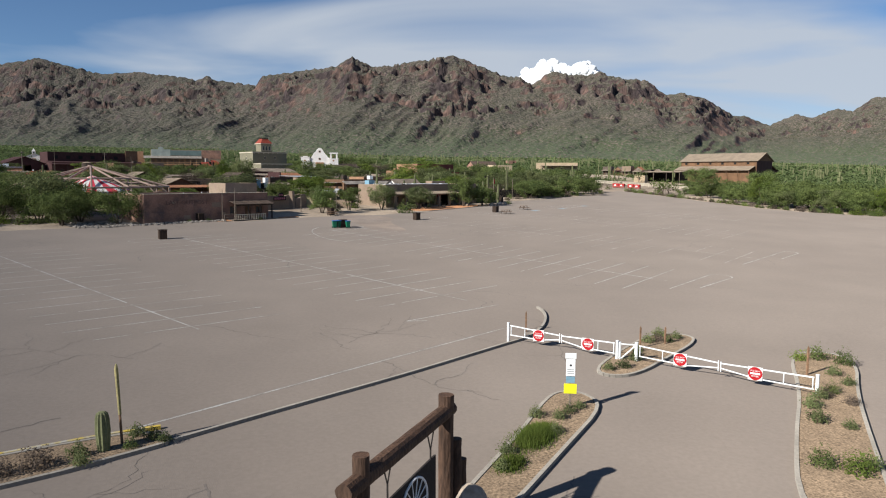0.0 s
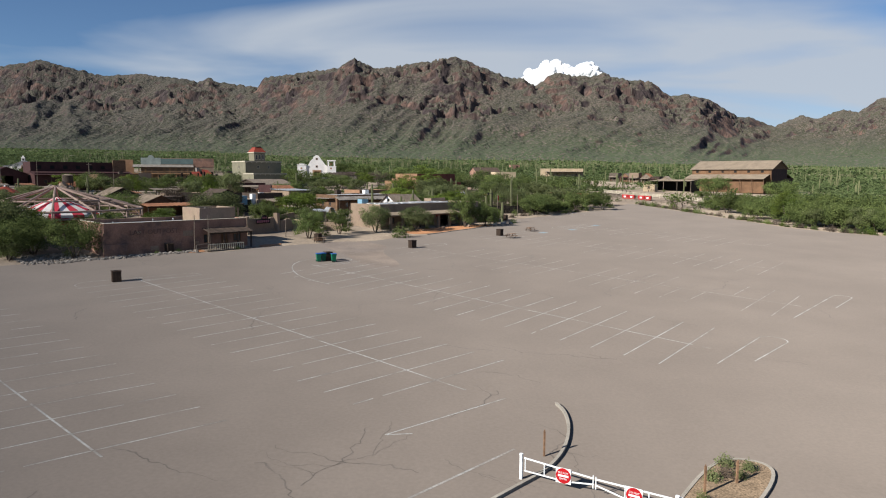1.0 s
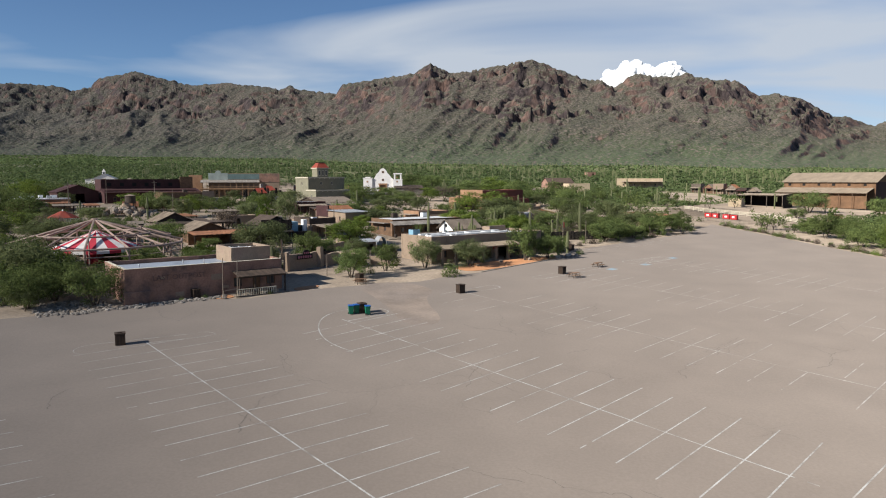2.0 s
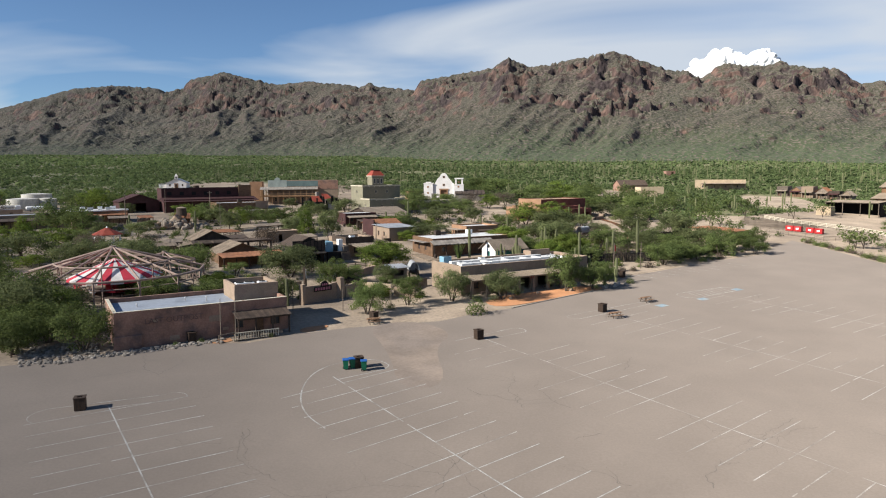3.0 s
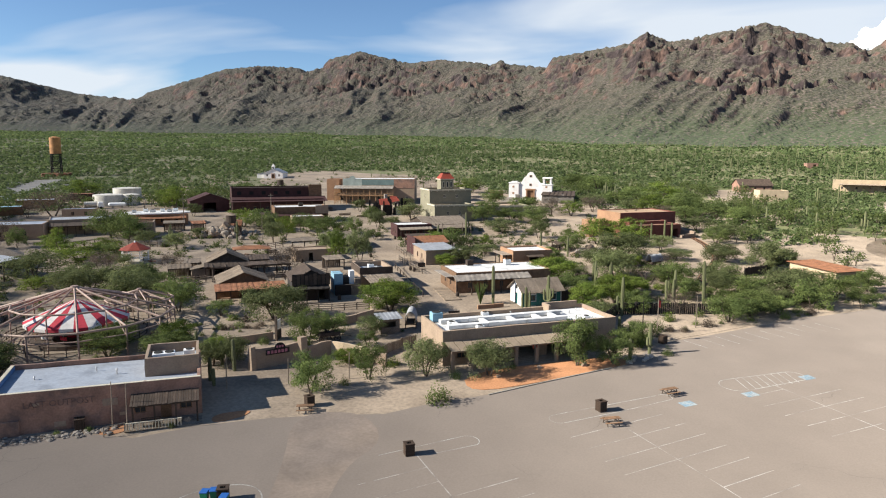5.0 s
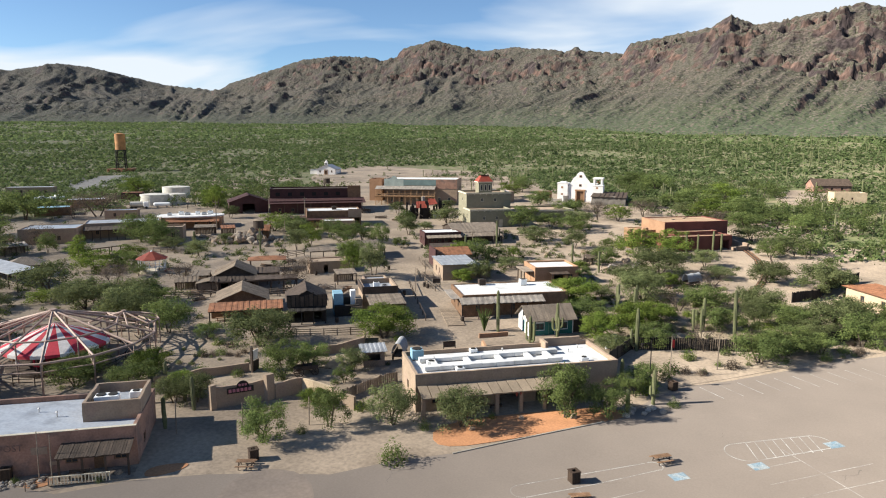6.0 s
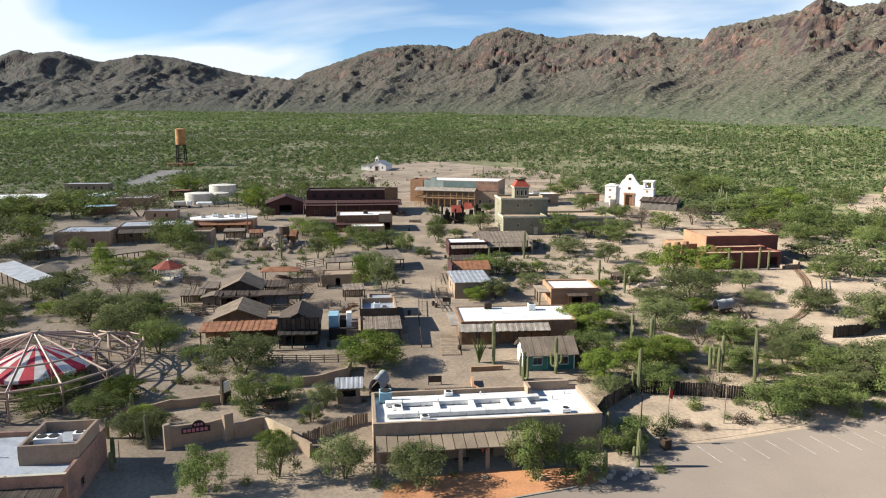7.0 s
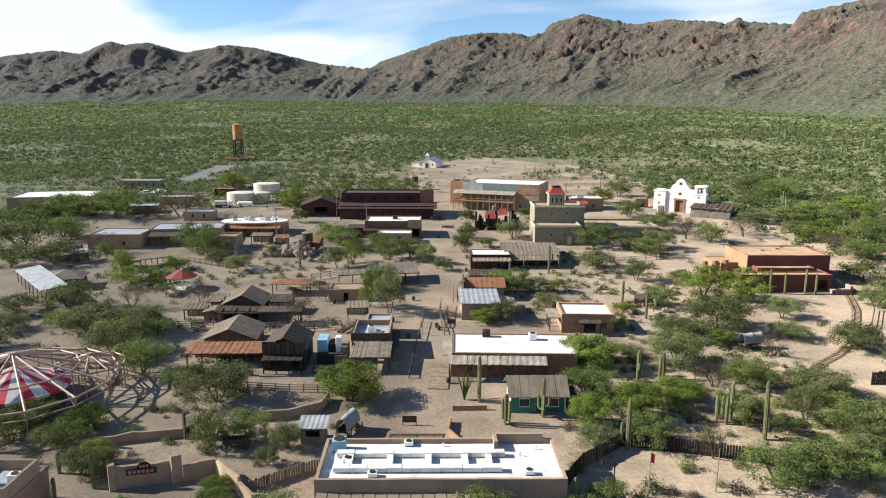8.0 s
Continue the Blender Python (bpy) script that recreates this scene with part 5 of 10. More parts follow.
# ---- mission church ----
def mission():
    b = thing("mission_church", at(91.5, 180.5, -33) @ Matrix.Diagonal((1.12, 1.12, 1.06, 1)), "whitewashed mission church with a curved gable and bell tower", "church")
    # facade outline in x, z: flat shoulders and a bell-shaped gable
    prof = [(3.4, 6.2), (4.2, 6.5), (4.9, 7.6), (5.4, 8.6), (6.3, 9.4), (6.8, 10.4), (7.6, 10.95), (8.2, 11.0), (8.8, 10.7), (9.4, 9.8), (9.8, 9.0), (10.8, 7.8), (11.4, 6.9), (12.2, 6.3)]
    left, right = [p for p in prof if p[0] < 7.9], [p for p in prof if p[0] >= 7.9]
    for nm, outline in (("facade", [(3.4, -0.8)] + [(6.3, -0.8), (6.3, 4.0), (9.5, 4.0), (9.5, -0.8)] + [(12.2, -0.8)] + prof[::-1]),):
        bm = bmesh.new()
        f = [bm.verts.new((x, 0.0, z)) for x, z in outline]
        k = [bm.verts.new((x, 0.7, z)) for x, z in outline]
        bmesh.ops.triangle_fill(bm, use_beauty=True, edges=[bm.edges.new((f[i], f[(i + 1) % len(f)])) for i in range(len(f))])
        bmesh.ops.triangle_fill(bm, use_beauty=True, edges=[bm.edges.new((k[i], k[(i + 1) % len(k)])) for i in range(len(k))])
        for i in range(len(f)):
            j = (i + 1) % len(f)
            bm.faces.new((f[i], f[j], k[j], k[i]))
        bmesh.ops.recalc_face_normals(bm, faces=bm.faces)
        part(nm, bm, "whitewash", b)
    part("doorway", boxes((6.3, 6.75, -0.25, 0.6, -0.8, 3.9), (9.05, 9.5, -0.25, 0.6, -0.8, 3.9), (6.1, 9.7, -0.3, 0.6, 3.9, 4.5)), "adobe_orange", b, "carved tan stone door surround")
    arch = part("door", boxes((6.75, 9.05, 0.35, 0.45, -0.8, 3.9)), "brown_wood", b)
    for x, z, s in ((7.45, 5.6, 0.9), (7.5, 8.9, 0.9)):
        wdw = part("window", boxes((x, x + s, -0.06, 0.0, z, z + s)), "adobe_orange", b)
        part("pane", boxes((x + 0.14, x + s - 0.14, -0.08, -0.06, z + 0.14, z + s - 0.14)), "window", wdw)
    nave = part("nave", boxes((3.6, 12.0, 0.7, 15, -0.8, 6.0)), "whitewash", b)
    # two towers of unlike height, the right one with a belfry
    t1 = part("tower", boxes((0, 3.6, -0.6, 3.4, -0.8, 6.6)), "whitewash", b)
    part("cornice", boxes((-0.15, 3.75, -0.75, 3.55, 6.6, 6.9)), "whitewash", t1)
    part("dome", boxes((0.8, 2.8, 0.3, 2.4, 6.9, 7.3)), "whitewash", t1)
    t2 = part("tower", boxes((12.0, 15.8, -0.6, 3.4, -0.8, 6.0)), "whitewash", b)
    part("cornice", boxes((11.85, 15.95, -0.75, 3.55, 6.0, 6.25)), "whitewash", t2)
    for x in (12.4, 14.9):
        for y in (-0.2, 2.5):
            part("belfry_pier", boxes((x, x + 0.6, y, y + 0.6, 6.25, 8.4)), "whitewash", t2)
    part("belfry_roof", boxes((12.2, 15.7, -0.4, 3.3, 8.4, 8.9)), "whitewash", t2)
    part("bell", rods(((13.95, 1.4, 6.9), (13.95, 1.4, 7.6), 0.45, 0.2), n=10), "rust", t2)
    for t, x in ((t1, 1.3), (t2, 13.4)):
        for z in (2.4, 4.9):
            part("window", boxes((x, x + 0.7, -0.66, -0.6, z, z + 0.7)), "adobe_orange", t)
    # collapsed side chapel
    part("side_ruin", rough(boxes((12.6, 24, -6, 2, -0.8, 2.6)), 1.2, 0.2), "stone", b, "low grey stone side building")
    part("side_roof", ribbed(bmesh.new(), (12.4, -6.4, 2.5), (24.4, -6.4, 2.3), (24.0, 2.4, 3.6), (12.6, 2.4, 3.8), 16, 0.08, 0.12, random.Random(2)), "dark_wood", b)
    part("forecourt_wall", rough(boxes((-2, 3, -8, -7.4, -0.8, 1.6), (3.6, 5.2, -8.2, -7.2, -0.8, 2.8)), 1.0, 0.12), "stone", b)


mission()


# ---- big red adobe hall ----
def red_hall():
    b = thing("red_adobe_hall", at(80.4, 79.2), "large red adobe hall with stepped flat roofs", "building")
    for x, y, w, d, h, wall, fr, roof in ((2.4, 6.2, 18.6, 12.0, 6.9, "adobe_red", (), "roof_tan"), (3.4, 3.2, 12.6, 3.0, 4.7, "adobe_red", (), "roof_tan"), (-1.6, 0, 19.8, 3.2, 3.9, "adobe_red", [("opening", 16.0, 19.0, -0.4, 2.7)], "roof_tan"), (16.0, 3.2, 2.2, 3.0, 3.9, "adobe_red", (), "roof_tan"),
                                          (-3.4, 10.5, 5.7, 7.0, 4.4, "adobe_orange", windows(1, 5.7), "roof_tan")):
        t = part("block", boxes((0.35, w - 0.35, 0.35, d - 0.35, h - 0.4, h - 0.18)), roof, b)
        t.matrix_local = Matrix.Translation((x, y, 0))
        walls(t, w, d, h, wall, 0.4, front=fr, jitter=0.05)
    # thin orange slab over the left wall: sunlight on that side put into colour
    part("sunny_face", rough(boxes((2.26, 2.33, 6.15, 18.25, -0.8, 6.95)), 1.0, 0.02), "adobe_orange", b, "end wall with its sunlit look coloured in orange")
    for k in range(3):
        part("column", rough(rods(((-6.4 + 2.6 * k, 8.4 + 0.8 * k, -0.8), (-6.4 + 2.6 * k, 8.4 + 0.8 * k, 5.2), 0.95, 0.8), n=10), 0.8, 0.08), "adobe_orange", b)
    part("buttress", rough(boxes((18.2, 21.5, -2.4, -1.8, -0.8, 1.3), (20.9, 21.5, -2.4, 4, -0.8, 2.0)), 0.8, 0.1), "adobe", b)
    part("steps", boxes(*[(17.6 + 0.4 * k, 19.6, -1.6, 0.0, -0.4, 0.9 - 0.3 * k) for k in range(4)]), "adobe", b)
    for p in ((8, 12, 6.0), (12.5, 14, 6.0), (14.5, 16.5, 6.0)):
        roof_unit(b.matrix_world @ Matrix.Translation(p), "tan roof box on the red hall", 1, (1.0, 1.0, 0.8), "adobe")


red_hall()

# ---- along the main street, west side ----
b = gable_house("dark_ranch_house", at(-28.2, 64.8), 7.2, 7.0, 3.2, 4.9, "dark_wood", "plank_tan", "dark timber ranch house with a tan plank gable roof", axis="y", strips=20, over=0.6,
                front=[("opening", 0.8, 3.0, 0, 2.4), ("opening", 4.0, 6.4, 0, 2.4)])
porch(b, -1.0, 7.8, -3.2, -0.2, 2.6, 3.1, "dark_wood", 6, "dark_wood", 22, rail=True)
part("side_wing", boxes((-3.4, 0, -1.6, 2.0, -0.6, 2.0)), "grey_wood", b)
part("side_wing_roof", ribbed(bmesh.new(), (-3.8, -1.8, 2.0), (-3.8, 2.2, 2.0), (0, 2.2, 2.7), (0, -1.8, 2.7), 12), "shingle_tan", b)
b = gable_house("plank_shack", at(-26.6, 47.8, 2), 8.4, 8.0, 2.4, 4.1, "brown_wood", "plank_tan", "low plank shack with a pale plank roof", axis="y", strips=18, over=0.5, front=[("opening", 3, 5, 0, 2.1)])
b = thing("rust_roof_shelter", at(-27.6, 41.0, 1), "long open shelter under a flat rust-brown roof", "shelter")
porch(b, 0, 12.4, 0, 4.6, 2.45, 2.9, "rust", 6, "dark_wood", 26)
part("back_wall", boxes((0.2, 12.2, 4.4, 4.55, -0.5, 2.8)), "brown_wood", b)
for x, y in ((1, 0.6), (4.5, 1.0), (8.5, 0.7)):
    t = thing("picnic_table", b.matrix_world @ Matrix.Translation((x, y + 1.2, 0)), "brown wooden picnic table in the shelter", "picnic table", "tables in the shelter")
    part("tabletop", boxes((0, 1.8, 0.5, 1.2, 0.7, 0.75)), "brown_wood", t)
    for y2 in (0, 1.45):
        part("bench_board", boxes((0, 1.8, y2, y2 + 0.25, 0.42, 0.46)), "brown_wood", t)
    for x2 in (0.3, 1.4):
        part("leg", boxes((x2, x2 + 0.09, 0.1, 1.6, 0.32, 0.41), (x2, x2 + 0.09, 0.6, 0.72, 0, 0.7), (x2, x2 + 0.09, 1.0, 1.12, 0, 0.7)), "brown_wood", t)

b = gable_house("black_timber_house", at(-14.5, 39.3), 6.4, 8.0, 3.9, 5.6, "charred", "dark_wood", "tall blackened timber house with a false front", axis="y", strips=12, over=0.35,
                front=[("opening", 1.0, 2.6, 0.2, 2.4), ("window", 2.8, 3.8, 2.7, 3.7), ("opening", 4.2, 5.6, 0.2, 2.4)], right=windows(2, 8))
porch(b, 0.0, 6.4, -1.8, 0, 2.5, 2.8, "charred", 4, "charred", 12)
part("false_front", rough(boxes((-0.15, 2.2, -0.25, -0.1, 2.9, 5.0), (2.2, 4.4, -0.25, -0.1, 2.9, 5.3), (4.4, 6.55, -0.25, -0.1, 2.9, 4.9)), 0.6, 0.03), "charred", b, "blackened boarded false front")
for k in range(9):
    part("front_plank", boxes((-0.1 + 0.74 * k, 0.5 + 0.74 * k, -0.3, -0.25, 2.95, 4.7 + 0.16 * (k % 3))), "dark_wood", b)
part("deck", boxes((-0.3, 6.7, -2.2, 0, -0.6, 0.15)), "grey_wood", b)
part("front_steps", boxes((0.4, 6.0, -2.8, -2.2, -0.6, -0.05)), "grey_wood", b)
b = thing("patched_lean_to", at(-6.6, 42.6), "jumble of blue, white and black sheet sheds", "shed")
for x0, x1, y0, y1, z, mt in ((0, 1.7, 0, 3.2, 3.9, "water_blue"), (1.8, 3.6, 0.8, 3.6, 3.0, "charred"), (3.0, 3.9, 0.2, 1.4, 4.3, "white_paint"), (0.1, 4.4, -1.0, -0.2, 1.9, "charred"), (3.8, 5.0, -0.4, 2.8, 2.9, "grey_wood")):
    part("panel", boxes((x0, x1, y0, y1, -0.6, z), bevel=0.04), mt, b)
part("slanted_board", boxes((3.0, 5.0, -1.3, -1.2, 0, 1.7)), "grey_wood", b)

b = flat_house("corner_store", at(-1.2, 44.6), 6.3, 8.0, 4.2, "adobe", "grey_roof", "flat-roofed brown store with roof machinery", parapet=0.9, front=windows(2, 6.3, 0.9), right=windows(2, 8) , jitter=0.03)
for r in ((-0.1, 6.4, -0.08, 0), (6.3, 6.38, 0, 8.0), (-0.08, 0, 0, 8.0)):
    part("parapet_board", boxes((*r, 3.0, 4.3)), "dark_wood", b)
porch(b, 0.4, 6.8, -6.8, 0, 2.55, 2.95, "grey_wood", 4, "dark_wood", 20, boards=True)
part("side_canopy", ribbed(bmesh.new(), (6.4, 8.0, 2.4), (7.8, 8.0, 2.2), (7.8, -0.2, 2.2), (6.4, -0.2, 2.4), 3), "dark_wood", b)
roof_unit(b.matrix_world @ Matrix.Translation((2.4, 3.4, 3.3)), "white box cooler on a flat roof", 1, (1.1, 1.0, 1.0))
roof_unit(b.matrix_world @ Matrix.Translation((3.6, 1.6, 3.3)), "small grey roof cooler", 1, (1.2, 0.9, 0.8), "tin")
b = flat_house("back_adobe", at(0.2, 53.6), 4.6, 5.0, 3.2, "adobe", "grey_roof", "small adobe room behind the store", parapet=0.3)
b = flat_house("low_adobe", at(-9.4, 75.4, 3), 8.6, 5.6, 2.7, "adobe", "adobe", "low rounded adobe house with worn tan roof", parapet=0.2, jitter=0.08, front=[("opening", 3, 4, -0.2, 1.9)])
b = thing("street_pavilion", at(-9.0, 86.0, 8), "long open pavilion with a flat grey plank roof", "pavilion")
porch(b, 0, 18.6, 0, 3.6, 2.9, 3.3, "shingle", 7, "dark_wood", 30, rail=True)
porch(b, 9.6, 18.6, 3.6, 8.4, 3.3, 3.7, "grey_wood", 4, "dark_wood", 14)
b = thing("small_pavilion", at(-22.6, 80.2), "open square shelter with a flat rusty roof", "pavilion")
part("roof", hip_roof(bmesh.new(), -0.3, 8.2, -0.4, 4.6, 2.7, 3.3), "rust", b)
for x in (0.2, 7.6):
    for y in (0.1, 4.0):
        part("post", boxes((x, x + 0.16, y, y + 0.16, -0.6, 2.7)), "dark_wood", b)

b = flat_house("brown_flat_store", at(-7.8, 137.6), 16.6, 10.5, 5.2, "brown_wood", "white_roof", "brown timber store with a flat pale roof", parapet=0.25, jitter=0, front=windows(4, 12, 1.4, 0.9, 1.3) + [("opening", 13.6, 16.0, 0.2, 2.8)])
part("street_wall", boxes((12.6, 16.7, -0.1, 0, 3.0, 5.6)), "adobe", b)
part("side_shed", boxes((-5.6, 0, 0.6, 8.0, -0.8, 3.0)), "maroon", b)
roof_unit(b.matrix_world @ Matrix.Translation((8.0, 5.0, 4.9)), "dark box cooler on a flat roof", 1, (1.4, 1.2, 1.1), "dark_wood")
porch(b, -0.4, 12.6, -2.2, 0, 2.6, 3.0, "maroon", 5, "dark_wood", 16)
b = flat_house("pale_roof_annex", at(-3.4, 129.6), 9.6, 5.4, 3.2, "adobe", "white_roof", "low annex with a pale flat roof", parapet=0.15, front=windows(2, 9))


def livery():
    b = thing("maroon_livery", at(-19.2, 168.0), "long dark maroon timber livery with stepped roofs", "building")
    core = part("upper_storey", boxes((0.2, 31.4, 5.6, 15.8, 7.9, 8.1)), "dark_wood", b)
    walls(b, 31.6, 16.0, 4.6, "maroon", 0.25, front=windows(6, 28, 1.0, 1.1, 1.2))
    part("clerestory", boxes((0, 31.6, 5.4, 5.6, 4.4, 8.5), (0, 0.25, 5.6, 16, 4.4, 8.5), (31.35, 31.6, 5.6, 16, 4.4, 8.5), (0, 31.6, 15.8, 16, 4.4, 8.5)), "maroon", b)
    for k in range(7):
        part("window", boxes((2 + 4.2 * k, 3.4 + 4.2 * k, 5.34, 5.4, 6.0, 7.2)), "dark", b)
    part("lower_roof", ribbed(bmesh.new(), (-0.6, -1.6, 3.9), (33.0, -1.6, 3.9), (33.0, 5.5, 5.2), (-0.6, 5.5, 5.2), 48, 0.09, 0.03), "maroon", b)
    part("false_front", boxes((27.2, 31.8, 5.0, 5.38, 5.2, 9.4)), "brown_wood", b)
    for k in range(8):
        part("post", boxes((0.2 + 4.5 * k, 0.4 + 4.5 * k, -1.5, -1.3, -0.8, 3.9)), "dark_wood", b)
    w = gable_house("maroon_stable", at(-33.0, 173.0, 6), 13.2, 11, 4.0, 6.4, "maroon", "maroon", "maroon boarded stable with a pitched roof", axis="y", strips=18, front=[("opening", 4.4, 8.6, 0, 3.4)])


livery()

# ---- service buildings and tanks west of the street ----
b = flat_house("long_service_building", at(-84.0, 126.2, 1), 14.4, 11.0, 4.3, "adobe", "grey_roof", "long tan service building with a pale flat roof", parapet=0.2, jitter=0.02, front=windows(2, 14))
b = flat_house("porch_building", at(-69.4, 132.6, 8), 20.0, 11.0, 4.3, "adobe", "tin", "tan building with a dark porch and pale roof", parapet=0.2, jitter=0.02, front=windows(4, 20))
porch(b, 0.2, 11.0, -4.6, 0, 2.9, 3.5, "dark_wood", 6, "dark_wood", 20)
b = flat_house("adobe_annex", at(-49.6, 123.6), 7.6, 7.0, 4.0, "adobe", "adobe", "small tan adobe annex", parapet=0.5, front=windows(2, 7.6, 1.2))
b = thing("canteen", at(-52.4, 144.2), "low canteen with a rounded white roof full of machinery", "building")
walls(b, 19.0, 8.6, 3.6, "adobe_orange", 0.3, front=windows(4, 19))
part("roof", prism(bmesh.new(), [(0 + 9.5 + 10.2 * math.cos(radians(a)), 4.3 + 5.4 * math.sin(radians(a))) for a in range(0, 360, 15)], 3.6, 3.95), "white_roof", b)
porch(b, 2.0, 18.6, -3.0, 0, 2.5, 3.0, "rust", 6, "dark_wood", 24)
for k, (x, y) in enumerate(((3, 3), (6, 5), (8, 3.2), (11, 4.6), (13, 3), (14.5, 5.4))):
    roof_unit(b.matrix_world @ Matrix.Translation((x, y, 3.95)), "white kitchen unit on the roof", 1, (1.2 + 0.2 * (k % 3), 1.1, 0.8 + 0.15 * (k % 2)), "white_paint" if k % 2 else "tin")
b = flat_house("warehouse", at(-144.0, 190.0, 12), 29.0, 22.0, 5.0, "adobe", "white_roof", "wide tan warehouse with a pale roof", parapet=0.3, jitter=0.0, front=windows(5, 29))
porch(b, 18, 30, -5, 0, 2.8, 3.4, "rust", 5, "dark_wood", 18)
b = flat_house("work_trailer", at(-128.0, 247.0), 18.0, 6.0, 3.6, "adobe", "tin", "long cream work trailer", parapet=0.05, jitter=0, front=windows(5, 18, 1.2))
b = flat_house("blue_roof_shed", at(-97.0, 181.0, 10), 11.0, 6.0, 3.0, "brown_wood", "water_blue", "brown shed with a pale blue roof", parapet=0.02, jitter=0)
b = flat_house("grey_roof_shed", at(-92.0, 200.0, 10), 13.0, 6.0, 3.2, "brown_wood", "tin", "brown shed with a tin roof", parapet=0.02, jitter=0)
b = flat_house("red_shed", at(-78.0, 222.0), 8.0, 5.0, 3.0, "maroon", "rust", "small rusty red shed", parapet=0.02, jitter=0)
b = flat_house("tan_store", at(-72.0, 168.0), 10.0, 5.0, 3.2, "adobe", "grey_roof", "small tan flat-roofed storehouse", parapet=0.1, front=windows(2, 10))


def water_tank(v, u, r, h):
    t = thing("water_tank", at(v, u), "squat round cream steel water tank", "water tank", "white water tanks")
    part("shell", rods(((0, 0, -0.6), (0, 0, h), r), n=40), "tank_paint", t)
    part("lid", rods(((0, 0, h), (0, 0, h + 0.35), r * 1.01, r * 0.3), n=40), "tank_paint", t)
    for z in (h * 0.33, h * 0.66):
        part("seam", rods(((0, 0, z), (0, 0, z + 0.06), r * 1.006), n=40), "tin", t)
    part("ladder", boxes((-0.25, -0.2, -r - 0.15, -r - 0.1, 0, h), (0.2, 0.25, -r - 0.15, -r - 0.1, 0, h), *[(-0.25, 0.25, -r - 0.15, -r - 0.11, 0.3 * k, 0.3 * k + 0.04) for k in range(1, int(h / 0.3))]), "tin", t)


for row in ((-62.5, 205.0, 5.2, 4.0), (-54.6, 206.0, 3.2, 3.8), (-58.0, 229.0, 5.4, 4.2)):
    water_tank(*row)


def propane_tank(m):
    t = thing("gas_tank", m, "white horizontal gas tank on two saddles", "gas tank")
    bm = rods(((-2.6, 0, 1.2), (2.6, 0, 1.2), 0.7), n=16)
    rod(bm, (2.6, 0, 1.2), (3.0, 0, 1.2), 0.7, 0.35, n=16), rod(bm, (-3.0, 0, 1.2), (-2.6, 0, 1.2), 0.35, 0.7, n=16)
    part("tank", bm, "white_paint", t)
    for x in (-1.6, 1.6):
        part("saddle", boxes((x - 0.2, x + 0.2, -0.6, 0.6, -0.4, 0.7)), "concrete", t)


propane_tank(at(-58.5, 196.0))


def water_tower():
    t = thing("water_tower", at(-106.6, 365.0), "tall rusty orange water tower on a dark steel frame", "water tower")
    part("tank", rods(((0, 0, 12.6), (0, 0, 21.6), 2.9), n=28), "orange_tank", t)
    part("tank_roof", rods(((0, 0, 21.6), (0, 0, 22.3), 3.0, 0.8), n=28), "orange_tank", t)
    part("platform", rods(((0, 0, 12.2), (0, 0, 12.6), 3.3), n=28), "charred", t)
    legs = [(2.2 * sx, 2.2 * sy) for sx in (-1, 1) for sy in (-1, 1)]
    for x, y in legs:
        part("leg", rods(((x * 1.15, y * 1.15, -0.8), (x, y, 12.3), 0.28)), "charred", t)
    for (x, y), (x2, y2) in ((legs[0], legs[2]), (legs[2], legs[3]), (legs[3], legs[1]), (legs[1], legs[0])):
        for z in (0.2, 4.2, 8.2):
            part("brace", rods(((x, y, z), (x2, y2, z + 4), 0.12), ((x2, y2, z), (x, y, z + 4), 0.12), ((x, y, z + 4), (x2, y2, z + 4), 0.12), n=5), "charred", t)
    part("base_skirt", rough(boxes((-7, 7, -6, 5, -0.8, 1.6)), 1.5, 0.4), "rust", t)


water_tower()


def chapel():
    b = gable_house("white_chapel", at(4.0, 318.5, -18), 10.6, 13.5, 2.9, 5.3, "whitewash", "tin", "small white chapel with a grey roof and steeple", axis="y", strips=14, front=[("door", 4.6, 6.0, 0, 2.3), ("window", 1.6, 2.4, 1.1, 2.3), ("window", 8.2, 9.0, 1.1, 2.3)])
    part("door_surround", boxes((4.3, 4.58, -0.12, 0.0, -0.3, 2.5), (6.02, 6.3, -0.12, 0.0, -0.3, 2.5), (4.3, 6.3, -0.12, 0.0, 2.5, 2.8)), "adobe_orange", b, "orange painted door surround")
    s = part("steeple", boxes((4.5, 6.1, 0.5, 2.1, 4.6, 6.6)), "whitewash", b)
    part("louvre", boxes((4.9, 5.7, 0.44, 0.5, 5.5, 6.3)), "dark", s)
    bm = bmesh.new()
    a = [bm.verts.new(p) for p in ((4.35, 0.35, 6.6), (6.25, 0.35, 6.6), (6.25, 2.25, 6.6), (4.35, 2.25, 6.6))]
    top = bm.verts.new((5.3, 1.3, 8.2))
    bm.faces.new(a[::-1])
    for k in range(4):
        bm.faces.new((a[k], a[(k + 1) % 4], top))
    part("spire", bm, "whitewash", s)
    side = part("side_room", boxes((-4.2, -0.02, 2.0, 8.5, -0.6, 2.5)), "whitewash", b)
    part("side_roof", slab(bmesh.new(), [Vector((-4.5, 1.7, 2.55)), Vector((0.0, 1.7, 3.1)), Vector((0.0, 8.8, 3.1)), Vector((-4.5, 8.8, 2.55))], 0.1), "tin", side)


chapel()

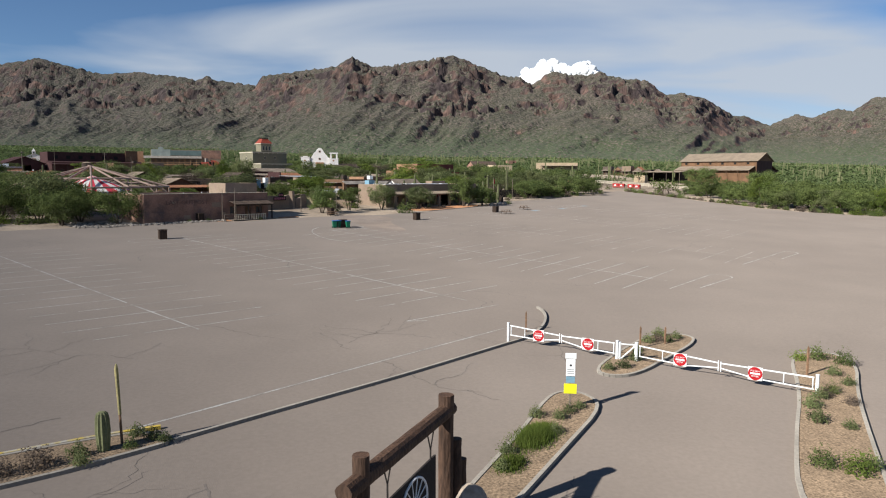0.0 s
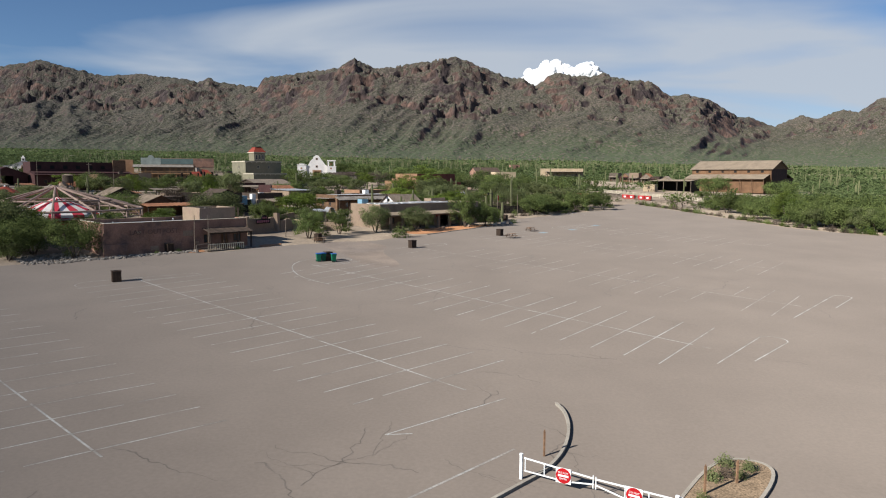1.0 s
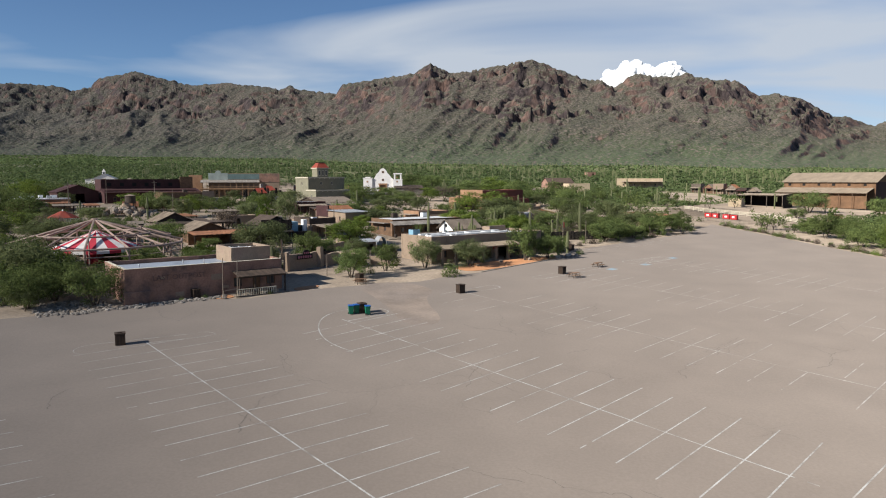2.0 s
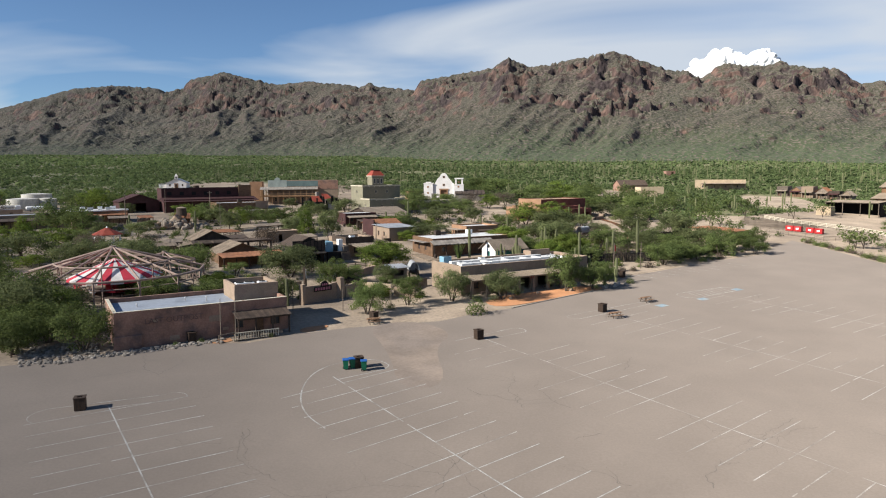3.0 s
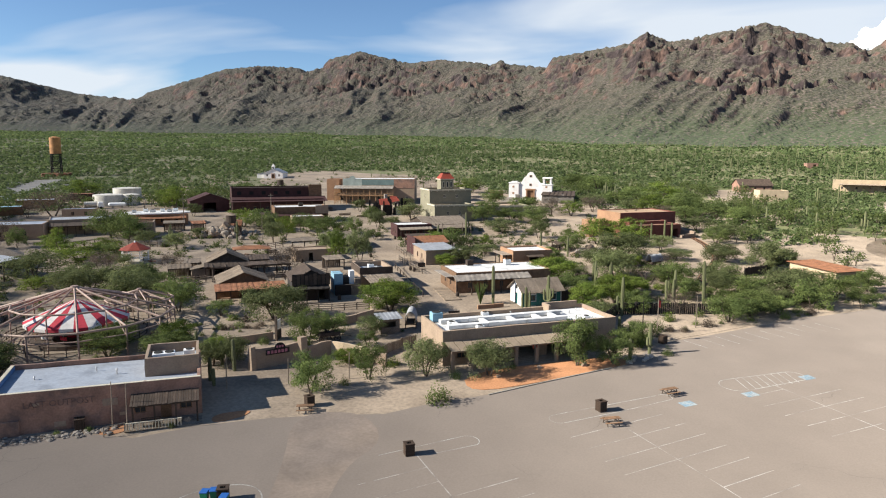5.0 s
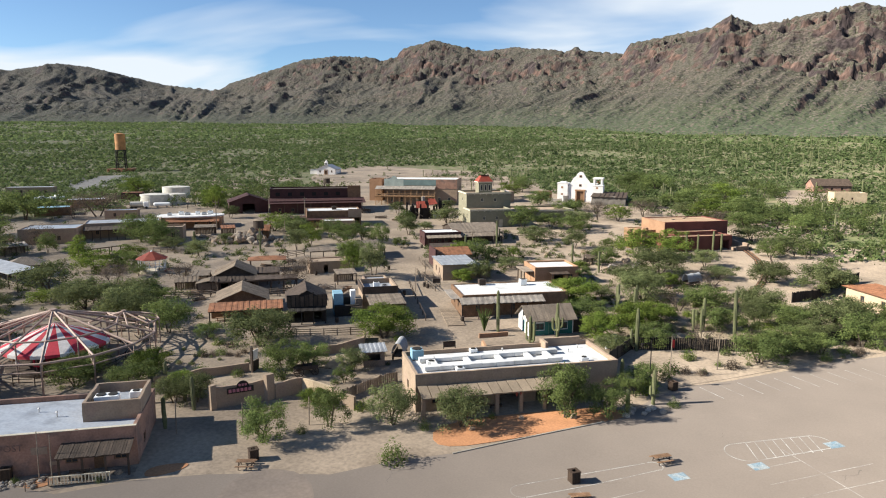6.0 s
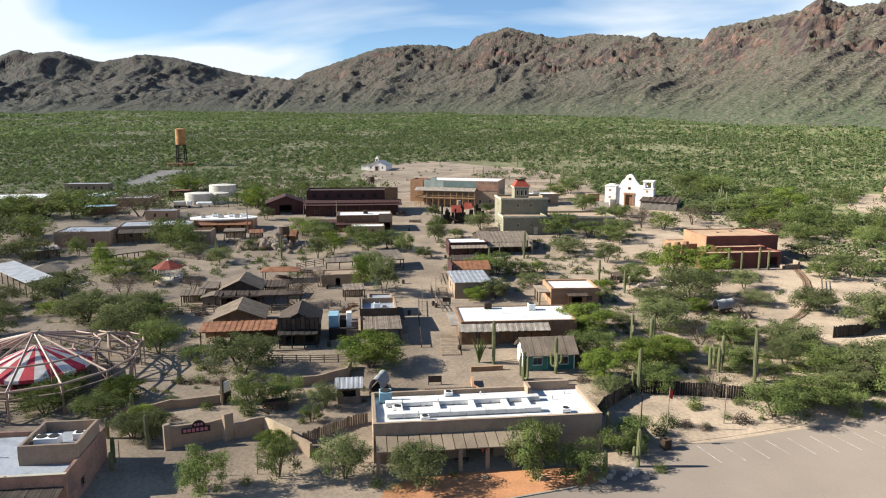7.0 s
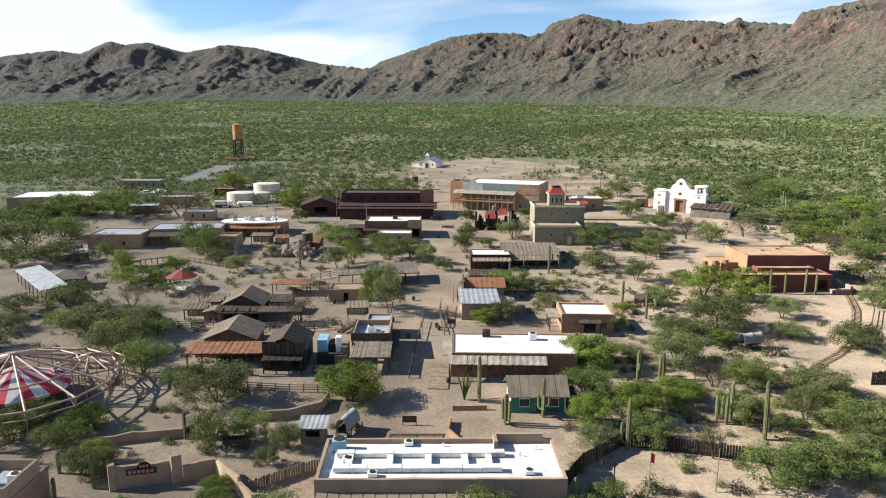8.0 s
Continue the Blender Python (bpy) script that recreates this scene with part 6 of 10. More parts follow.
# ---- beyond the far end of the car park ----
def barn():
    b = gable_house("big_barn", at(212.6, 49.0, -88.7), 34.0, 17.0, 9.2, 12.6, "barn_wood", "shingle_tan", "large brown boarded barn with a tan roof", "barn", axis="x", strips=38, over=0.8, right=[("opening", 6.5, 10, 0, 4)], t=0.25)
    for k in range(6):
        part("window", boxes((1.8 + 5.6 * k, 2.9 + 5.6 * k, -0.06, 0.0, 7.6, 8.5)), "dark", b)
    porch(b, -0.6, 33.6, -6.5, 0, 5.0, 6.9, "shingle_tan", 8, "brown_wood", 38)
    part("rear_lean_to", ribbed(bmesh.new(), (34.4, 24.5, 4.8), (-0.4, 24.5, 4.8), (-0.4, 17.0, 7.0), (34.4, 17.0, 7.0), 38, 0.1), "dark_wood", b)
    part("rear_wall", boxes((0.2, 33.8, 23.8, 24.0, -0.8, 4.9), (33.6, 33.9, 17.0, 23.8, -0.8, 5.4)), "maroon", b)
    part("lower_front", boxes((0.2, 33.0, -4.8, -4.6, -0.8, 4.9)), "barn_wood", b)
    part("end_boarding", boxes((34.0, 34.1, 0.1, 16.9, -0.6, 9.1)), "maroon", b)
    for k in range(10):
        part("batten", boxes((3.3 * k, 3.3 * k + 0.15, -0.1, 0.0, 6.9, 9.2)), "barn_wood", b)


barn()
b = thing("open_shed", at(186.5, 54.6, -84), "dark open-fronted shed with a flat pale roof", "shed")
porch(b, 0, 18, 0, 9, 4.2, 4.7, "shingle_tan", 4, "grey_wood", 24)
part("back_wall", boxes((0, 18, 8.8, 9.0, -0.8, 4.6), (0, 0.2, 1, 8.8, -0.8, 4.3), (17.8, 18, 1, 8.8, -0.8, 4.3)), "charred", b)
b = flat_house("site_trailer", at(179.0, 53.0, -84), 5.0, 3.0, 3.0, "adobe_yellow", "shingle_tan", "cream site trailer beside the shed", parapet=0.02, jitter=0, front=windows(1, 5, 1.1))
b = flat_house("yellow_adobe", at(190.0, 146.5, -24), 11.5, 7.0, 4.6, "adobe_yellow", "adobe", "pale yellow adobe ruin", parapet=0.4, front=windows(2, 9.4, 2.0, 0.7, 0.8))
b = gable_house("brown_ranch_house", at(211.0, 181.5, -20), 15.5, 9.0, 3.2, 5.8, "adobe_pink", "dark_wood", "pink ranch house with a low dark brown roof", axis="x", strips=20, front=windows(3, 15))
b = flat_house("tan_hacienda", at(259.0, 173.0, -52), 26.0, 9.0, 5.4, "adobe_yellow", "roof_tan", "long tan hacienda with a deep shaded porch", parapet=0.5, front=windows(4, 26, 1.2))
porch(b, 3, 26, -4.5, 0, 3.4, 3.8, "plank_tan", 8, "dark_wood", 30)
b = flat_house("hill_hut", at(385.0, 308.0, -20), 8.0, 5.0, 4.0, "adobe_pink", "dark_wood", "small pink hut up the slope", parapet=0.1, jitter=0, front=[("opening", 4.4, 6.6, 0, 3)])
rng = random.Random(21)
SHOPS = (("grey_wood", "flat", 4.6), ("brown_wood", "gable", 4.0), ("adobe", "flat", 5.2), ("grey_wood", "gable", 4.4), ("dark_wood", "flat", 3.8), ("plank_tan", "gable", 3.6))
for k, (wood, form, h) in enumerate(SHOPS):
    m, w = at(257 - 0.8 * k + rng.uniform(-1.5, 1.5), 121.0 - 6.8 * k, -80), rng.uniform(4.4, 5.6)
    doors = [("door", 0.6, 1.5, 0, 2.1), ("window", 2.4, 3.6, 0.9, 2.1)]
    if form == "flat":
        b = flat_house("false_front_shop", m, w, 5.0, h, wood, "grey_wood", "small weathered false-front timber shop", parapet=0.9, jitter=0, group="false-front shops", front=doors)
    else:
        b = gable_house("false_front_shop", m, w, 5.0, h - 1.2, h + 0.6, wood, "rust" if k == 3 else "shingle", "small weathered gabled timber shop", axis="y", strips=8, front=doors)
    porch(b, 0, w, -1.8, 0, 2.3, 2.7, "maroon" if k in (1, 4) else "grey_wood", 3, "dark_wood", 8)
b = flat_house("ticket_booth", at(143.0, -0.6, -60), 3.6, 3.0, 2.7, "brown_wood", "shingle", "small brown ticket booth", parapet=0.02, jitter=0, front=[("opening", 0.6, 3.0, 1.0, 2.2)])
part("roof_overhang", boxes((-0.4, 4.0, -0.5, 3.4, 2.7, 2.85)), "shingle", b)
b = flat_house("rust_roof_store", at(88.4, 18.4), 6.6, 11.6, 3.1, "adobe_yellow", "rust", "cream storehouse under a rusty red roof", parapet=0.02, jitter=0, front=[("window", 2.0, 3.0, 1.0, 2.0)], left=windows(2, 11.6, 1.2))
part("roof_sheets", ribbed(bmesh.new(), (-0.6, -0.6, 3.1), (7.2, -0.6, 3.1), (7.2, 12.2, 3.5), (-0.6, 12.2, 3.5), 18, 0.06), "rust", b)
for k in range(1, 5):
    v, u = 126.0 + 0.1 * k, 31.5 - 2.4 * k - (1.2 if k > 2 else 0)
    t = thing("red_barrier_box", at(v, u, -88), "waist-high red steel barrier box", "barrier", "red barrier boxes")
    part("shell", boxes((0, 2.2, 0, 1.0, 0.1, 1.5), bevel=0.05), "lot_red", t)
    part("placard", boxes((0.7, 1.5, -0.02, 0, 0.6, 1.1)), "white_paint", t)
    for x in (0.2, 1.8):
        part("foot", boxes((x, x + 0.2, 0.1, 0.9, -0.1, 0.1)), "rubber", t)
fence("white_rail_fence", [(149, 52), (144, 41), (143, 30), (140, 15), (134, 4)], "white painted timber rail fence", 1.4, 3, 3.0, "cream", post_r=0.055)
fence("white_rail_fence", [(119, 32), (117, 22), (115, 11), (122, 3)], "weathered grey rail fence near the car park", 1.2, 3, 3.0, "grey_wood", post_r=0.06)
fence("corral_fence", [(62, 262), (92, 258), (92, 296), (62, 298), (62, 262)], "grey timber corral fence", 1.6, 3, 3.2)
fence("corral_fence", [(70, 240), (96, 238)], "grey timber corral fence", 1.6, 3, 3.2)
fence("close_board_fence", [(27.2, 5.5), (30, 9.6), (36, 14.6), (44.5, 12.3), (52, 9.8), (60, 8.6), (70, 10.5), (77, 12.8)], "dark close-boarded timber fence behind the shrubs", 1.9, 2, 2.6, "charred", True)
fence("close_board_fence", [(78, 31.6), (84, 32.2), (92, 38), (103, 42.4)], "dark curved board fence", 2.0, 2, 2.6, "charred", True)
fence("rail_fence", [(-15.4, 32.6), (-9.0, 31.6), (-2.6, 31.2)], "weathered split-rail timber fence", 1.2, 3, 2.2)
fence("rail_fence", [(-38, 61), (-33, 60), (-29, 60.5), (-26, 57.5)], "weathered split-rail timber fence", 1.3, 3, 2.4)
fence("rail_fence", [(-18, 58), (-9.5, 57.5), (-5, 60)], "weathered split-rail timber fence", 1.4, 3, 2.2)
fence("rail_fence", [(-13, 85), (-16, 92), (-10, 96)], "dark weathered timber rail fence", 1.5, 3, 2.4, "dark_wood")
fence("rail_fence", [(8.6, 36), (9.4, 50), (10.4, 62)], "dark hitching rails along the street", 1.0, 1, 3.4, "dark_wood")
fence("rail_fence", [(14.4, 55), (13.6, 66), (13.8, 71)], "grey timber railing by the tin-roofed shop", 1.1, 2, 2.0)
fence("picket_fence", [(-8.2, 5.6), (-3.0, 9.4), (-0.6, 10.2)], "brown picket fence beside the entrance", 1.3, 2, 2.0, "grey_wood", True)

# ---- mud walls and the town gate ----
adobe_wall("gate_wall", [(-23.8, 6.6), (-17.4, 8.2)], 2.6, "tan adobe wall that carries the town sign", 0.5)
adobe_wall("gate_pier", [(-24.1, 6.2), (-23.5, 6.6)], 3.0, "rough adobe pier at the end of the gate wall", 0.7)
adobe_wall("gate_pier", [(-17.6, 7.6), (-16.7, 8.3)], 3.3, "rough adobe pier beside the gate", 0.8)
adobe_wall("courtyard_wall", [(-16.4, 8.0), (-13.0, 9.4)], 2.0, "tan adobe courtyard wall")
adobe_wall("swept_wall", [(-13.0, 9.4), (-11.6, 7.6), (-9.4, 5.8)], 1.9, "pale swept adobe wall", 0.4, "adobe_yellow")
adobe_wall("low_wall", [(-32, 15.6), (-26, 17.4), (-20.0, 18.4)], 1.2, "low worn adobe wall")
adobe_wall("low_wall", [(-10.8, 22.4), (-6.6, 23.4), (-3.4, 25.2), (-2.8, 29.0)], 1.3, "low worn adobe wall beside the street")
adobe_wall("low_wall", [(-9.2, 5.2), (-7.0, 2.4)], 1.6, "short adobe wall by the entrance")
adobe_wall("planter_wall", [(14.6, 21.5), (14.2, 18.2), (16.0, 14.8), (19.4, 13.2), (21.6, 13.4)], 0.8, "low curved adobe planter wall", 0.4, "adobe_orange", 0.08)
adobe_wall("planter_wall", [(15.0, 25.0), (19.8, 25.0)], 0.7, "low red brick planter wall", 0.4, "adobe_orange", 0.05)

# ---- entry gates, signs and posts by the car park ----
def road_sign_disc(owner, x, z, y=-0.06):
    """A red no-entry disc on a white square plate."""
    p = part("sign_plate", boxes((x - 0.35, x + 0.35, y - 0.02, y, z - 0.35, z + 0.35), bevel=0.005), "white_paint", owner)
    part("red_disc", rods(((x, y - 0.02, z), (x, y - 0.03, z), 0.345), n=28), "red_paint", p)
    part("white_bar", boxes((x - 0.24, x + 0.24, y - 0.04, y - 0.03, z - 0.045, z + 0.045)), "white_paint", p)
    for words, dz in (("DO NOT", 0.095), ("ENTER", -0.175)):
        me = text_mesh(words, 0.115, 0.004)
        me.materials.append(M["white_paint"])
        part("lettering", me, None, p).matrix_local = pose(x, y - 0.036, z + dz, 90, 0, 0)


def swing_gate(p, q, flip, disc_at, label):
    """A white tube gate leaf from its hinge post p to its free end q (world metres)."""
    L = math.hypot(q[0] - p[0], q[1] - p[1])
    turn = math.degrees(math.atan2(q[1] - p[1], q[0] - p[0]))
    g = thing("swing_gate", stand(*p, turn, LIFT), label, "gate", "white swing gates")
    fall = G(*q) - G(*p)
    if flip:
        g.matrix_world = stand(*q, turn + 180, LIFT)
        fall = -fall
    s = -1 if flip else 1
    z = lambda x: fall * x / L
    lo, hi = 0.42, 1.02
    for nm, rows in (("top_rail", [((0.15, 0, hi), (L, 0, 0.86 + z(L)), 0.04)]), ("bottom_rail", [((0.15, 0, lo), (L * 0.62, 0, 0.40 + z(L * 0.62)), 0.035), ((L * 0.62, 0, 0.4 + z(L * 0.62)), (L, 0, 0.60 + z(L)), 0.035)])):
        part(nm, rods(*rows), "white_paint", g)
    for x in (0.2, L * 0.33, L * 0.62, L - 0.03):
        part("upright", rods(((x, 0, 0.42 + z(x)), (x, 0, 0.98 + z(x) * 0.9), 0.03)), "white_paint", g)
    part("hinge_post", rods(((0, 0, -0.4), (0, 0, 1.15), 0.085), ((0, 0, 1.15), (0, 0, 1.2), 0.095)), "white_paint", g)
    x = disc_at * L
    road_sign_disc(g, x if True else x, 0.68 + z(x), -0.06) if not flip else None
    if flip:
        # the plate faces the road on the other side of this leaf
        h = part("plate_holder", boxes((x - 0.3, x + 0.3, 0.03, 0.05, 0.5, 0.9)), "white_paint", g)
        h.matrix_local = Matrix.Translation((2 * x, 0.0, z(x))) @ pose(0, 0, 0, 0, 0, 180)
        road_sign_disc(h, x, 0.68, -0.06)
    return g


swing_gate((5.85, 42.5), (8.75, 40.75), False, 0.60, "white tube gate leaf with a round red sign")
swing_gate((8.80, 40.70), (11.6, 38.6), True, 0.50, "white tube gate leaf by the kerbed island")
swing_gate((12.6, 38.2), (16.2, 35.55), False, 0.55, "white tube gate leaf with a round red sign")
swing_gate((16.25, 35.5), (19.9, 32.7), True, 0.62, "white tube gate leaf at the long island")


def fixed_panel():
    g = thing("braced_panel", stand(11.75, 38.6, -22, LIFT), "short white braced panel between the gates", "fence")
    part("rail", rods(((0, 0, 1.0), (0.9, 0, 1.0), 0.04), ((0.05, 0, 0.1), (0.85, 0, 0.95), 0.045)), "white_paint", g)
    part("post", rods(((0, 0, -0.4), (0, 0, 1.12), 0.08)), "white_paint", g)
    part("post", rods(((0.9, 0, -0.4), (0.9, 0, 1.12), 0.08)), "white_paint", g)


fixed_panel()


def notice_post():
    t = thing("notice_post", stand(7.15, 30.9, -8, 0.14), "tall post with stacked white and yellow notice boards", "sign")
    part("post", boxes((-0.05, 0.05, -0.05, 0.05, -0.4, 2.3)), "grey_wood", t)
    for x0, x1, z0, z1, mt in ((-0.25, 0.25, 2.36, 2.62, "white_paint"), (-0.21, 0.21, 1.55, 2.33, "white_paint"), (-0.2, 0.2, 1.22, 1.52, "water_blue"), (-0.29, 0.29, 0.72, 1.18, "yellow_sign")):
        b = part("notice_board", boxes((x0, x1, -0.09, -0.06, z0, z1), bevel=0.006), mt, t)
        if mt == "white_paint" and z0 < 2:
            part("dark_mark", rods(((0, -0.09, z0 + 0.5), (0, -0.1, z0 + 0.5), 0.05), n=10), "dark", b)
            for k in range(3):
                part("print_bar", boxes((x0 + 0.06, x1 - 0.06, -0.095, -0.09, z0 + 0.1 + 0.09 * k, z0 + 0.13 + 0.09 * k)), "canvas_grey", b)


notice_post()

for x, y, h, tip in ((7.35, 44.9, 1.15, 0.02), (13.7, 40.9, 1.25, 0.0), (15.6, 41.9, 1.0, 0.03), (21.3, 36.0, 1.5, 0.0)):
    t = thing("marker_stake", stand(x, y, 0, 0.15), "thin weathered wooden marker stake", "stake", "marker stakes")
    part("stake", boxes((-0.045, 0.045, -0.045, 0.045, -0.3, h)), "brown_wood", t)
    part("tip", rods(((0, 0, h), (tip, 0, h + 0.12), 0.05, 0.01), n=4), "brown_wood", t)


def log_sign():
    """Post-and-beam log frame with a hanging sign board."""
    top = Vector((0.95, 20.55, 0))
    near = Vector((-1.3, 16.2, 0))
    g = G(top.x, top.y)
    t = thing("log_sign_frame", stand(top.x, top.y), "dark log frame with a hanging wagon-wheel sign", "sign")
    o = Vector((top.x, top.y, g))
    rng = random.Random(2)

    def log(name, p, q, r, knobs=3):
        bm = bmesh.new()
        n, seg = 14, 12
        d = (q - p)
        s = d.normalized().orthogonal().normalized()
        u = d.normalized().cross(s)
        rings = []
        for k in range(seg + 1):
            c = p + d * k / seg
            rings.append([bm.verts.new(c + (r * (1 + 0.10 * noise.noise((k * 0.6, a * 0.9, r * 40)))) * (math.cos(2 * math.pi * a / n) * s + math.sin(2 * math.pi * a / n) * u)) for a in range(n)])
        for a, b in zip(rings, rings[1:]):
            for k in range(n):
                bm.faces.new((a[k], a[(k + 1) % n], b[(k + 1) % n], b[k]))
        bm.faces.new(rings[0][::-1]), bm.faces.new(rings[-1])
        return part(name, bm, "log", t)

    ng = G(near.x, near.y)
    log("post", Vector((0, 0, -0.6)), Vector((0, 0, 4.45)), 0.235)
    log("post", near - top + Vector((0, 0, ng - g - 0.6)), near - top + Vector((0, 0, ng - g + 4.5)), 0.215)
    way = (near - top)
    far_end, near_end = -way * 0.06 + Vector((0, 0, 3.95)), way * 1.16 + Vector((0, 0, 3.72))
    log("beam", far_end, near_end, 0.235)
    log("side_post", Vector((0.33, 0.16, -0.6)), Vector((0.33, 0.16, 3.0)), 0.17)
    log("side_post", Vector((0.5, 0.3, -0.6)), Vector((0.5, 0.3, 2.3)), 0.16)
    # board hung on chains under the beam
    a, b = way * 0.16, way * 0.80
    board = part("sign_board", slab(bmesh.new(), [a + Vector((0.03, 0, 2.85)), b + Vector((0.03, 0, 2.65)), b + Vector((-0.03, 0, 2.65)), a + Vector((-0.03, 0, 2.85))], 1.9), "charred", t, "dark hanging sign board")
    mid = a.lerp(b, 0.45)
    d = way.normalized()
    side = Vector((-d.y, d.x, 0))
    if side.x < 0:
        side = -side
    for s in (1, -1):
        off = side * 0.06 * s
        c = mid + off + Vector((0, 0, 1.9))
        wheel = part("painted_wheel", rods(*[(c + 0.78 * (math.cos(k * math.pi / 10) * d + math.sin(k * math.pi / 10) * Vector((0, 0, 1))), c + 0.78 * (math.cos((k + 1) * math.pi / 10) * d + math.sin((k + 1) * math.pi / 10) * Vector((0, 0, 1))), 0.035) for k in range(20)],
                                             *[(c, c + 0.76 * (math.cos(k * math.pi / 7) * d + math.sin(k * math.pi / 7) * Vector((0, 0, 1))), 0.018) for k in range(14)], n=5), "white_paint", board)
        part("red_panel", slab(bmesh.new(), [c - d * 0.9 + Vector((0, 0, -0.25)), c + d * 0.9 + Vector((0, 0, -0.25)), c + d * 0.9 + off * 0.2 + Vector((0, 0, -0.26)), c - d * 0.9 + off * 0.2 + Vector((0, 0, -0.26))], 0.5), "red_paint", board)
    for f in (0.22, 0.74):
        p = way * f
        for e in (-0.22, 0.22):
            part("chain", rods((p + way.normalized() * e + Vector((0, 0, 3.66)), p + Vector((0, 0, 3.1)), 0.022), n=5), "charred", t)
        part("chain", rods((p + Vector((0, 0, 3.1)), p + Vector((0, 0, 2.7)), 0.028), n=5), "charred", t)
    # pale boulder at its foot
    b2 = bmesh.new()
    bmesh.ops.create_icosphere(b2, subdivisions=3, radius=0.75)
    for v in b2.verts:
        v.co = Vector((v.co.x * 1.0, v.co.y * 0.9, v.co.z * 1.5)) * (1 + 0.22 * noise.noise(v.co * 1.6))
    solid("boulder", b2, "pale_rock", stand(1.75, 20.75, 20, 0.4), "tall pale boulder beside the log frame", "rock")


log_sign()


# ---- bins, tables ----
def slat_bin():
    t = thing("litter_bin", Matrix(), "square dark slatted timber litter bin", "litter bin", "timber litter bins")
    part("liner", boxes((-0.36, 0.36, -0.36, 0.36, 0.06, 1.0)), "rubber", t)
    for k in range(6):
        x = -0.44 + 0.15 * k
        for y in (-0.46, 0.42):
            part("slat", boxes((x, x + 0.125, y, y + 0.04, 0.03, 1.12)), "bin_dark", t)
        for y in (-0.46, 0.42):
            part("slat", boxes((y, y + 0.04, x, x + 0.125, 0.03, 1.12)), "bin_dark", t)
    part("lid", boxes((-0.5, 0.5, -0.5, -0.22, 1.12, 1.2), (-0.5, 0.5, 0.22, 0.5, 1.12, 1.2), (-0.5, -0.22, -0.22, 0.22, 1.12, 1.2), (0.22, 0.5, -0.22, 0.22, 1.12, 1.2)), "bin_dark", t)
    return t


BINS = [(-31.55, 88.1), (-10.75, 104.5), (0.35, 118.0), (15.85, 135.6), (-14.9, 124.4)]
first = slat_bin()
first.matrix_world = stand(*BINS[0], 30, LIFT)
for k, (x, y) in enumerate(BINS[1:]):
    copy_thing(first, stand(x, y, 30 + 9 * k, LIFT))
for v, u, k in ((33.7, -0.9, 12), (-42.0, -6.2, 5)):
    copy_thing(first, at(v, u, k, LIFT))


def wheelie(x, y, turn, lid, body="bin_green"):
    t = thing("wheelie_bin", stand(x, y, turn, LIFT), "green wheeled bin with a %s lid" % ("blue" if lid == "bin_blue" else "green"), "wheelie bin", "wheeled bins")
    bm = bmesh.new()
    lo = [bm.verts.new(p) for p in ((-0.22, -0.28, 0.08), (0.22, -0.28, 0.08), (0.22, 0.2, 0.08), (-0.22, 0.2, 0.08))]
    hi = [bm.verts.new(p) for p in ((-0.31, -0.4, 1.02), (0.31, -0.4, 1.02), (0.31, 0.36, 1.02), (-0.31, 0.36, 1.02))]
    bm.faces.new(lo[::-1]), bm.faces.new(hi)
    for k in range(4):
        bm.faces.new((lo[k], lo[(k + 1) % 4], hi[(k + 1) % 4], hi[k]))
    part("body", bm, body, t)
    part("lid", boxes((-0.34, 0.34, -0.43, 0.4, 1.02, 1.12), bevel=0.03), lid, t, "hinged plastic lid")
    for s in (-1, 1):
        part("wheel", rods(((s * 0.24, 0.26, 0.12), (s * 0.31, 0.26, 0.12), 0.12), n=12), "rubber", t)
    part("handle", rods(((-0.26, 0.44, 1.04), (0.26, 0.44, 1.04), 0.025)), body, t)


wheelie(-11.9, 103.6, 20, "bin_blue"), wheelie(-11.35, 104.1, 30, "bin_blue"), wheelie(-9.9, 103.6, 200, "bin_blue")


def picnic(m):
    t = thing("picnic_table", m, "weathered brown picnic table with benches on asphalt", "picnic table", "picnic tables")
    part("tabletop", boxes(*[(-0.95, 0.95, -0.37 + 0.15 * k, -0.24 + 0.15 * k, 0.72, 0.76) for k in range(5)]), "brown_wood", t)
    for s in (-1, 1):
        part("bench_board", boxes((-0.95, 0.95, s * 0.72 - 0.13, s * 0.72 + 0.13, 0.42, 0.46)), "brown_wood", t)
    for x in (-0.65, 0.65):
        part("leg_frame", rods(((x, -0.3, 0.72), (x, -0.62, 0), 0.05), ((x, 0.3, 0.72), (x, 0.62, 0), 0.05), ((x, -0.75, 0.4), (x, 0.75, 0.4), 0.045), n=6), "dark_wood", t)


for v, u, k in ((11.2, -22.6, -8), (22.4, -17.6, 4), (-19.2, -9.0, -12)):
    picnic(at(v, u, k, LIFT if v > 0 else 0.0))


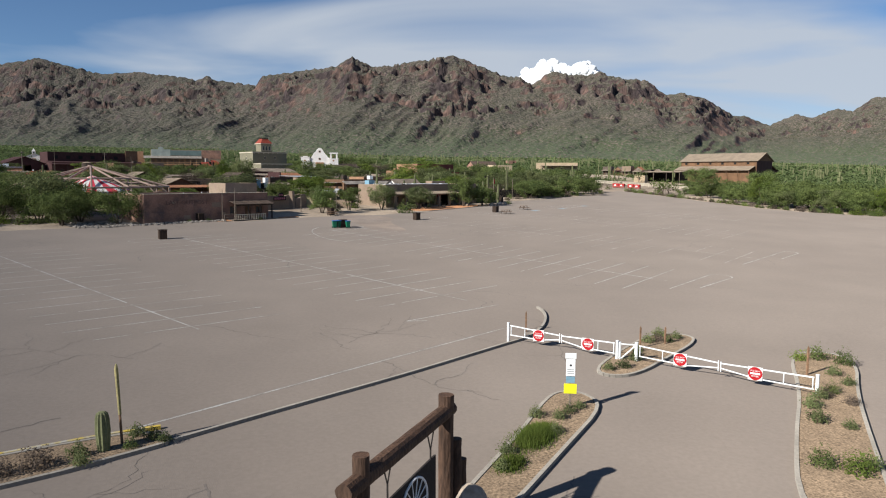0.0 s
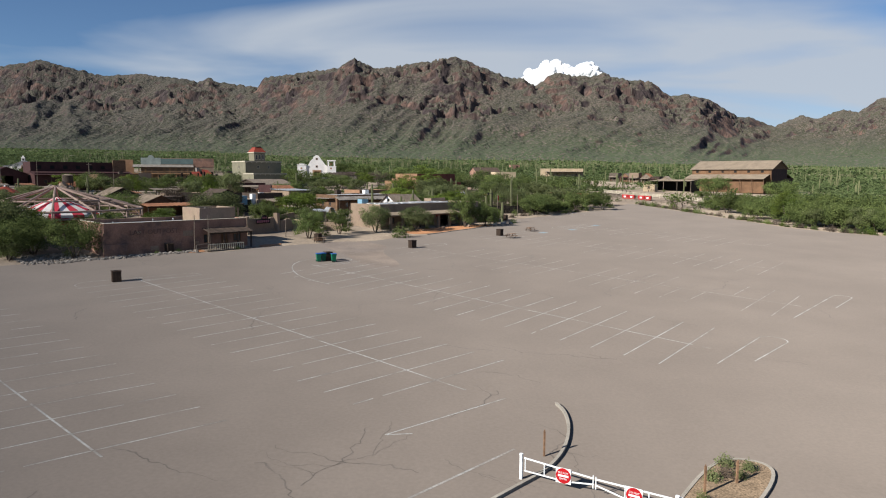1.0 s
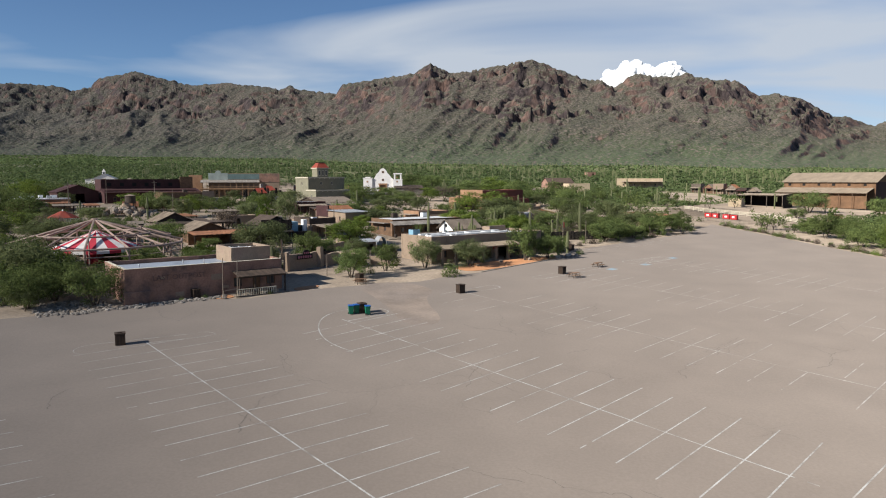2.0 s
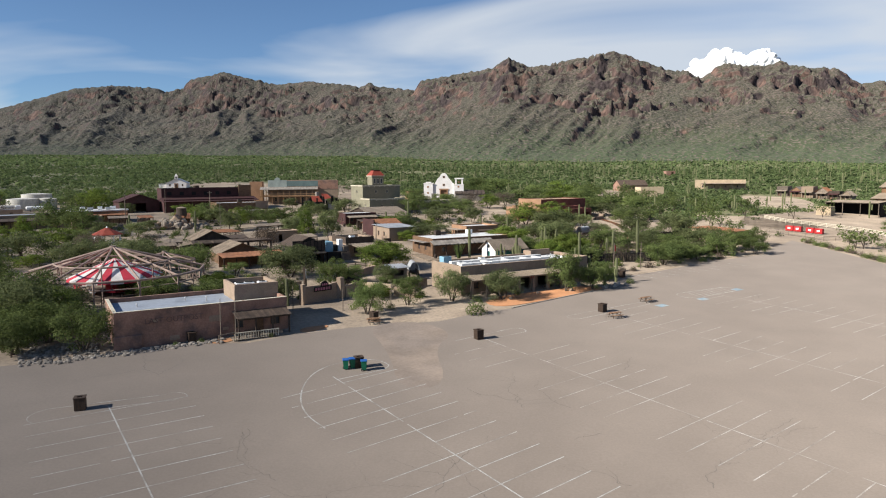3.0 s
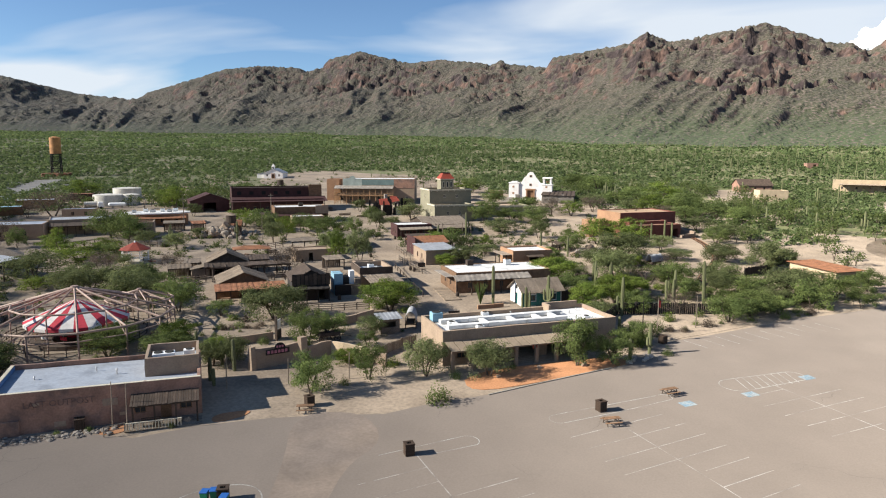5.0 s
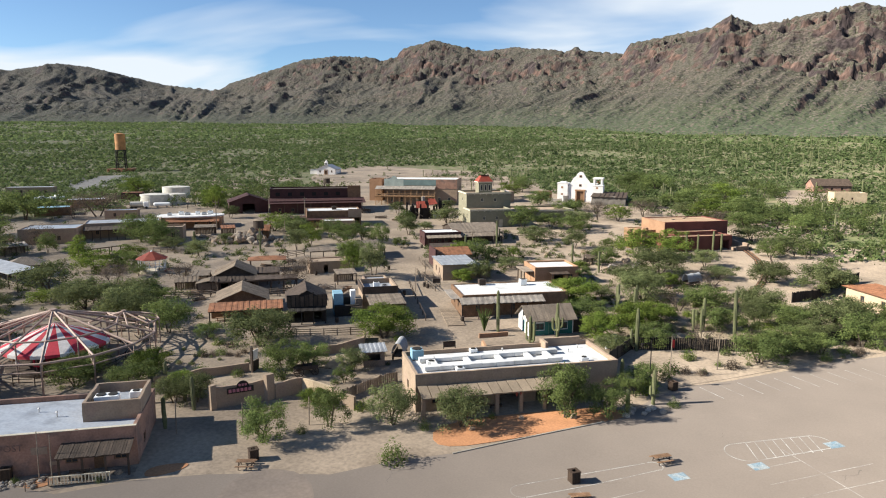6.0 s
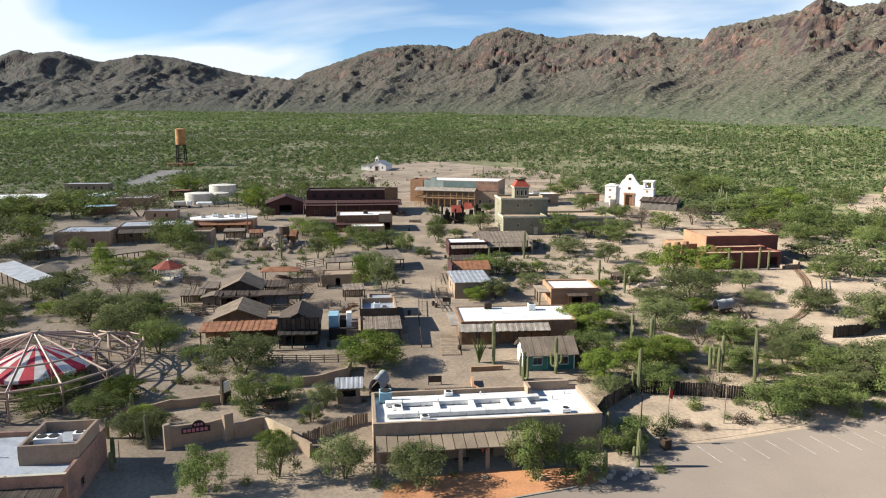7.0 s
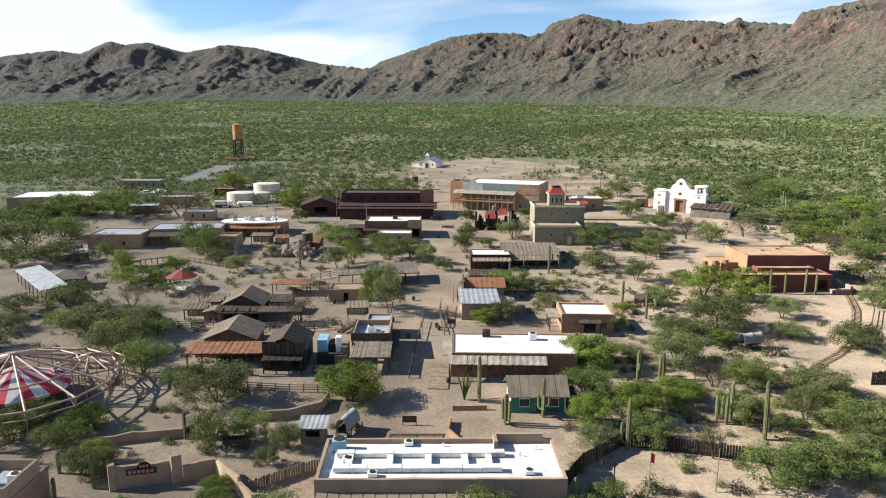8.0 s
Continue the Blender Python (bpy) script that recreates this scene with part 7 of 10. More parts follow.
# ---- carousel under its open frame ----
def carousel():
    cx, cy, R, r = -60.4, 133.1, 13.6, 7.0
    t = thing("carousel_pavilion", stand(cx, cy), "round frame of bare rusty white steel beams over a carousel", "frame")
    n = 14
    ring = [Vector((R * math.cos(2 * math.pi * k / n + 0.2), R * math.sin(2 * math.pi * k / n + 0.2), 3.7)) for k in range(n)]
    mid = [Vector((v.x * 0.62, v.y * 0.62, 5.2)) for v in ring]
    for k in range(n):
        part("rafter", rods(((0, 0, 7.5), ring[k], 0.17), n=6), "steel_frame", t)
        part("ring_beam", rods((ring[k], ring[(k + 1) % n], 0.17), n=6), "steel_frame", t)
        part("middle_beam", rods((mid[k], mid[(k + 1) % n], 0.14), n=6), "steel_frame", t)
        part("post", rods(((ring[k].x, ring[k].y, -0.6), ring[k], 0.13), n=6), "steel_frame", t)
        low = [Vector((v.x * 0.98, v.y * 0.98, 2.5)) for v in (ring[k], ring[(k + 1) % n])]
        part("lower_beam", rods((low[0], low[1], 0.1), n=6), "steel_frame", t)
        part("brace", rods((low[0], ring[k].lerp(mid[k], 0.4), 0.08), n=5), "steel_frame", t)
        if k % 2:
            part("inner_post", rods(((mid[k].x, mid[k].y, -0.6), mid[k], 0.1), n=6), "steel_frame", t)
    part("hub", rods(((0, 0, 7.2), (0, 0, 7.7), 0.5), n=14), "steel_frame", t)
    c = thing("carousel", stand(cx + 0.2, cy), "carousel with a red and white striped canvas roof", "carousel")
    m = 24
    for k in range(m):
        a0, a1 = 2 * math.pi * k / m, 2 * math.pi * (k + 1) / m
        p0, p1 = Vector((math.cos(a0), math.sin(a0), 0)), Vector((math.cos(a1), math.sin(a1), 0))
        bm = bmesh.new()
        slab(bm, [p0 * r + Vector((0, 0, 2.9)), p1 * r + Vector((0, 0, 2.9)), p1 * r * 0.45 + Vector((0, 0, 4.5)), p0 * r * 0.45 + Vector((0, 0, 4.5))], 0.04)
        slab(bm, [p0 * r * 0.45 + Vector((0, 0, 4.5)), p1 * r * 0.45 + Vector((0, 0, 4.5)), Vector((0, 0, 5.8))], 0.04)
        slab(bm, [p0 * r + Vector((0, 0, 2.9)), p0 * (r + 0.03) + Vector((0, 0, 2.9)), p1 * (r + 0.03) + Vector((0, 0, 2.9)), p1 * r + Vector((0, 0, 2.9))], 0.45)
        part("canvas_panel", bm, "canvas_red" if k % 2 else "canvas_white", c)
    part("drum", rods(((0, 0, 0.3), (0, 0, 3.0), 1.6), n=18), "canvas_red", c)
    part("platform", rods(((0, 0, -0.5), (0, 0, 0.35), 6.6), n=36), "dark_wood", c)
    for k in range(12):
        a = 2 * math.pi * k / 12
        p = Vector((5.6 * math.cos(a), 5.6 * math.sin(a), 0.35))
        part("pole", rods((p, p + Vector((0, 0, 2.7)), 0.05), n=6), "steel_frame", c)
        part("horse", boxes((p.x - 0.5, p.x + 0.5, p.y - 0.16, p.y + 0.16, 1.0, 1.45), (p.x - 0.62, p.x - 0.34, p.y - 0.12, p.y + 0.12, 1.35, 1.9), bevel=0.06), ("canvas_white", "canvas_red", "brown_wood")[k % 3], c)
    w = thing("pen_fence", stand(cx, cy), "low dark boarded fence round the carousel", "fence")
    for k in range(22):
        a0, a1 = 2 * math.pi * k / 22, 2 * math.pi * (k + 0.92) / 22
        q = [(9.6 * math.cos(x), 9.6 * math.sin(x)) for x in (a0, a1)]
        part("panel", rods(((*q[0], 0.15), (*q[1], 0.15), 0.06), ((*q[0], 0.6), (*q[1], 0.6), 0.06), ((*q[0], 1.05), (*q[1], 1.05), 0.06), ((*q[0], -0.5), (*q[0], 1.2), 0.07), n=5), "dark_wood", w)


def ring_frame():
    """A small round pen frame of bare steel behind the carousel."""
    R, n = 5.0, 10
    t = thing("ring_frame", at(-39.0, 33.7), "small open round frame of bare pale steel beams", "frame")
    top = [Vector((R * math.cos(2 * math.pi * k / n), R * math.sin(2 * math.pi * k / n), 4.0)) for k in range(n)]
    for k in range(n):
        part("post", rods(((top[k].x, top[k].y, -0.6), top[k], 0.1), n=6), "steel_frame", t)
        part("ring_beam", rods((top[k], top[(k + 1) % n], 0.13), n=6), "steel_frame", t)
        part("rafter", rods((top[k], (0, 0, 5.4), 0.12), n=6), "steel_frame", t)
    part("hub", rods(((0, 0, 5.2), (0, 0, 5.6), 0.35), n=12), "steel_frame", t)


carousel()
ring_frame()


def gazebo():
    t = thing("gazebo", at(-43.8, 86.2), "white octagonal bandstand with a red roof", "gazebo")
    n, r = 8, 2.9
    pts = [Vector((r * math.cos(2 * math.pi * (k + 0.5) / n), r * math.sin(2 * math.pi * (k + 0.5) / n), 0)) for k in range(n)]
    up = lambda z: Vector((0, 0, z))
    part("deck", rods((up(-0.6), up(0.5), r + 0.2), n=8), "cream", t)
    for k in range(n):
        a, b = pts[k], pts[(k + 1) % n]
        part("post", rods((a + up(0.4), a + up(3.0), 0.09), n=6), "white_paint", t)
        part("railing", rods((a + up(1.3), b + up(1.3), 0.05), (a + up(0.7), b + up(0.7), 0.04), n=5), "white_paint", t)
        part("fascia", slab(bmesh.new(), [a * 1.03 + up(3.1), b * 1.03 + up(3.1), b * 0.99 + up(3.1), a * 0.99 + up(3.1)], 0.35), "white_paint", t)
        part("roof_panel", slab(bmesh.new(), [a * 1.2 + up(3.0), b * 1.2 + up(3.0), b * 0.15 + up(4.5), a * 0.15 + up(4.5)], 0.08), "red_tile", t)
    part("finial", rods((up(4.4), up(4.9), 0.25, 0.05), n=8), "white_paint", t)
    part("steps", boxes((2.4, 4.2, -1.0, 1.0, -0.4, 0.1), (2.4, 3.6, -1.0, 1.0, 0.1, 0.4)), "red_tile", t)


gazebo()


# ---- wagons, sheds and small things round the town ----
def wheel(owner, c, r, axis):
    c, axis = Vector(c), Vector(axis).normalized()
    s = axis.orthogonal().normalized()
    u = axis.cross(s)
    rim = [c + r * (math.cos(2 * math.pi * k / 16) * s + math.sin(2 * math.pi * k / 16) * u) for k in range(16)]
    bm = bmesh.new()
    tube = [[bm.verts.new(c + (p - c) * (1 + d / r) + axis * e) for d, e in ((0.05, 0.04), (0.05, -0.04), (-0.05, -0.04), (-0.05, 0.04))] for p in rim]
    for k in range(16):
        for j in range(4):
            bm.faces.new((tube[k][j], tube[(k + 1) % 16][j], tube[(k + 1) % 16][(j + 1) % 4], tube[k][(j + 1) % 4]))
    w = part("wheel", bm, "dark_wood", owner)
    part("hub", rods((c - axis * 0.12, c + axis * 0.12, 0.11), n=6), "dark_wood", w)
    for k in range(0, 16, 2):
        part("spoke", rods((c, rim[k], 0.028), n=5), "dark_wood", w)


def wagon(m, covered, label):
    t = thing("covered_wagon" if covered else "buckboard", m, label, "wagon")
    part("bed", boxes((-1.6, 1.6, -0.6, 0.6, 0.8, 0.95), (-1.6, 1.6, -0.65, -0.58, 0.95, 1.35), (-1.6, 1.6, 0.58, 0.65, 0.95, 1.35)), "dark_wood", t)
    for x, r in ((-1.1, 0.62), (1.1, 0.5)):
        for y in (-0.8, 0.8):
            wheel(t, (x, y, r), r, (0, 1, 0))
        part("axle", rods(((x, -0.8, r), (x, 0.8, r), 0.05)), "dark_wood", t)
    part("tongue", rods(((1.6, 0, 0.8), (3.6, 0, 0.3), 0.05)), "dark_wood", t)
    if covered:
        bm = bmesh.new()
        n = 12
        prev = None
        for i in range(7):
            x = -1.9 + 3.8 * i / 6
            row = [bm.verts.new((x, 0.85 * math.cos(math.pi * k / n), 1.25 + (1.5 + 0.08 * math.cos(i * 2.1)) * math.sin(math.pi * k / n))) for k in range(n + 1)]
            if prev:
                for a in range(n):
                    bm.faces.new((prev[a], row[a], row[a + 1], prev[a + 1]))
            prev = row
        me = mesh_of("canvas_cover", bm, "canvas_grey")
        cover = part("canvas_cover", me, None, t, "grey canvas cover on hoops")
        cover.modifiers.new("thick", "SOLIDIFY").thickness = 0.03
    else:
        part("seat", boxes((-0.3, 0.2, -0.5, 0.5, 1.35, 1.42), (-0.35, -0.28, -0.5, 0.5, 1.42, 1.8)), "charred", t)


wagon(at(1.2, 18.6, 70), True, "grey canvas-covered wagon behind the entrance")
wagon(at(66.4, 46.6, 15), True, "grey canvas-covered wagon among the bushes")
wagon(at(-12.4, 15.4, 12), False, "small black open carriage on sand")
b = flat_house("plank_kiosk", at(-4.4, 16.0), 3.0, 2.4, 2.3, "grey_wood", "tin", "small plank kiosk with a tin roof", parapet=0.0, jitter=0, t=0.12, front=[("opening", 0.6, 2.4, 1.0, 1.9)])
part("tin_roof", ribbed(bmesh.new(), (-0.4, -0.5, 2.35), (3.4, -0.5, 2.35), (3.4, 2.8, 2.7), (-0.4, 2.8, 2.7), 12, 0.05), "tin", b)
for v, u, k, w in ((8.2, 20.8, 0, 1.9), (15.0, 60.0, -10, 1.6)):
    t = thing("map_stand", at(v, u, k), "low framed map stand in the street", "sign")
    part("board", boxes((0.1, w - 0.1, -0.03, 0.03, 0.5, 1.2)), "dark_wood", t)
    part("frame", boxes((0, w, -0.06, 0.06, 1.2, 1.3), (0, w, -0.06, 0.06, 0.4, 0.5)), "charred", t)
    for x in (0, w - 0.1):
        part("leg", boxes((x, x + 0.1, -0.06, 0.06, -0.3, 1.3)), "charred", t)


def town_sign():
    t = thing("town_sign", at(-20.6, 7.0, 13.0, 1.7), "dark arched sign board with pink shapes on the gate wall", "sign")
    part("board", boxes((-1.6, 1.6, -0.42, -0.34, 0.0, 0.75), bevel=0.03), "charred", t)
    part("arch", rods(((0.3, -0.42, 0.75), (0.3, -0.34, 0.75), 0.75), n=20), "charred", t)
    for k in range(6):
        part("pink_shape", boxes((-1.4 + 0.47 * k, -1.06 + 0.47 * k, -0.46, -0.42, 0.16 + 0.02 * (k % 2), 0.58), bevel=0.03), "pink_paint", t)
    for k in range(3):
        part("pink_shape", boxes((-0.2 + 0.36 * k, 0.06 + 0.36 * k, -0.46, -0.42, 0.84, 1.14), bevel=0.03), "pink_paint", t)


town_sign()
t = thing("hanging_gate_board", at(-19.6, 17.8, 60), "tall leaning gate post with a white board", "sign")
part("post", boxes((-0.15, 0.15, -0.15, 0.15, -0.4, 3.6)), "dark_wood", t)
part("board", boxes((0.2, 1.5, -0.04, 0.04, 1.6, 3.0)), "canvas_white", t)
part("lower_gate", boxes((0.15, 1.7, -0.05, 0.05, 0.0, 1.5)), "charred", t)

t = thing("lean_to_canopy", at(-85.0, 93.6, -49.5), "long sloping pale metal canopy on posts", "canopy")
porch(t, 0, 28.0, 0.0, 5.2, 2.8, 3.3, "tin", 8, "dark_wood", 1, 0.12)
for k in range(4):
    part("back_post", boxes((0.3 + 9 * k, 0.5 + 9 * k, 5.0, 5.2, -0.6, 3.2)), "dark_wood", t)
t = thing("hip_roof_hut", at(-73.0, 85.6, 12), "grey timber hut with a hipped roof", "hut")
walls(t, 6.4, 5.4, 2.7, "dark_wood", 0.2, front=windows(3, 6.4, 1.0, 1.0, 1.2, 0.4))
part("roof", hip_roof(bmesh.new(), -0.7, 7.1, -0.7, 6.1, 2.7, 4.2), "shingle", t)
t = thing("pergola", at(-61.6, 102.6, 40), "open timber pergola with a flat pale roof", "pergola")
porch(t, 0, 9.2, 0, 5.0, 2.5, 2.6, "shingle_tan", 4, "dark_wood", 16)
for k in range(4):
    part("back_post", boxes((0.3 + 2.8 * k, 0.5 + 2.8 * k, 4.5, 4.7, -0.6, 2.5)), "dark_wood", t)


def rock(m, r, label, material="stone", seed=0, squash=0.7):
    bm = bmesh.new()
    bmesh.ops.create_icosphere(bm, subdivisions=2, radius=r)
    for v in bm.verts:
        v.co = Vector((v.co.x, v.co.y * 0.85, v.co.z * squash)) * (1 + 0.6 * noise.noise(v.co / r * 1.5 + Vector((seed, 0, 0))))
    solid("rock", bm, material, m, label, "rock", "garden rocks")


rng = random.Random(14)
for k in range(70):
    v, u = rng.gauss(-25, 5), rng.gauss(119.5, 4.5)
    heap = max(0.0, 1 - math.hypot((v + 24.5) / 6.5, (u - 118.5) / 5.0))
    rock(at(v, u, rng.uniform(0, 360), 0.4 + 2.6 * heap), rng.uniform(0.4, 1.0) + 0.6 * heap, "pale boulder in the desert garden", rng.choice(("pale_rock", "pale_rock", "adobe")), k, 0.9)
for k in range(22):
    v, u = rng.uniform(46, 66), rng.uniform(60, 84)
    rock(at(v, u, rng.uniform(0, 360), 0.2), rng.uniform(0.4, 1.1), "tan rock beside the path", rng.choice(("stone", "adobe")), 50 + k)
for k in range(7):
    rock(at(24.0 + 0.8 * k, -6.8 + 0.6 * (k % 3), rng.uniform(0, 360), 0.2), rng.uniform(0.35, 0.6), "grey stone of a planter edge", "stone", 90 + k)
for v, u, r in ((17.8, -5.6, 0.5), (11.8, -4.6, 0.4), (5.4, -6.0, 0.35), (-31.5, -7.5, 0.4)):
    rock(at(v, u, 30, 0.15), r, "rough tan rock by the porch", "adobe", int(v * 3))


def lamp_post(m, h, label="tall dark lamp post with a side arm"):
    t = thing("lamp_post", m, label, "lamp post")
    part("pole", rods(((0, 0, -0.4), (0, 0, h), 0.09, 0.06)), "charred", t)
    part("arm", rods(((0, 0, h - 0.5), (-1.4, 0, h - 0.3), 0.04)), "charred", t)
    part("lantern", rods(((-1.3, 0, h - 0.75), (-1.3, 0, h - 0.35), 0.1, 0.2)), "charred", t)


lamp_post(at(31.2, 0.6), 6.4)
for v, u, h, lab in ((35.8, 3.4, 5.6, "thin pole with a small red flag"), (43.6, 4.2, 5.2, "thin bare timber pole"), (-27.2, 0.6, 4.2, "thin leaning pole by the store"), (-20.0, 0.0, 3.2, "thin post by the gate"), (-12.6, -0.6, 3.4, "thin post by the path"),
                    (-14.6, 102, 8.0, "tall bare timber pole by the street"), (13.8, 62.0, 5.0, "street pole with a sign"), (-19.6, 163, 9.0, "tall timber pole by the livery"), (10.4, 55, 5.0, "timber pole on the street")):
    t = thing("pole", at(v, u), lab, "pole")
    part("shaft", rods(((0, 0, -0.4), (0.08, 0, h), 0.075, 0.05)), "grey_wood", t)
    if "flag" in lab:
        part("flag", slab(bmesh.new(), [(0.05, 0, h - 0.3), (0.5, 0.02, h - 0.5), (0.5, 0.04, h - 0.5), (0.05, 0.02, h - 0.3)], 1.1), "red_paint", t)
for v, u, k in ((33.0, 16.6, 0), (35.4, 19.4, 40)):
    t = thing("round_table", at(v, u, k), "small white round table with stools", "table")
    part("tabletop", rods(((0, 0, 0.72), (0, 0, 0.76), 0.6), n=18), "white_paint", t)
    part("stem", rods(((0, 0, 0), (0, 0, 0.72), 0.06)), "tin", t)
    for a in (0, 120, 240):
        part("stool", rods(((0.9 * math.cos(radians(a)), 0.9 * math.sin(radians(a)), 0), (0.9 * math.cos(radians(a)), 0.9 * math.sin(radians(a)), 0.45), 0.2), n=10), "white_paint", t)

# boardwalks, a slatted ramada and loose timber things along the street
def boardwalk(p, q, width, label):
    """Planks laid side by side from p to q of the plan, each a part."""
    n = int(math.hypot(q[0] - p[0], q[1] - p[1]) / 0.32)
    turn = math.degrees(math.atan2(q[1] - p[1], q[0] - p[0]))
    t = thing("boardwalk", at(*p, turn), label, "boardwalk")
    t.rotation_mode = "XYZ"
    fall = (G(*W(*q)) - G(*W(*p))) / max(n, 1)
    plank = mesh_of("plank", boxes((0.0, 0.29, -width / 2, width / 2, -0.1, 0.16)), "plank_tan")
    for k in range(n):
        part("plank", plank, None, t).location = (0.32 * k, 0, fall * k)


boardwalk((15.0, 58.4), (16.0, 72.0), 2.2, "weathered plank boardwalk before the tin-roofed shop")
boardwalk((13.0, 31.8), (13.8, 41.6), 3.0, "pale plank boardwalk at the street corner")
boardwalk((6.2, 37.2), (6.4, 52.0), 1.6, "narrow plank boardwalk beside the corner store")

t = thing("ramada", at(7.0, 10.8), "dark slatted ramada behind the entrance building", "ramada")
for k in range(34):
    part("slat", boxes((0.2 * k, 0.2 * k + 0.11, -0.2, 2.6, 2.75, 2.83)), "dark_wood", t)
for y in (0.0, 2.4):
    part("beam", boxes((0, 6.8, y, y + 0.14, 2.58, 2.74)), "dark_wood", t)
    for x in (0.1, 3.3, 6.5):
        part("post", boxes((x, x + 0.14, y, y + 0.14, -0.4, 2.58)), "dark_wood", t)


def barrel(m):
    t = thing("barrel", m, "dark wooden barrel with iron hoops", "barrel", "wooden barrels")
    bm, rings = bmesh.new(), []
    for z, r in ((0, 0.26), (0.3, 0.33), (0.6, 0.33), (0.9, 0.26)):
        rings.append([bm.verts.new((r * math.cos(math.pi * k / 6), r * math.sin(math.pi * k / 6), z)) for k in range(12)])
    bm.faces.new(rings[0][::-1]), bm.faces.new(rings[-1])
    for lo, hi in zip(rings, rings[1:]):
        for k in range(12):
            bm.faces.new((lo[k], lo[(k + 1) % 12], hi[(k + 1) % 12], hi[k]))
    part("staves", bm, "dark_wood", t)
    for z, r in ((0.1, 0.295), (0.36, 0.345), (0.54, 0.345), (0.8, 0.295)):
        part("hoop", rods(((0, 0, z), (0, 0, z + 0.05), r), n=12), "charred", t)
    return t


first_barrel = barrel(at(4.2, 14.6))
for v, u in ((4.9, 14.9), (13.4, 57.6), (13.0, 59.0), (7.9, 53.6), (-6.4, 38.4), (-16.2, 37.8), (-22.0, 62.0), (-19.5, 61.4), (-8.2, 74.2), (14.6, 34.0), (20.4, 99.0), (31.4, 100.2), (38.0, 53.0), (1.0, 135.8), (14.0, 137.0), (-30.4, 63.4), (4.6, 62.4), (8.2, 76.0)):
    copy_thing(first_barrel, at(v, u, 13 * v))


def timber_pile(m, n, length, seed, label):
    t = thing("timber_pile", m, label, "timber")
    rng = random.Random(seed)
    for k in range(n):
        y, z, a = rng.uniform(-0.8, 0.8), 0.1 + 0.16 * (k % 4), rng.uniform(-0.35, 0.35)
        part("timber", rods(((-length / 2 * math.cos(a), y - length / 2 * math.sin(a), z), (length / 2 * math.cos(a), y + length / 2 * math.sin(a), z + rng.uniform(0, 0.2)), rng.uniform(0.06, 0.12)), n=6), rng.choice(("grey_wood", "dark_wood", "brown_wood", "plank_tan")), t)


for k, (v, u, n, length) in enumerate(((-32.5, 63.0, 9, 3.0), (-31.0, 58.6, 7, 2.4), (-4.2, 57.5, 10, 2.6), (-7.0, 62.5, 8, 3.0), (-14.0, 61.6, 6, 3.4), (-18.5, 84.0, 9, 4.0), (-13.6, 89.0, 7, 3.0), (-2.6, 60.2, 7, 2.0), (26.0, 97.5, 6, 3.0), (57.0, 74.0, 8, 3.0), (52.6, 70.4, 7, 2.6), (17.0, 152.0, 12, 4.0), (22.0, 146.0, 12, 4.0), (62.0, 47.0, 8, 3.0), (70.0, 44.0, 7, 2.6), (-37.0, 36.0, 8, 3.0), (-36.0, 128.0, 7, 3.0), (-26.0, 130.0, 8, 3.0))):
    timber_pile(at(v, u, 31 * k), n, length, 40 + k, "pile of weathered poles and boards on sand")


def frame_shed(m, w, d, h, roof, label):
    """An open shed of stout posts under a patched board roof."""
    t = thing("open_lean_to", m, label, "shed")
    porch(t, 0, w, 0, d, h, h + 0.5, roof, max(2, int(w / 2.4) + 1), "dark_wood", max(4, int(w / 0.4)))
    for k in range(2):
        part("back_post", boxes((0.2 + k * (w - 0.6), 0.4 + k * (w - 0.6), d - 0.3, d - 0.1, -0.6, h + 0.4)), "dark_wood", t)
    for k in range(int(w / 0.42)):
        part("back_board", boxes((0.1 + 0.42 * k, 0.46 + 0.42 * k, d - 0.08, d - 0.02, -0.4, h * (0.75 + 0.1 * ((k * 7) % 3)))), "grey_wood", t)


frame_shed(at(-36.2, 64.6, 4), 4.6, 3.0, 2.2, "plank_tan", "small open lean-to beside the ranch house")
frame_shed(at(-21.0, 67.6), 5.2, 4.2, 2.6, "dark_wood", "open dark shed with stout posts behind the arcade")
frame_shed(at(-33.4, 69.0, -6), 3.4, 3.2, 2.4, "grey_wood", "rough board shelter with a grey roof")
frame_shed(at(-4.4, 64.0, 8), 4.4, 3.4, 2.3, "grey_wood", "rough lean-to behind the corner store")
frame_shed(at(20.5, 86.0), 7.0, 4.0, 2.5, "dark_wood", "dark open shed beside the rusty-roofed shop")
frame_shed(at(-32.0, 126.4, 10), 4.0, 3.4, 2.6, "rust", "open shelter with a rusty roof in the rock garden")
frame_shed(at(-40.0, 131.0), 6.0, 3.0, 2.4, "grey_wood", "grey open lean-to by the canteen")
frame_shed(at(54.0, 68.6, 20), 3.4, 2.4, 1.9, "dark_wood", "low dark timber shelter beside the path")
frame_shed(at(-92.0, 118.0, 10), 9.0, 4.0, 2.7, "rust", "long rusty-roofed shed among the trees")
frame_shed(at(-84.0, 108.6, 30), 8.0, 4.0, 2.6, "tin_grey", "grey sheet-roofed shed by the service building")
fence("rail_fence", [(-50.9, 111.4), (-43.7, 106.9), (-38.5, 104.6)], "weathered timber rail fence by the garden", 1.2, 3, 2.2)
fence("rail_fence", [(-18.9, 58.8), (-13.8, 59.2), (-8.4, 59.9)], "weathered split-rail fence behind the black house", 1.4, 3, 2.2)
fence("rail_fence", [(84.6, 47.6), (89.4, 51.6), (94.2, 57.6), (99.8, 65.8)], "low dark rail fence along the railway", 1.1, 2, 2.4, "dark_wood")
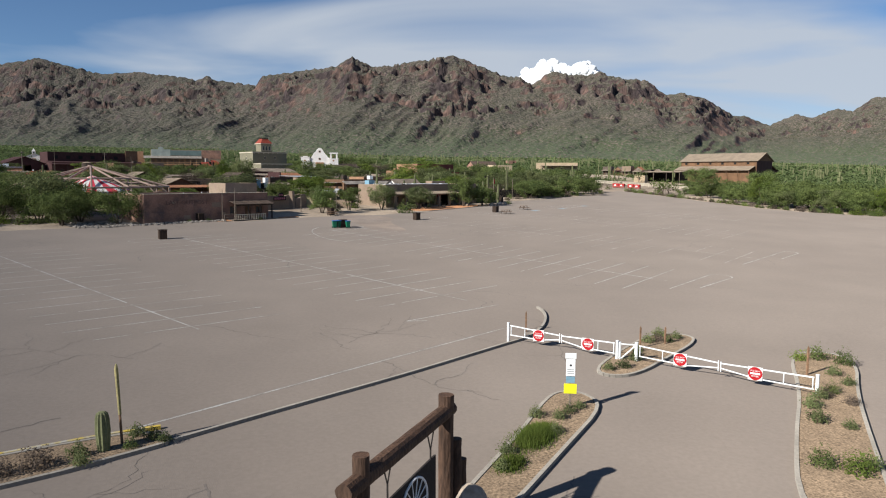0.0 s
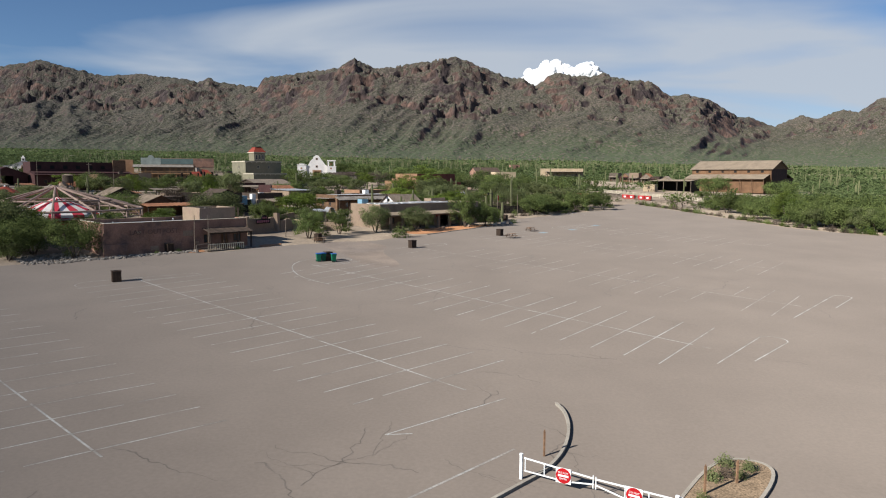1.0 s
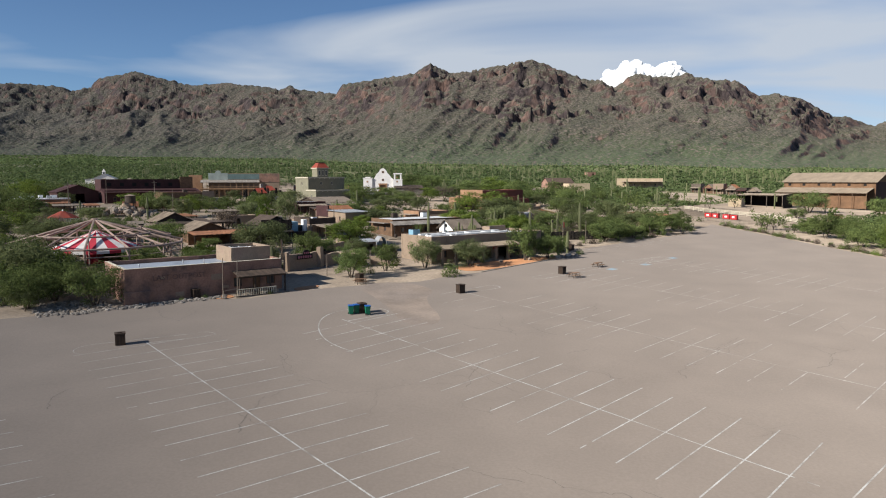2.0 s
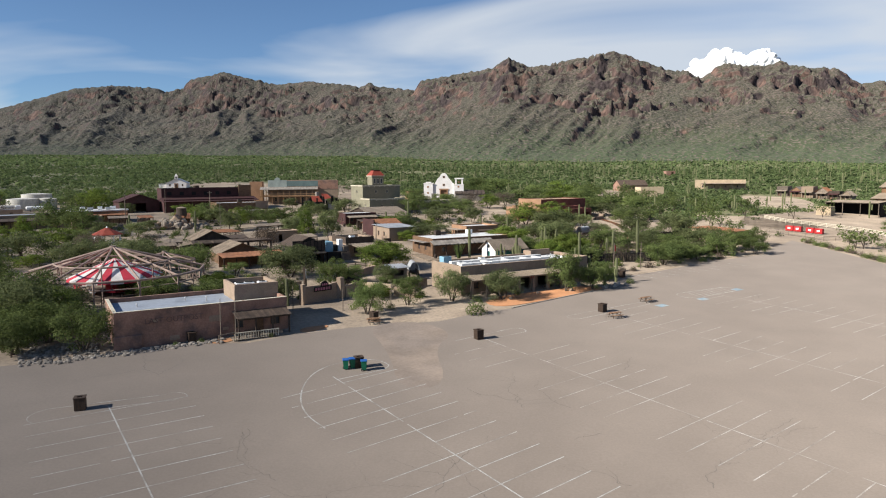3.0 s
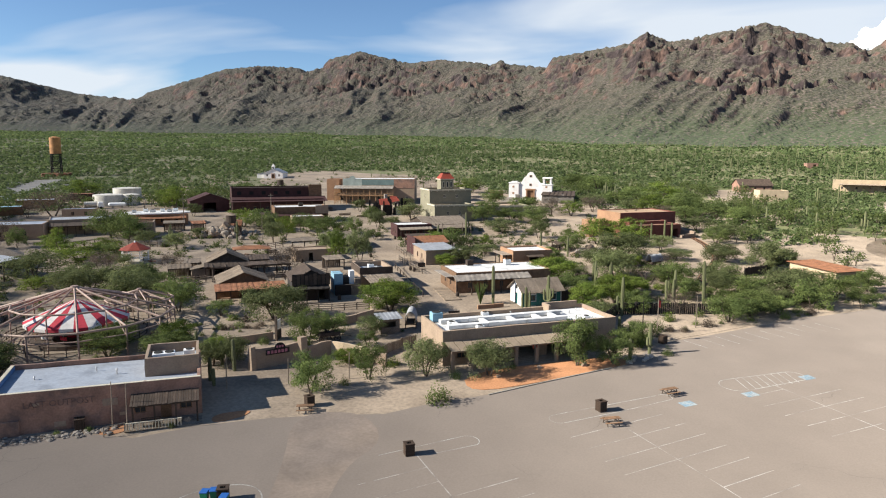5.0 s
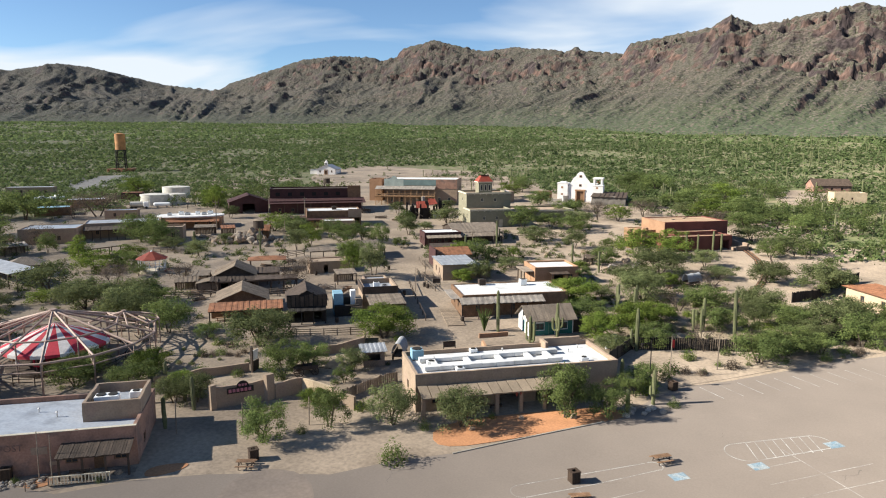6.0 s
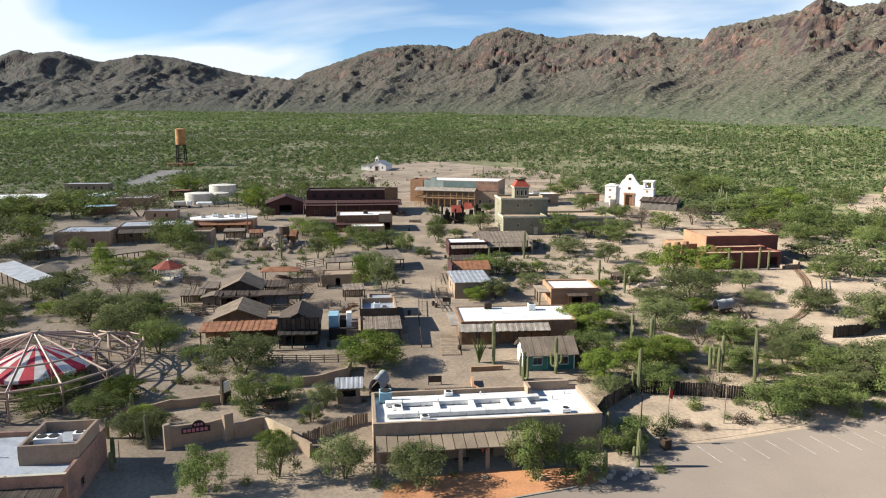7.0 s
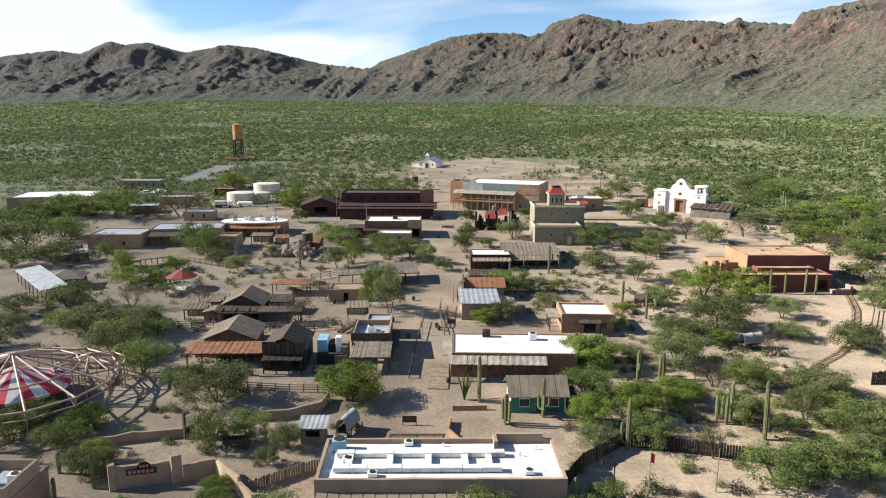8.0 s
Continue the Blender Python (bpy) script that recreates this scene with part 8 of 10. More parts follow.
fence("rail_fence", [(-42, 84), (-36, 79.6), (-31, 78.4)], "weathered split-rail fence by the bandstand", 1.2, 3, 2.4)
fence("rail_fence", [(56, 66.5), (60, 65.2), (66, 66)], "grey timber rail fence by the path", 1.1, 2, 2.4)
fence("rail_fence", [(16.5, 74.5), (16.8, 84.0)], "grey timber railing along the street", 1.1, 2, 2.2)
fence("rail_fence", [(46, 108), (58, 106), (70, 109)], "grey timber rail fence before the hall", 1.2, 2, 2.8)


def barrel_tank(m):
    t = thing("stave_tank", m, "small dark stave water tank on a timber stand", "water tank")
    part("tank", rods(((0, 0, 3.4), (0, 0, 5.6), 1.5, 1.4), n=18), "dark_wood", t)
    part("lid", rods(((0, 0, 5.6), (0, 0, 6.0), 1.55, 0.3), n=18), "plank_tan", t)
    for x in (-1, 1):
        for y in (-1, 1):
            part("leg", boxes((x - 0.12, x + 0.12, y - 0.12, y + 0.12, -0.5, 3.4)), "dark_wood", t)


barrel_tank(at(4.5, 236.5)), barrel_tank(at(-21.6, 119.6))


def tanker(m):
    """A small water tanker: cab, round tank and six wheels."""
    t = thing("tanker_truck", m, "white water tanker parked beside the tanks", "truck")
    part("tank", rods(((-2.6, 0, 1.75), (1.6, 0, 1.75), 0.95), n=18), "tank_paint", t)
    cab = part("cab", boxes((1.9, 3.6, -1.0, 1.0, 0.6, 2.5), bevel=0.15), "white_paint", t)
    part("windscreen", boxes((3.58, 3.62, -0.8, 0.8, 1.6, 2.2)), "window", cab)
    part("chassis", boxes((-2.8, 3.6, -0.5, 0.5, 0.5, 0.8)), "charred", t)
    for x in (-2.0, -0.8, 2.8):
        for y in (-1.0, 0.7):
            part("wheel", rods(((x, y, 0.48), (x, y + 0.3, 0.48), 0.48), n=14), "rubber", t)


tanker(at(-66.5, 194.0, 8))

# narrow railway line bending round the red hall
def railway():
    pts = [(66, 31), (71, 36), (75.5, 40.1), (79.6, 43.2), (83.1, 46.6), (87.6, 51.8), (91.5, 58.0), (96.4, 66.0), (100.1, 74.4), (103, 84)]
    t = thing("railway_track", at(*pts[0]), "narrow curved railway track on sand", "railway")
    o = Vector((*W(*pts[0]), G(*W(*pts[0]))))
    inv = t.matrix_world.inverted()
    for p, q in zip(pts, pts[1:]):
        a, b = (Vector((*W(*c), G(*W(*c)))) for c in (p, q))
        d = (b - a).normalized()
        s = Vector((-d.y, d.x, 0))
        for k in (-0.5, 0.5):
            part("rail", rods((inv @ (a + s * k + Vector((0, 0, 0.16))), inv @ (b + s * k + Vector((0, 0, 0.16))), 0.06), n=4), "rust", t)
        n = int((b - a).length / 0.8)
        for k in range(n):
            c = a.lerp(b, (k + 0.5) / n)
            part("sleeper", rods((inv @ (c - s * 0.85 + Vector((0, 0, 0.04))), inv @ (c + s * 0.85 + Vector((0, 0, 0.04))), 0.1), n=4), "dark_wood", t)


railway()

# sandy and orange earth round the buildings
def patch(name, pts, material, label, lift=0.02):
    sheet(name, smooth_loop([W(*p) for p in pts], 2), material, lift, label, "ground")


patch("ground_porch", [(0, -9.8), (1.5, -3.2), (19, -3.2), (24, -4.4), (25, -6.8), (20, -7.6), (10, -9.2)], "orange", "orange gravel in front of the porch", 0.055)
patch("ground_ramp", [(-40.2, -8.4), (-37.6, -8.6), (-37.2, -6.4), (-40, -6.3)], "orange", "orange earth ramp by the store", 0.06)
patch("ground_corner", [(-29.2, -9.0), (-25.6, -8.2), (-24.6, -6.6), (-28.8, -6.6)], "orange", "orange earth beside the store", 0.055)
kerb_path("kerb_porch", [W(*p) for p in ((1.9, -11.0), (6.5, -10.1), (10.8, -9.3), (16, -8.4), (20.9, -7.6))], "pale concrete kerb in front of the porch", 0.2, 0.1)


def scatter_stones(name, spots, r0, r1, label, seed):
    rng = random.Random(seed)
    verts, faces = [], []
    base = bmesh.new()
    bmesh.ops.create_icosphere(base, subdivisions=1, radius=1.0)
    base.verts.ensure_lookup_table()
    bv, bf = [v.co.copy() for v in base.verts], [[v.index for v in f.verts] for f in base.faces]
    base.free()
    for v, u in spots:
        x, y = W(v, u)
        r, k = rng.uniform(r0, r1), len(verts)
        e = Euler((rng.uniform(0, 6), rng.uniform(0, 6), rng.uniform(0, 6)))
        sx, sy, sz = rng.uniform(0.7, 1.3), rng.uniform(0.7, 1.2), rng.uniform(0.5, 0.8)
        for c in bv:
            q = Vector(c)
            q.rotate(e)
            verts.append((x + q.x * r * sx, y + q.y * r * sy, G(x, y) + 0.3 * r + q.z * r * sz))
        faces += [[i + k for i in f] for f in bf]
    me = bpy.data.meshes.new(name)
    me.from_pydata(verts, [], faces)
    me.materials.append(M["stone"])
    tagged(new(name, me), label, "stones", kind="stuff")


rng = random.Random(31)
scatter_stones("river_stones", [(rng.uniform(-58, -38.5), -7.4 + rng.gauss(0, 0.5)) for _ in range(260)] + [(rng.uniform(-60, -52), rng.uniform(-7.5, 0)) for _ in range(300)], 0.12, 0.34, "rounded grey stones along the store wall", 1)

# open ground beyond the town
patch("ground_plaza", [(-2, 304), (12, 340), (34, 372), (53, 370), (67, 340), (99, 312), (110, 254), (103, 212), (84, 194), (64, 200), (23, 205), (4, 250)], "sand", "pale open sand behind the hotel", 0.03)
patch("ground_east", [(206, 195), (218, 186), (208, 157), (188, 141), (171, 149), (179, 166)], "sand", "pale open sand east of the hall", 0.03)
patch("ground_yard", [(-123, 330), (-93, 342), (-88, 318), (-97, 268), (-109, 254), (-126, 284)], "yard_grey", "grey gravel yard by the water tower", 0.03)
patch("ground_barn_yard", [(124, 8), (150, -4), (214, 0), (218, 60), (170, 66), (140, 56), (124, 40)], "sand", "pale open sand yard before the barn", 0.03)
patch("ground_clearing", [(150, 186), (166, 194), (154, 174), (146, 177)], "sand", "small sandy clearing in the scrub", 0.03)

# log arcade between the ranch house and the street, and a small hut in the rock garden
t = thing("log_arcade", at(-27.6, 60.4, 2), "row of stout dark posts under a heavy log beam", "frame")
for k in range(7):
    part("post", rods(((2.5 * k, 0, -0.6), (2.5 * k, 0, 2.7), 0.2, 0.17), n=8), "dark_wood", t)
    part("cross_log", rods(((2.5 * k, -0.5, 2.9), (2.5 * k, 3.0, 3.0), 0.13), n=6), "dark_wood", t)
porch(t, 7.0, 15.2, -0.2, 3.2, 2.95, 3.15, "dark_wood", 2, "dark_wood", 14)
part("beam", rods(((-0.4, 0, 2.75), (15.4, 0, 2.75), 0.19), n=8), "dark_wood", t)
part("beam", rods(((-0.4, 2.8, 2.8), (15.4, 2.8, 2.8), 0.17), n=8), "dark_wood", t)
b = gable_house("garden_hut", at(-22.6, 123.2, -10), 3.6, 3.4, 2.4, 3.5, "brown_wood", "rust", "small timber hut with a rusty roof among boulders", axis="x", strips=8, front=[("opening", 1.2, 2.2, 0, 1.9)])
patch("ground_grove", [(28, 10), (36, 16), (46, 14), (60, 10), (78, 14), (80, 26), (72, 36), (58, 40), (46, 34), (36, 32), (30, 22)], "litter", "brown leaf litter under the desert trees", 0.03)
patch("ground_verge", [(30, -2.0), (36, 0.2), (44, 1.0), (52, 2.4), (64, 4.0), (78, 5.2), (76, 11), (60, 8), (46, 10), (38, 13), (30, 8)], "sand", "bare sand between the car park and the board fence", 0.034)
patch("ground_arena", [(232, 130), (251, 122), (245, 96), (194, 62), (193, 80), (207, 108)], "sand", "open sand before the false-front shops", 0.03)
patch("ground_lane", [(139, 77), (154, 60), (158, 39), (129, 21), (126, 32), (127, 66)], "sand", "sandy lane beside the white fence", 0.03)
patch("ground_dust", [(-20.6, -9.2), (-13.1, -10.8), (-12.5, -18.8), (-17.8, -22.8), (-22.9, -35.1), (-27.8, -33.8), (-23.2, -22.1)], "dust", "tan dust dragged over the asphalt", LIFT + 0.003)


def pickup(m):
    """A parked pickup truck: bonnet, cab, open bed and four wheels."""
    t = thing("pickup_truck", m, "white pickup truck parked in the service yard", "truck")
    part("body", boxes((-2.7, 2.6, -0.9, 0.9, 0.45, 0.95), (0.9, 2.6, -0.88, 0.88, 0.95, 1.15), (-2.7, -0.9, -0.9, -0.8, 0.95, 1.3), (-2.7, -0.9, 0.8, 0.9, 0.95, 1.3), (-2.7, -2.6, -0.8, 0.8, 0.95, 1.3), bevel=0.05), "white_paint", t)
    cab = part("cab", boxes((-0.9, 1.0, -0.8, 0.8, 0.95, 1.85), bevel=0.14), "white_paint", t)
    part("windscreen", boxes((0.98, 1.03, -0.66, 0.66, 1.25, 1.7)), "window", cab)
    for s in (-1, 1):
        part("side_window", boxes((-0.7, 0.8, s * 0.8 - 0.02, s * 0.8 + 0.02, 1.3, 1.7)), "window", cab)
        for x in (-1.8, 1.7):
            part("wheel", rods(((x, s * 0.7, 0.38), (x, s * 0.92, 0.38), 0.38), n=14), "rubber", t)
        part("headlight", boxes((2.58, 2.64, s * 0.65 - 0.14, s * 0.65 + 0.14, 0.75, 0.95)), "canvas_white", t)


pickup(at(-108.5, 227.4, 12)), pickup(at(-103.6, 230.4, 40))
for v, u, h in ((-34.5, 140.2, 8.8), (-8.1, 146.1, 8.6)):
    t = thing("utility_pole", at(v, u), "tall grey timber pole with a crossarm", "pole", "utility poles")
    part("pole", rods(((0, 0, -0.5), (0, 0, h), 0.15, 0.11)), "grey_wood", t)
    part("crossarm", boxes((-0.8, 0.8, -0.06, 0.06, h - 0.6, h - 0.45)), "grey_wood", t)
wagon(at(13.4, 165.2, 20), False, "dark open buckboard wagon on the street")

# ---- plants ----
def quads_mesh(name, q, material):
    """A mesh of loose faces from an array (faces, corners, 3)."""
    n, c = q.shape[:2]
    me = bpy.data.meshes.new(name)
    me.vertices.add(c * n), me.loops.add(c * n), me.polygons.add(n)
    me.vertices.foreach_set("co", np.asarray(q, np.float32).ravel())
    me.loops.foreach_set("vertex_index", np.arange(c * n, dtype=np.int32))
    me.polygons.foreach_set("loop_start", np.arange(0, c * n, c, dtype=np.int32))
    me.update(calc_edges=True)
    me.materials.append(M[material])
    return me


def leaf_quads(centres, out, size, rs, loose=0.5):
    """Small pointed leaf sprays at the given centres, facing loosely outwards."""
    n = len(centres)
    nrm = out + rs.normal(0, loose, (n, 3))
    nrm /= np.linalg.norm(nrm, axis=1, keepdims=True) + 1e-9
    a = np.cross(nrm, rs.normal(0, 1, (n, 3)))
    a /= np.linalg.norm(a, axis=1, keepdims=True) + 1e-9
    b = np.cross(nrm, a)
    s = (size * rs.uniform(0.6, 1.3, n))[:, None]
    r = rs.uniform(0.4, 0.8, (n, 1))
    kink = nrm * s * rs.uniform(-0.3, 0.3, (n, 1))
    return np.stack([centres - a * s - b * s * r * 0.6, centres + a * s * 0.8 - b * s * r * 0.7 + kink, centres + b * s * r * 1.25 + a * s * rs.uniform(-0.6, 0.6, (n, 1))], 1)


def make_tree(name, seed, h, w, leaf, label, clumps=74, each=110, stems=3, fine=0.78):
    """A low desert tree: a forked trunk with limbs and a wide crown of many leaf sprays."""
    rs, rng = np.random.RandomState(seed), random.Random(seed)
    t = thing(name, Matrix(), label, "tree")
    bm = bmesh.new()
    tips = []
    for k in range(stems):
        a = 2 * math.pi * (k + rng.random() * 0.7) / stems
        p = Vector((0.12 * math.cos(a), 0.12 * math.sin(a), -0.3))
        r = 0.05 * h * 0.45
        q = Vector((0.10 * w * math.cos(a), 0.10 * w * math.sin(a), 0.28 * h))
        rod(bm, p, q, r, r * 0.75, 6)
        for j in range(3):
            b = a + rng.uniform(-1.1, 1.1)
            e = Vector((w * rng.uniform(0.22, 0.42) * math.cos(b), w * rng.uniform(0.22, 0.42) * math.sin(b), h * rng.uniform(0.55, 0.88)))
            m = q.lerp(e, 0.5) + Vector((rng.uniform(-0.2, 0.2), rng.uniform(-0.2, 0.2), 0.15 * h * rng.random()))
            rod(bm, q, m, r * 0.6, r * 0.4, 4), rod(bm, m, e, r * 0.4, r * 0.12, 3)
            tips += [m, e]
    part("trunk", bm, "bark", t)
    cs, outs, sz = [], [], []
    for k in range(clumps):
        if k < len(tips):
            c = np.array(tips[k])
        else:
            a, rr = rng.uniform(0, 2 * math.pi), math.sqrt(rng.random()) * w * 0.44
            top = h * (0.98 - 0.35 * (rr / (w * 0.5)) ** 2)
            low = h * (0.06 + 0.22 * rng.random())
            c = np.array((rr * math.cos(a), rr * math.sin(a), low + (top - low) * rng.random() ** 0.72))
        cr = w * rng.uniform(0.085, 0.16)
        d = rs.normal(0, 1, (each, 3))
        d /= np.linalg.norm(d, axis=1, keepdims=True)
        pts = c + d * cr * rs.uniform(0.25, 1.0, (each, 1)) ** 0.7 * np.array((1.15, 1.15, 0.8))
        cs.append(pts), outs.append(1.0 * d + 0.6 * (c - np.array((0, 0, 0.5 * h))) / (0.5 * w) + np.array((0, 0, 0.2)))
    cs, outs = np.concatenate(cs), np.concatenate(outs)
    keep = cs[:, 2] > 0.04 * h
    q = leaf_quads(cs[keep], outs[keep], (0.0165 * w + 0.03) * fine, rs)
    part("crown", quads_mesh("crown", q, leaf), None, t)
    return t


def make_bush(name, seed, h, w, leaf, label, n=620, category="bush"):
    rs = np.random.RandomState(seed)
    d = rs.normal(0, 1, (n, 3))
    d /= np.linalg.norm(d, axis=1, keepdims=True)
    d[:, 2] = np.abs(d[:, 2])
    lump = 1 + 0.25 * np.sin(d[:, 0] * 5 + seed) * np.cos(d[:, 1] * 4)
    c = d * np.array((w / 2, w / 2, h)) * (rs.uniform(0.45, 1.0, n) * lump)[:, None]
    c[:, 2] += 0.05
    ob = new(name, quads_mesh(name, leaf_quads(c, d + np.array((0, 0, 0.3)), 0.03 * w + 0.022, rs), leaf))
    return tagged(ob, label, category)


TREES = {
    "m1": make_tree("mesquite_tree", 1, 5.0, 6.4, "leaf", "green mesquite tree with a wide feathery crown"),
    "m2": make_tree("mesquite_tree", 2, 6.0, 8.0, "leaf", "broad mesquite tree with several trunks"),
    "m3": make_tree("mesquite_tree", 3, 4.4, 5.2, "leaf", "young mesquite tree with a small crown", clumps=56),
    "p1": make_tree("palo_verde_tree", 4, 5.0, 6.4, "leaf_pale", "pale green palo verde tree with thin foliage", clumps=70, each=120),
    "p2": make_tree("palo_verde_tree", 5, 6.5, 9.0, "leaf_pale", "wide pale green palo verde tree", clumps=88, each=130),
    "b1": make_tree("green_tree", 6, 7.0, 7.4, "leaf_bright", "dense rounded bright green leafy tree", clumps=92, each=150),
    "d1": make_tree("bare_tree", 7, 4.6, 6.6, "leaf_dry", "grey-brown leafless desert tree with bare twigs", clumps=60, each=26, fine=0.55),
}
for k, ob in enumerate(TREES.values()):
    # the first of each kind stands at the edge of the wood west of the store
    x, y = W(-62 - 4.5 * k, 4 + 3 * (k % 3))
    ob.matrix_world = stand(x, y, 40 * k)
BUSHES = {
    "g": make_bush("shrub", 1, 1.3, 2.0, "leaf", "rounded green desert shrub"),
    "s": make_bush("shrub", 2, 0.55, 0.9, "leaf_pale", "small grey-green desert shrub", 480),
    "d": make_bush("dry_shrub", 3, 1.0, 1.8, "leaf_dry", "dry brown desert shrub", 560),
    "b": make_bush("shrub", 4, 1.4, 2.4, "leaf_bright", "bright green leafy shrub"),
}
for k, ob in enumerate(BUSHES.values()):
    ob.matrix_world = stand(*W(-60 - 2.2 * k, 1.0 + k), 20 * k)


def plant(key, m, s=1.0, wide=1.0, table=None):
    src = (table or TREES)[key]
    src.scale = (1, 1, 1)
    copy_thing(src, m @ Matrix.Diagonal((s * wide, s * wide, s, 1)))


# trees that stand out: kind, v, u, height, width
FRONT = [("m1", -17.8, -3.7, 5, 6), ("m3", -10.3, -1.6, 4.8, 5.2), ("p1", -3.2, -2.6, 5, 6.2), ("p1", 4.5, -5, 4.6, 6.5), ("m1", 17, -5.1, 6.6, 6.4), ("p1", -26, 9, 3.9, 4.6), ("m1", 22, -6.2, 4.4, 5.4), ("m3", 28, -1.6, 3.4, 4.8), ("m3", 31, 1.6, 3.2, 4.4), ("m2", 57, 7, 4.6, 8), ("m2", -57, 2, 5.2, 8.6), ("m2", -60.5, -1.6, 4.6, 7.6), ("m2", -53.5, -4.2, 5.2, 7.5)]
ENTRY = [("m2", -33.5, 39.1, 5.7, 8.8), ("m3", -26.9, 34.2, 2.9, 4.6), ("p2", -18.6, 28.6, 6, 11.2), ("m1", -15.4, 15.6, 5, 5.8), ("m1", -11.7, 18.4, 3.5, 6.2), ("p1", -6, 15.2, 3.4, 4.5), ("b1", -33.1, 20.5, 3.6, 6),
         ("m2", -41.7, 22.6, 3.5, 8.1), ("b1", -44.5, 24.8, 2.7, 5.6), ("m1", -42, 17.9, 3.7, 7), ("m2", -34.7, 16.4, 3.2, 7.5), ("b1", -28, 11.8, 3.3, 3.9), ("p1", -28.6, 9.6, 3.4, 5.4), ("b1", -11.7, 5, 2, 4.2),
         ("m3", -7.5, 11.2, 2.3, 3.3), ("b1", 0.3, 28.7, 5.5, 10.4)]
GROVE = [("b1", 37.5, 39.8, 5.2, 9.3), ("m2", 34.7, 28.9, 4.1, 8.5), ("b1", 33, 19.4, 4.8, 5.6), ("p1", 44.9, 43.5, 2.1, 4.4), ("p2", 51.6, 39.7, 5.8, 8.7), ("d1", 54.3, 31.5, 3.9, 7.8), ("d1", 69, 43.4, 3.9, 6.3),
         ("m2", 59.5, 30.9, 4.5, 8.3), ("b1", 60.6, 35.3, 2.3, 4.3), ("p2", 67.8, 27.5, 4.7, 8.4), ("p1", 62.4, 21, 4.4, 5.2), ("b1", 46.6, 26.4, 3.5, 6.9), ("b1", 39.9, 21.5, 5.4, 6.6), ("m1", 39.8, 14.9, 3.8, 6.1),
         ("p1", 33.1, 15.1, 2.2, 5.3), ("d1", 46.3, 11.5, 4.4, 6.6), ("m1", 54, 20.3, 3.9, 5.9), ("m2", 51.0, 5, 4.6, 8.0), ("m3", 55.6, 8.9, 2.8, 4.6), ("m2", 66.7, 18.6, 4, 9.6)]
GROVE_MORE = [("p2", 66.2, 12.9, 3.2, 7.5), ("m3", 62.4, 6.3, 3.3, 4.7), ("m3", 58, 16.9, 2.7, 4.2)]
WEST = [("m2", -97.5, 174.2, 10.1, 19.6), ("m2", -107.3, 178.5, 5.4, 13.5), ("m2", -115.1, 177, 8.4, 15), ("m2", -125.2, 177.6, 6.8, 13.9), ("m2", -123, 156.4, 7.1, 15.6), ("m2", -119.1, 162.3, 5.2, 13.2), ("b1", -100, 143.9, 5.8, 11.8),
        ("p2", -98.5, 120.9, 10.3, 18.4), ("m2", -94.2, 107.2, 6.1, 11.2), ("p2", -84.2, 109.6, 6, 13.1), ("d1", -76.6, 120.9, 6.4, 8.3), ("d1", -76.1, 177.2, 8.6, 21.8), ("d1", -83, 174.4, 4.5, 9), ("m2", -53, 124.6, 8, 13.2),
        ("b1", -60.5, 94.7, 7.4, 5.4), ("b1", -55.7, 89.5, 4.7, 12), ("b1", -51.5, 103.7, 3.3, 8.2), ("p1", -46, 81.9, 2.8, 4.9), ("p1", -43.1, 109.9, 3.9, 7.4), ("p2", -60.1, 70.6, 6.1, 12.6)]
WEST_MORE = [("b1", -59.4, 63.4, 2.6, 6.8), ("p2", -50.6, 57.3, 5.6, 11.3), ("d1", -49.3, 60, 5.5, 8.7), ("p2", -42.3, 57.1, 5.3, 12.4), ("d1", -48.8, 71.5, 5.3, 7.7), ("m1", -37.9, 56.4, 4, 6.8), ("p2", -72, 70.1, 3.9, 9.8),
             ("p1", -67.1, 60, 3.3, 7.6)]
LIVERY = [("b1", -40.4, 197.1, 7.8, 12), ("m2", -31.2, 209.4, 4.8, 11.4), ("p1", -31.9, 162.9, 4.7, 6.1), ("p1", -35.5, 101.4, 4.2, 7.2), ("p1", -30, 117.5, 2.9, 5.4), ("b1", -17.5, 134, 5.5, 11.6), ("p1", -11.6, 103.8, 5.8, 6.4),
          ("b1", -8.1, 108.1, 6.2, 6.5), ("m2", 1.1, 110.8, 5.3, 8.8), ("m2", 6.2, 112.3, 5.4, 8.8), ("m1", 10.7, 107, 5.7, 5.7), ("b1", -0.6, 71.8, 7.9, 5.2), ("p1", 3.7, 67.5, 8.7, 6.7), ("d1", -13.5, 63.3, 5.6, 7.8)]
HALLS = [("p1", 20.5, 118.7, 5.7, 6.9), ("p1", 26.8, 124.7, 2.9, 4.7), ("p2", 36, 135.7, 5.4, 9.2), ("p2", 43.5, 138.9, 3.2, 7.7), ("p1", 43.8, 167.6, 3.6, 5.8), ("m2", 57, 123.6, 7, 10.4), ("m2", 64.5, 119.5, 5.1, 7.9),
         ("m2", 69.5, 112.8, 4.9, 8.5), ("m2", 79.7, 143.3, 5.3, 9.9), ("m2", 87.1, 211.2, 7.1, 10.5), ("b1", 22.2, 106.3, 2.4, 5.7), ("m1", 30.2, 80.7, 5.4, 6.8), ("m3", 35, 81.1, 3.4, 5), ("b1", 39.2, 80.8, 3.2, 4.4),
         ("p1", 35.8, 71.3, 2.7, 6.4), ("p2", 53, 99.7, 4.4, 10.6), ("p1", 58.9, 88.9, 5.3, 6), ("m1", 58.5, 70.2, 4.4, 6.6), ("b1", 21.8, 61.5, 2.8, 5.2), ("p1", 26, 62.3, 4.4, 6)]
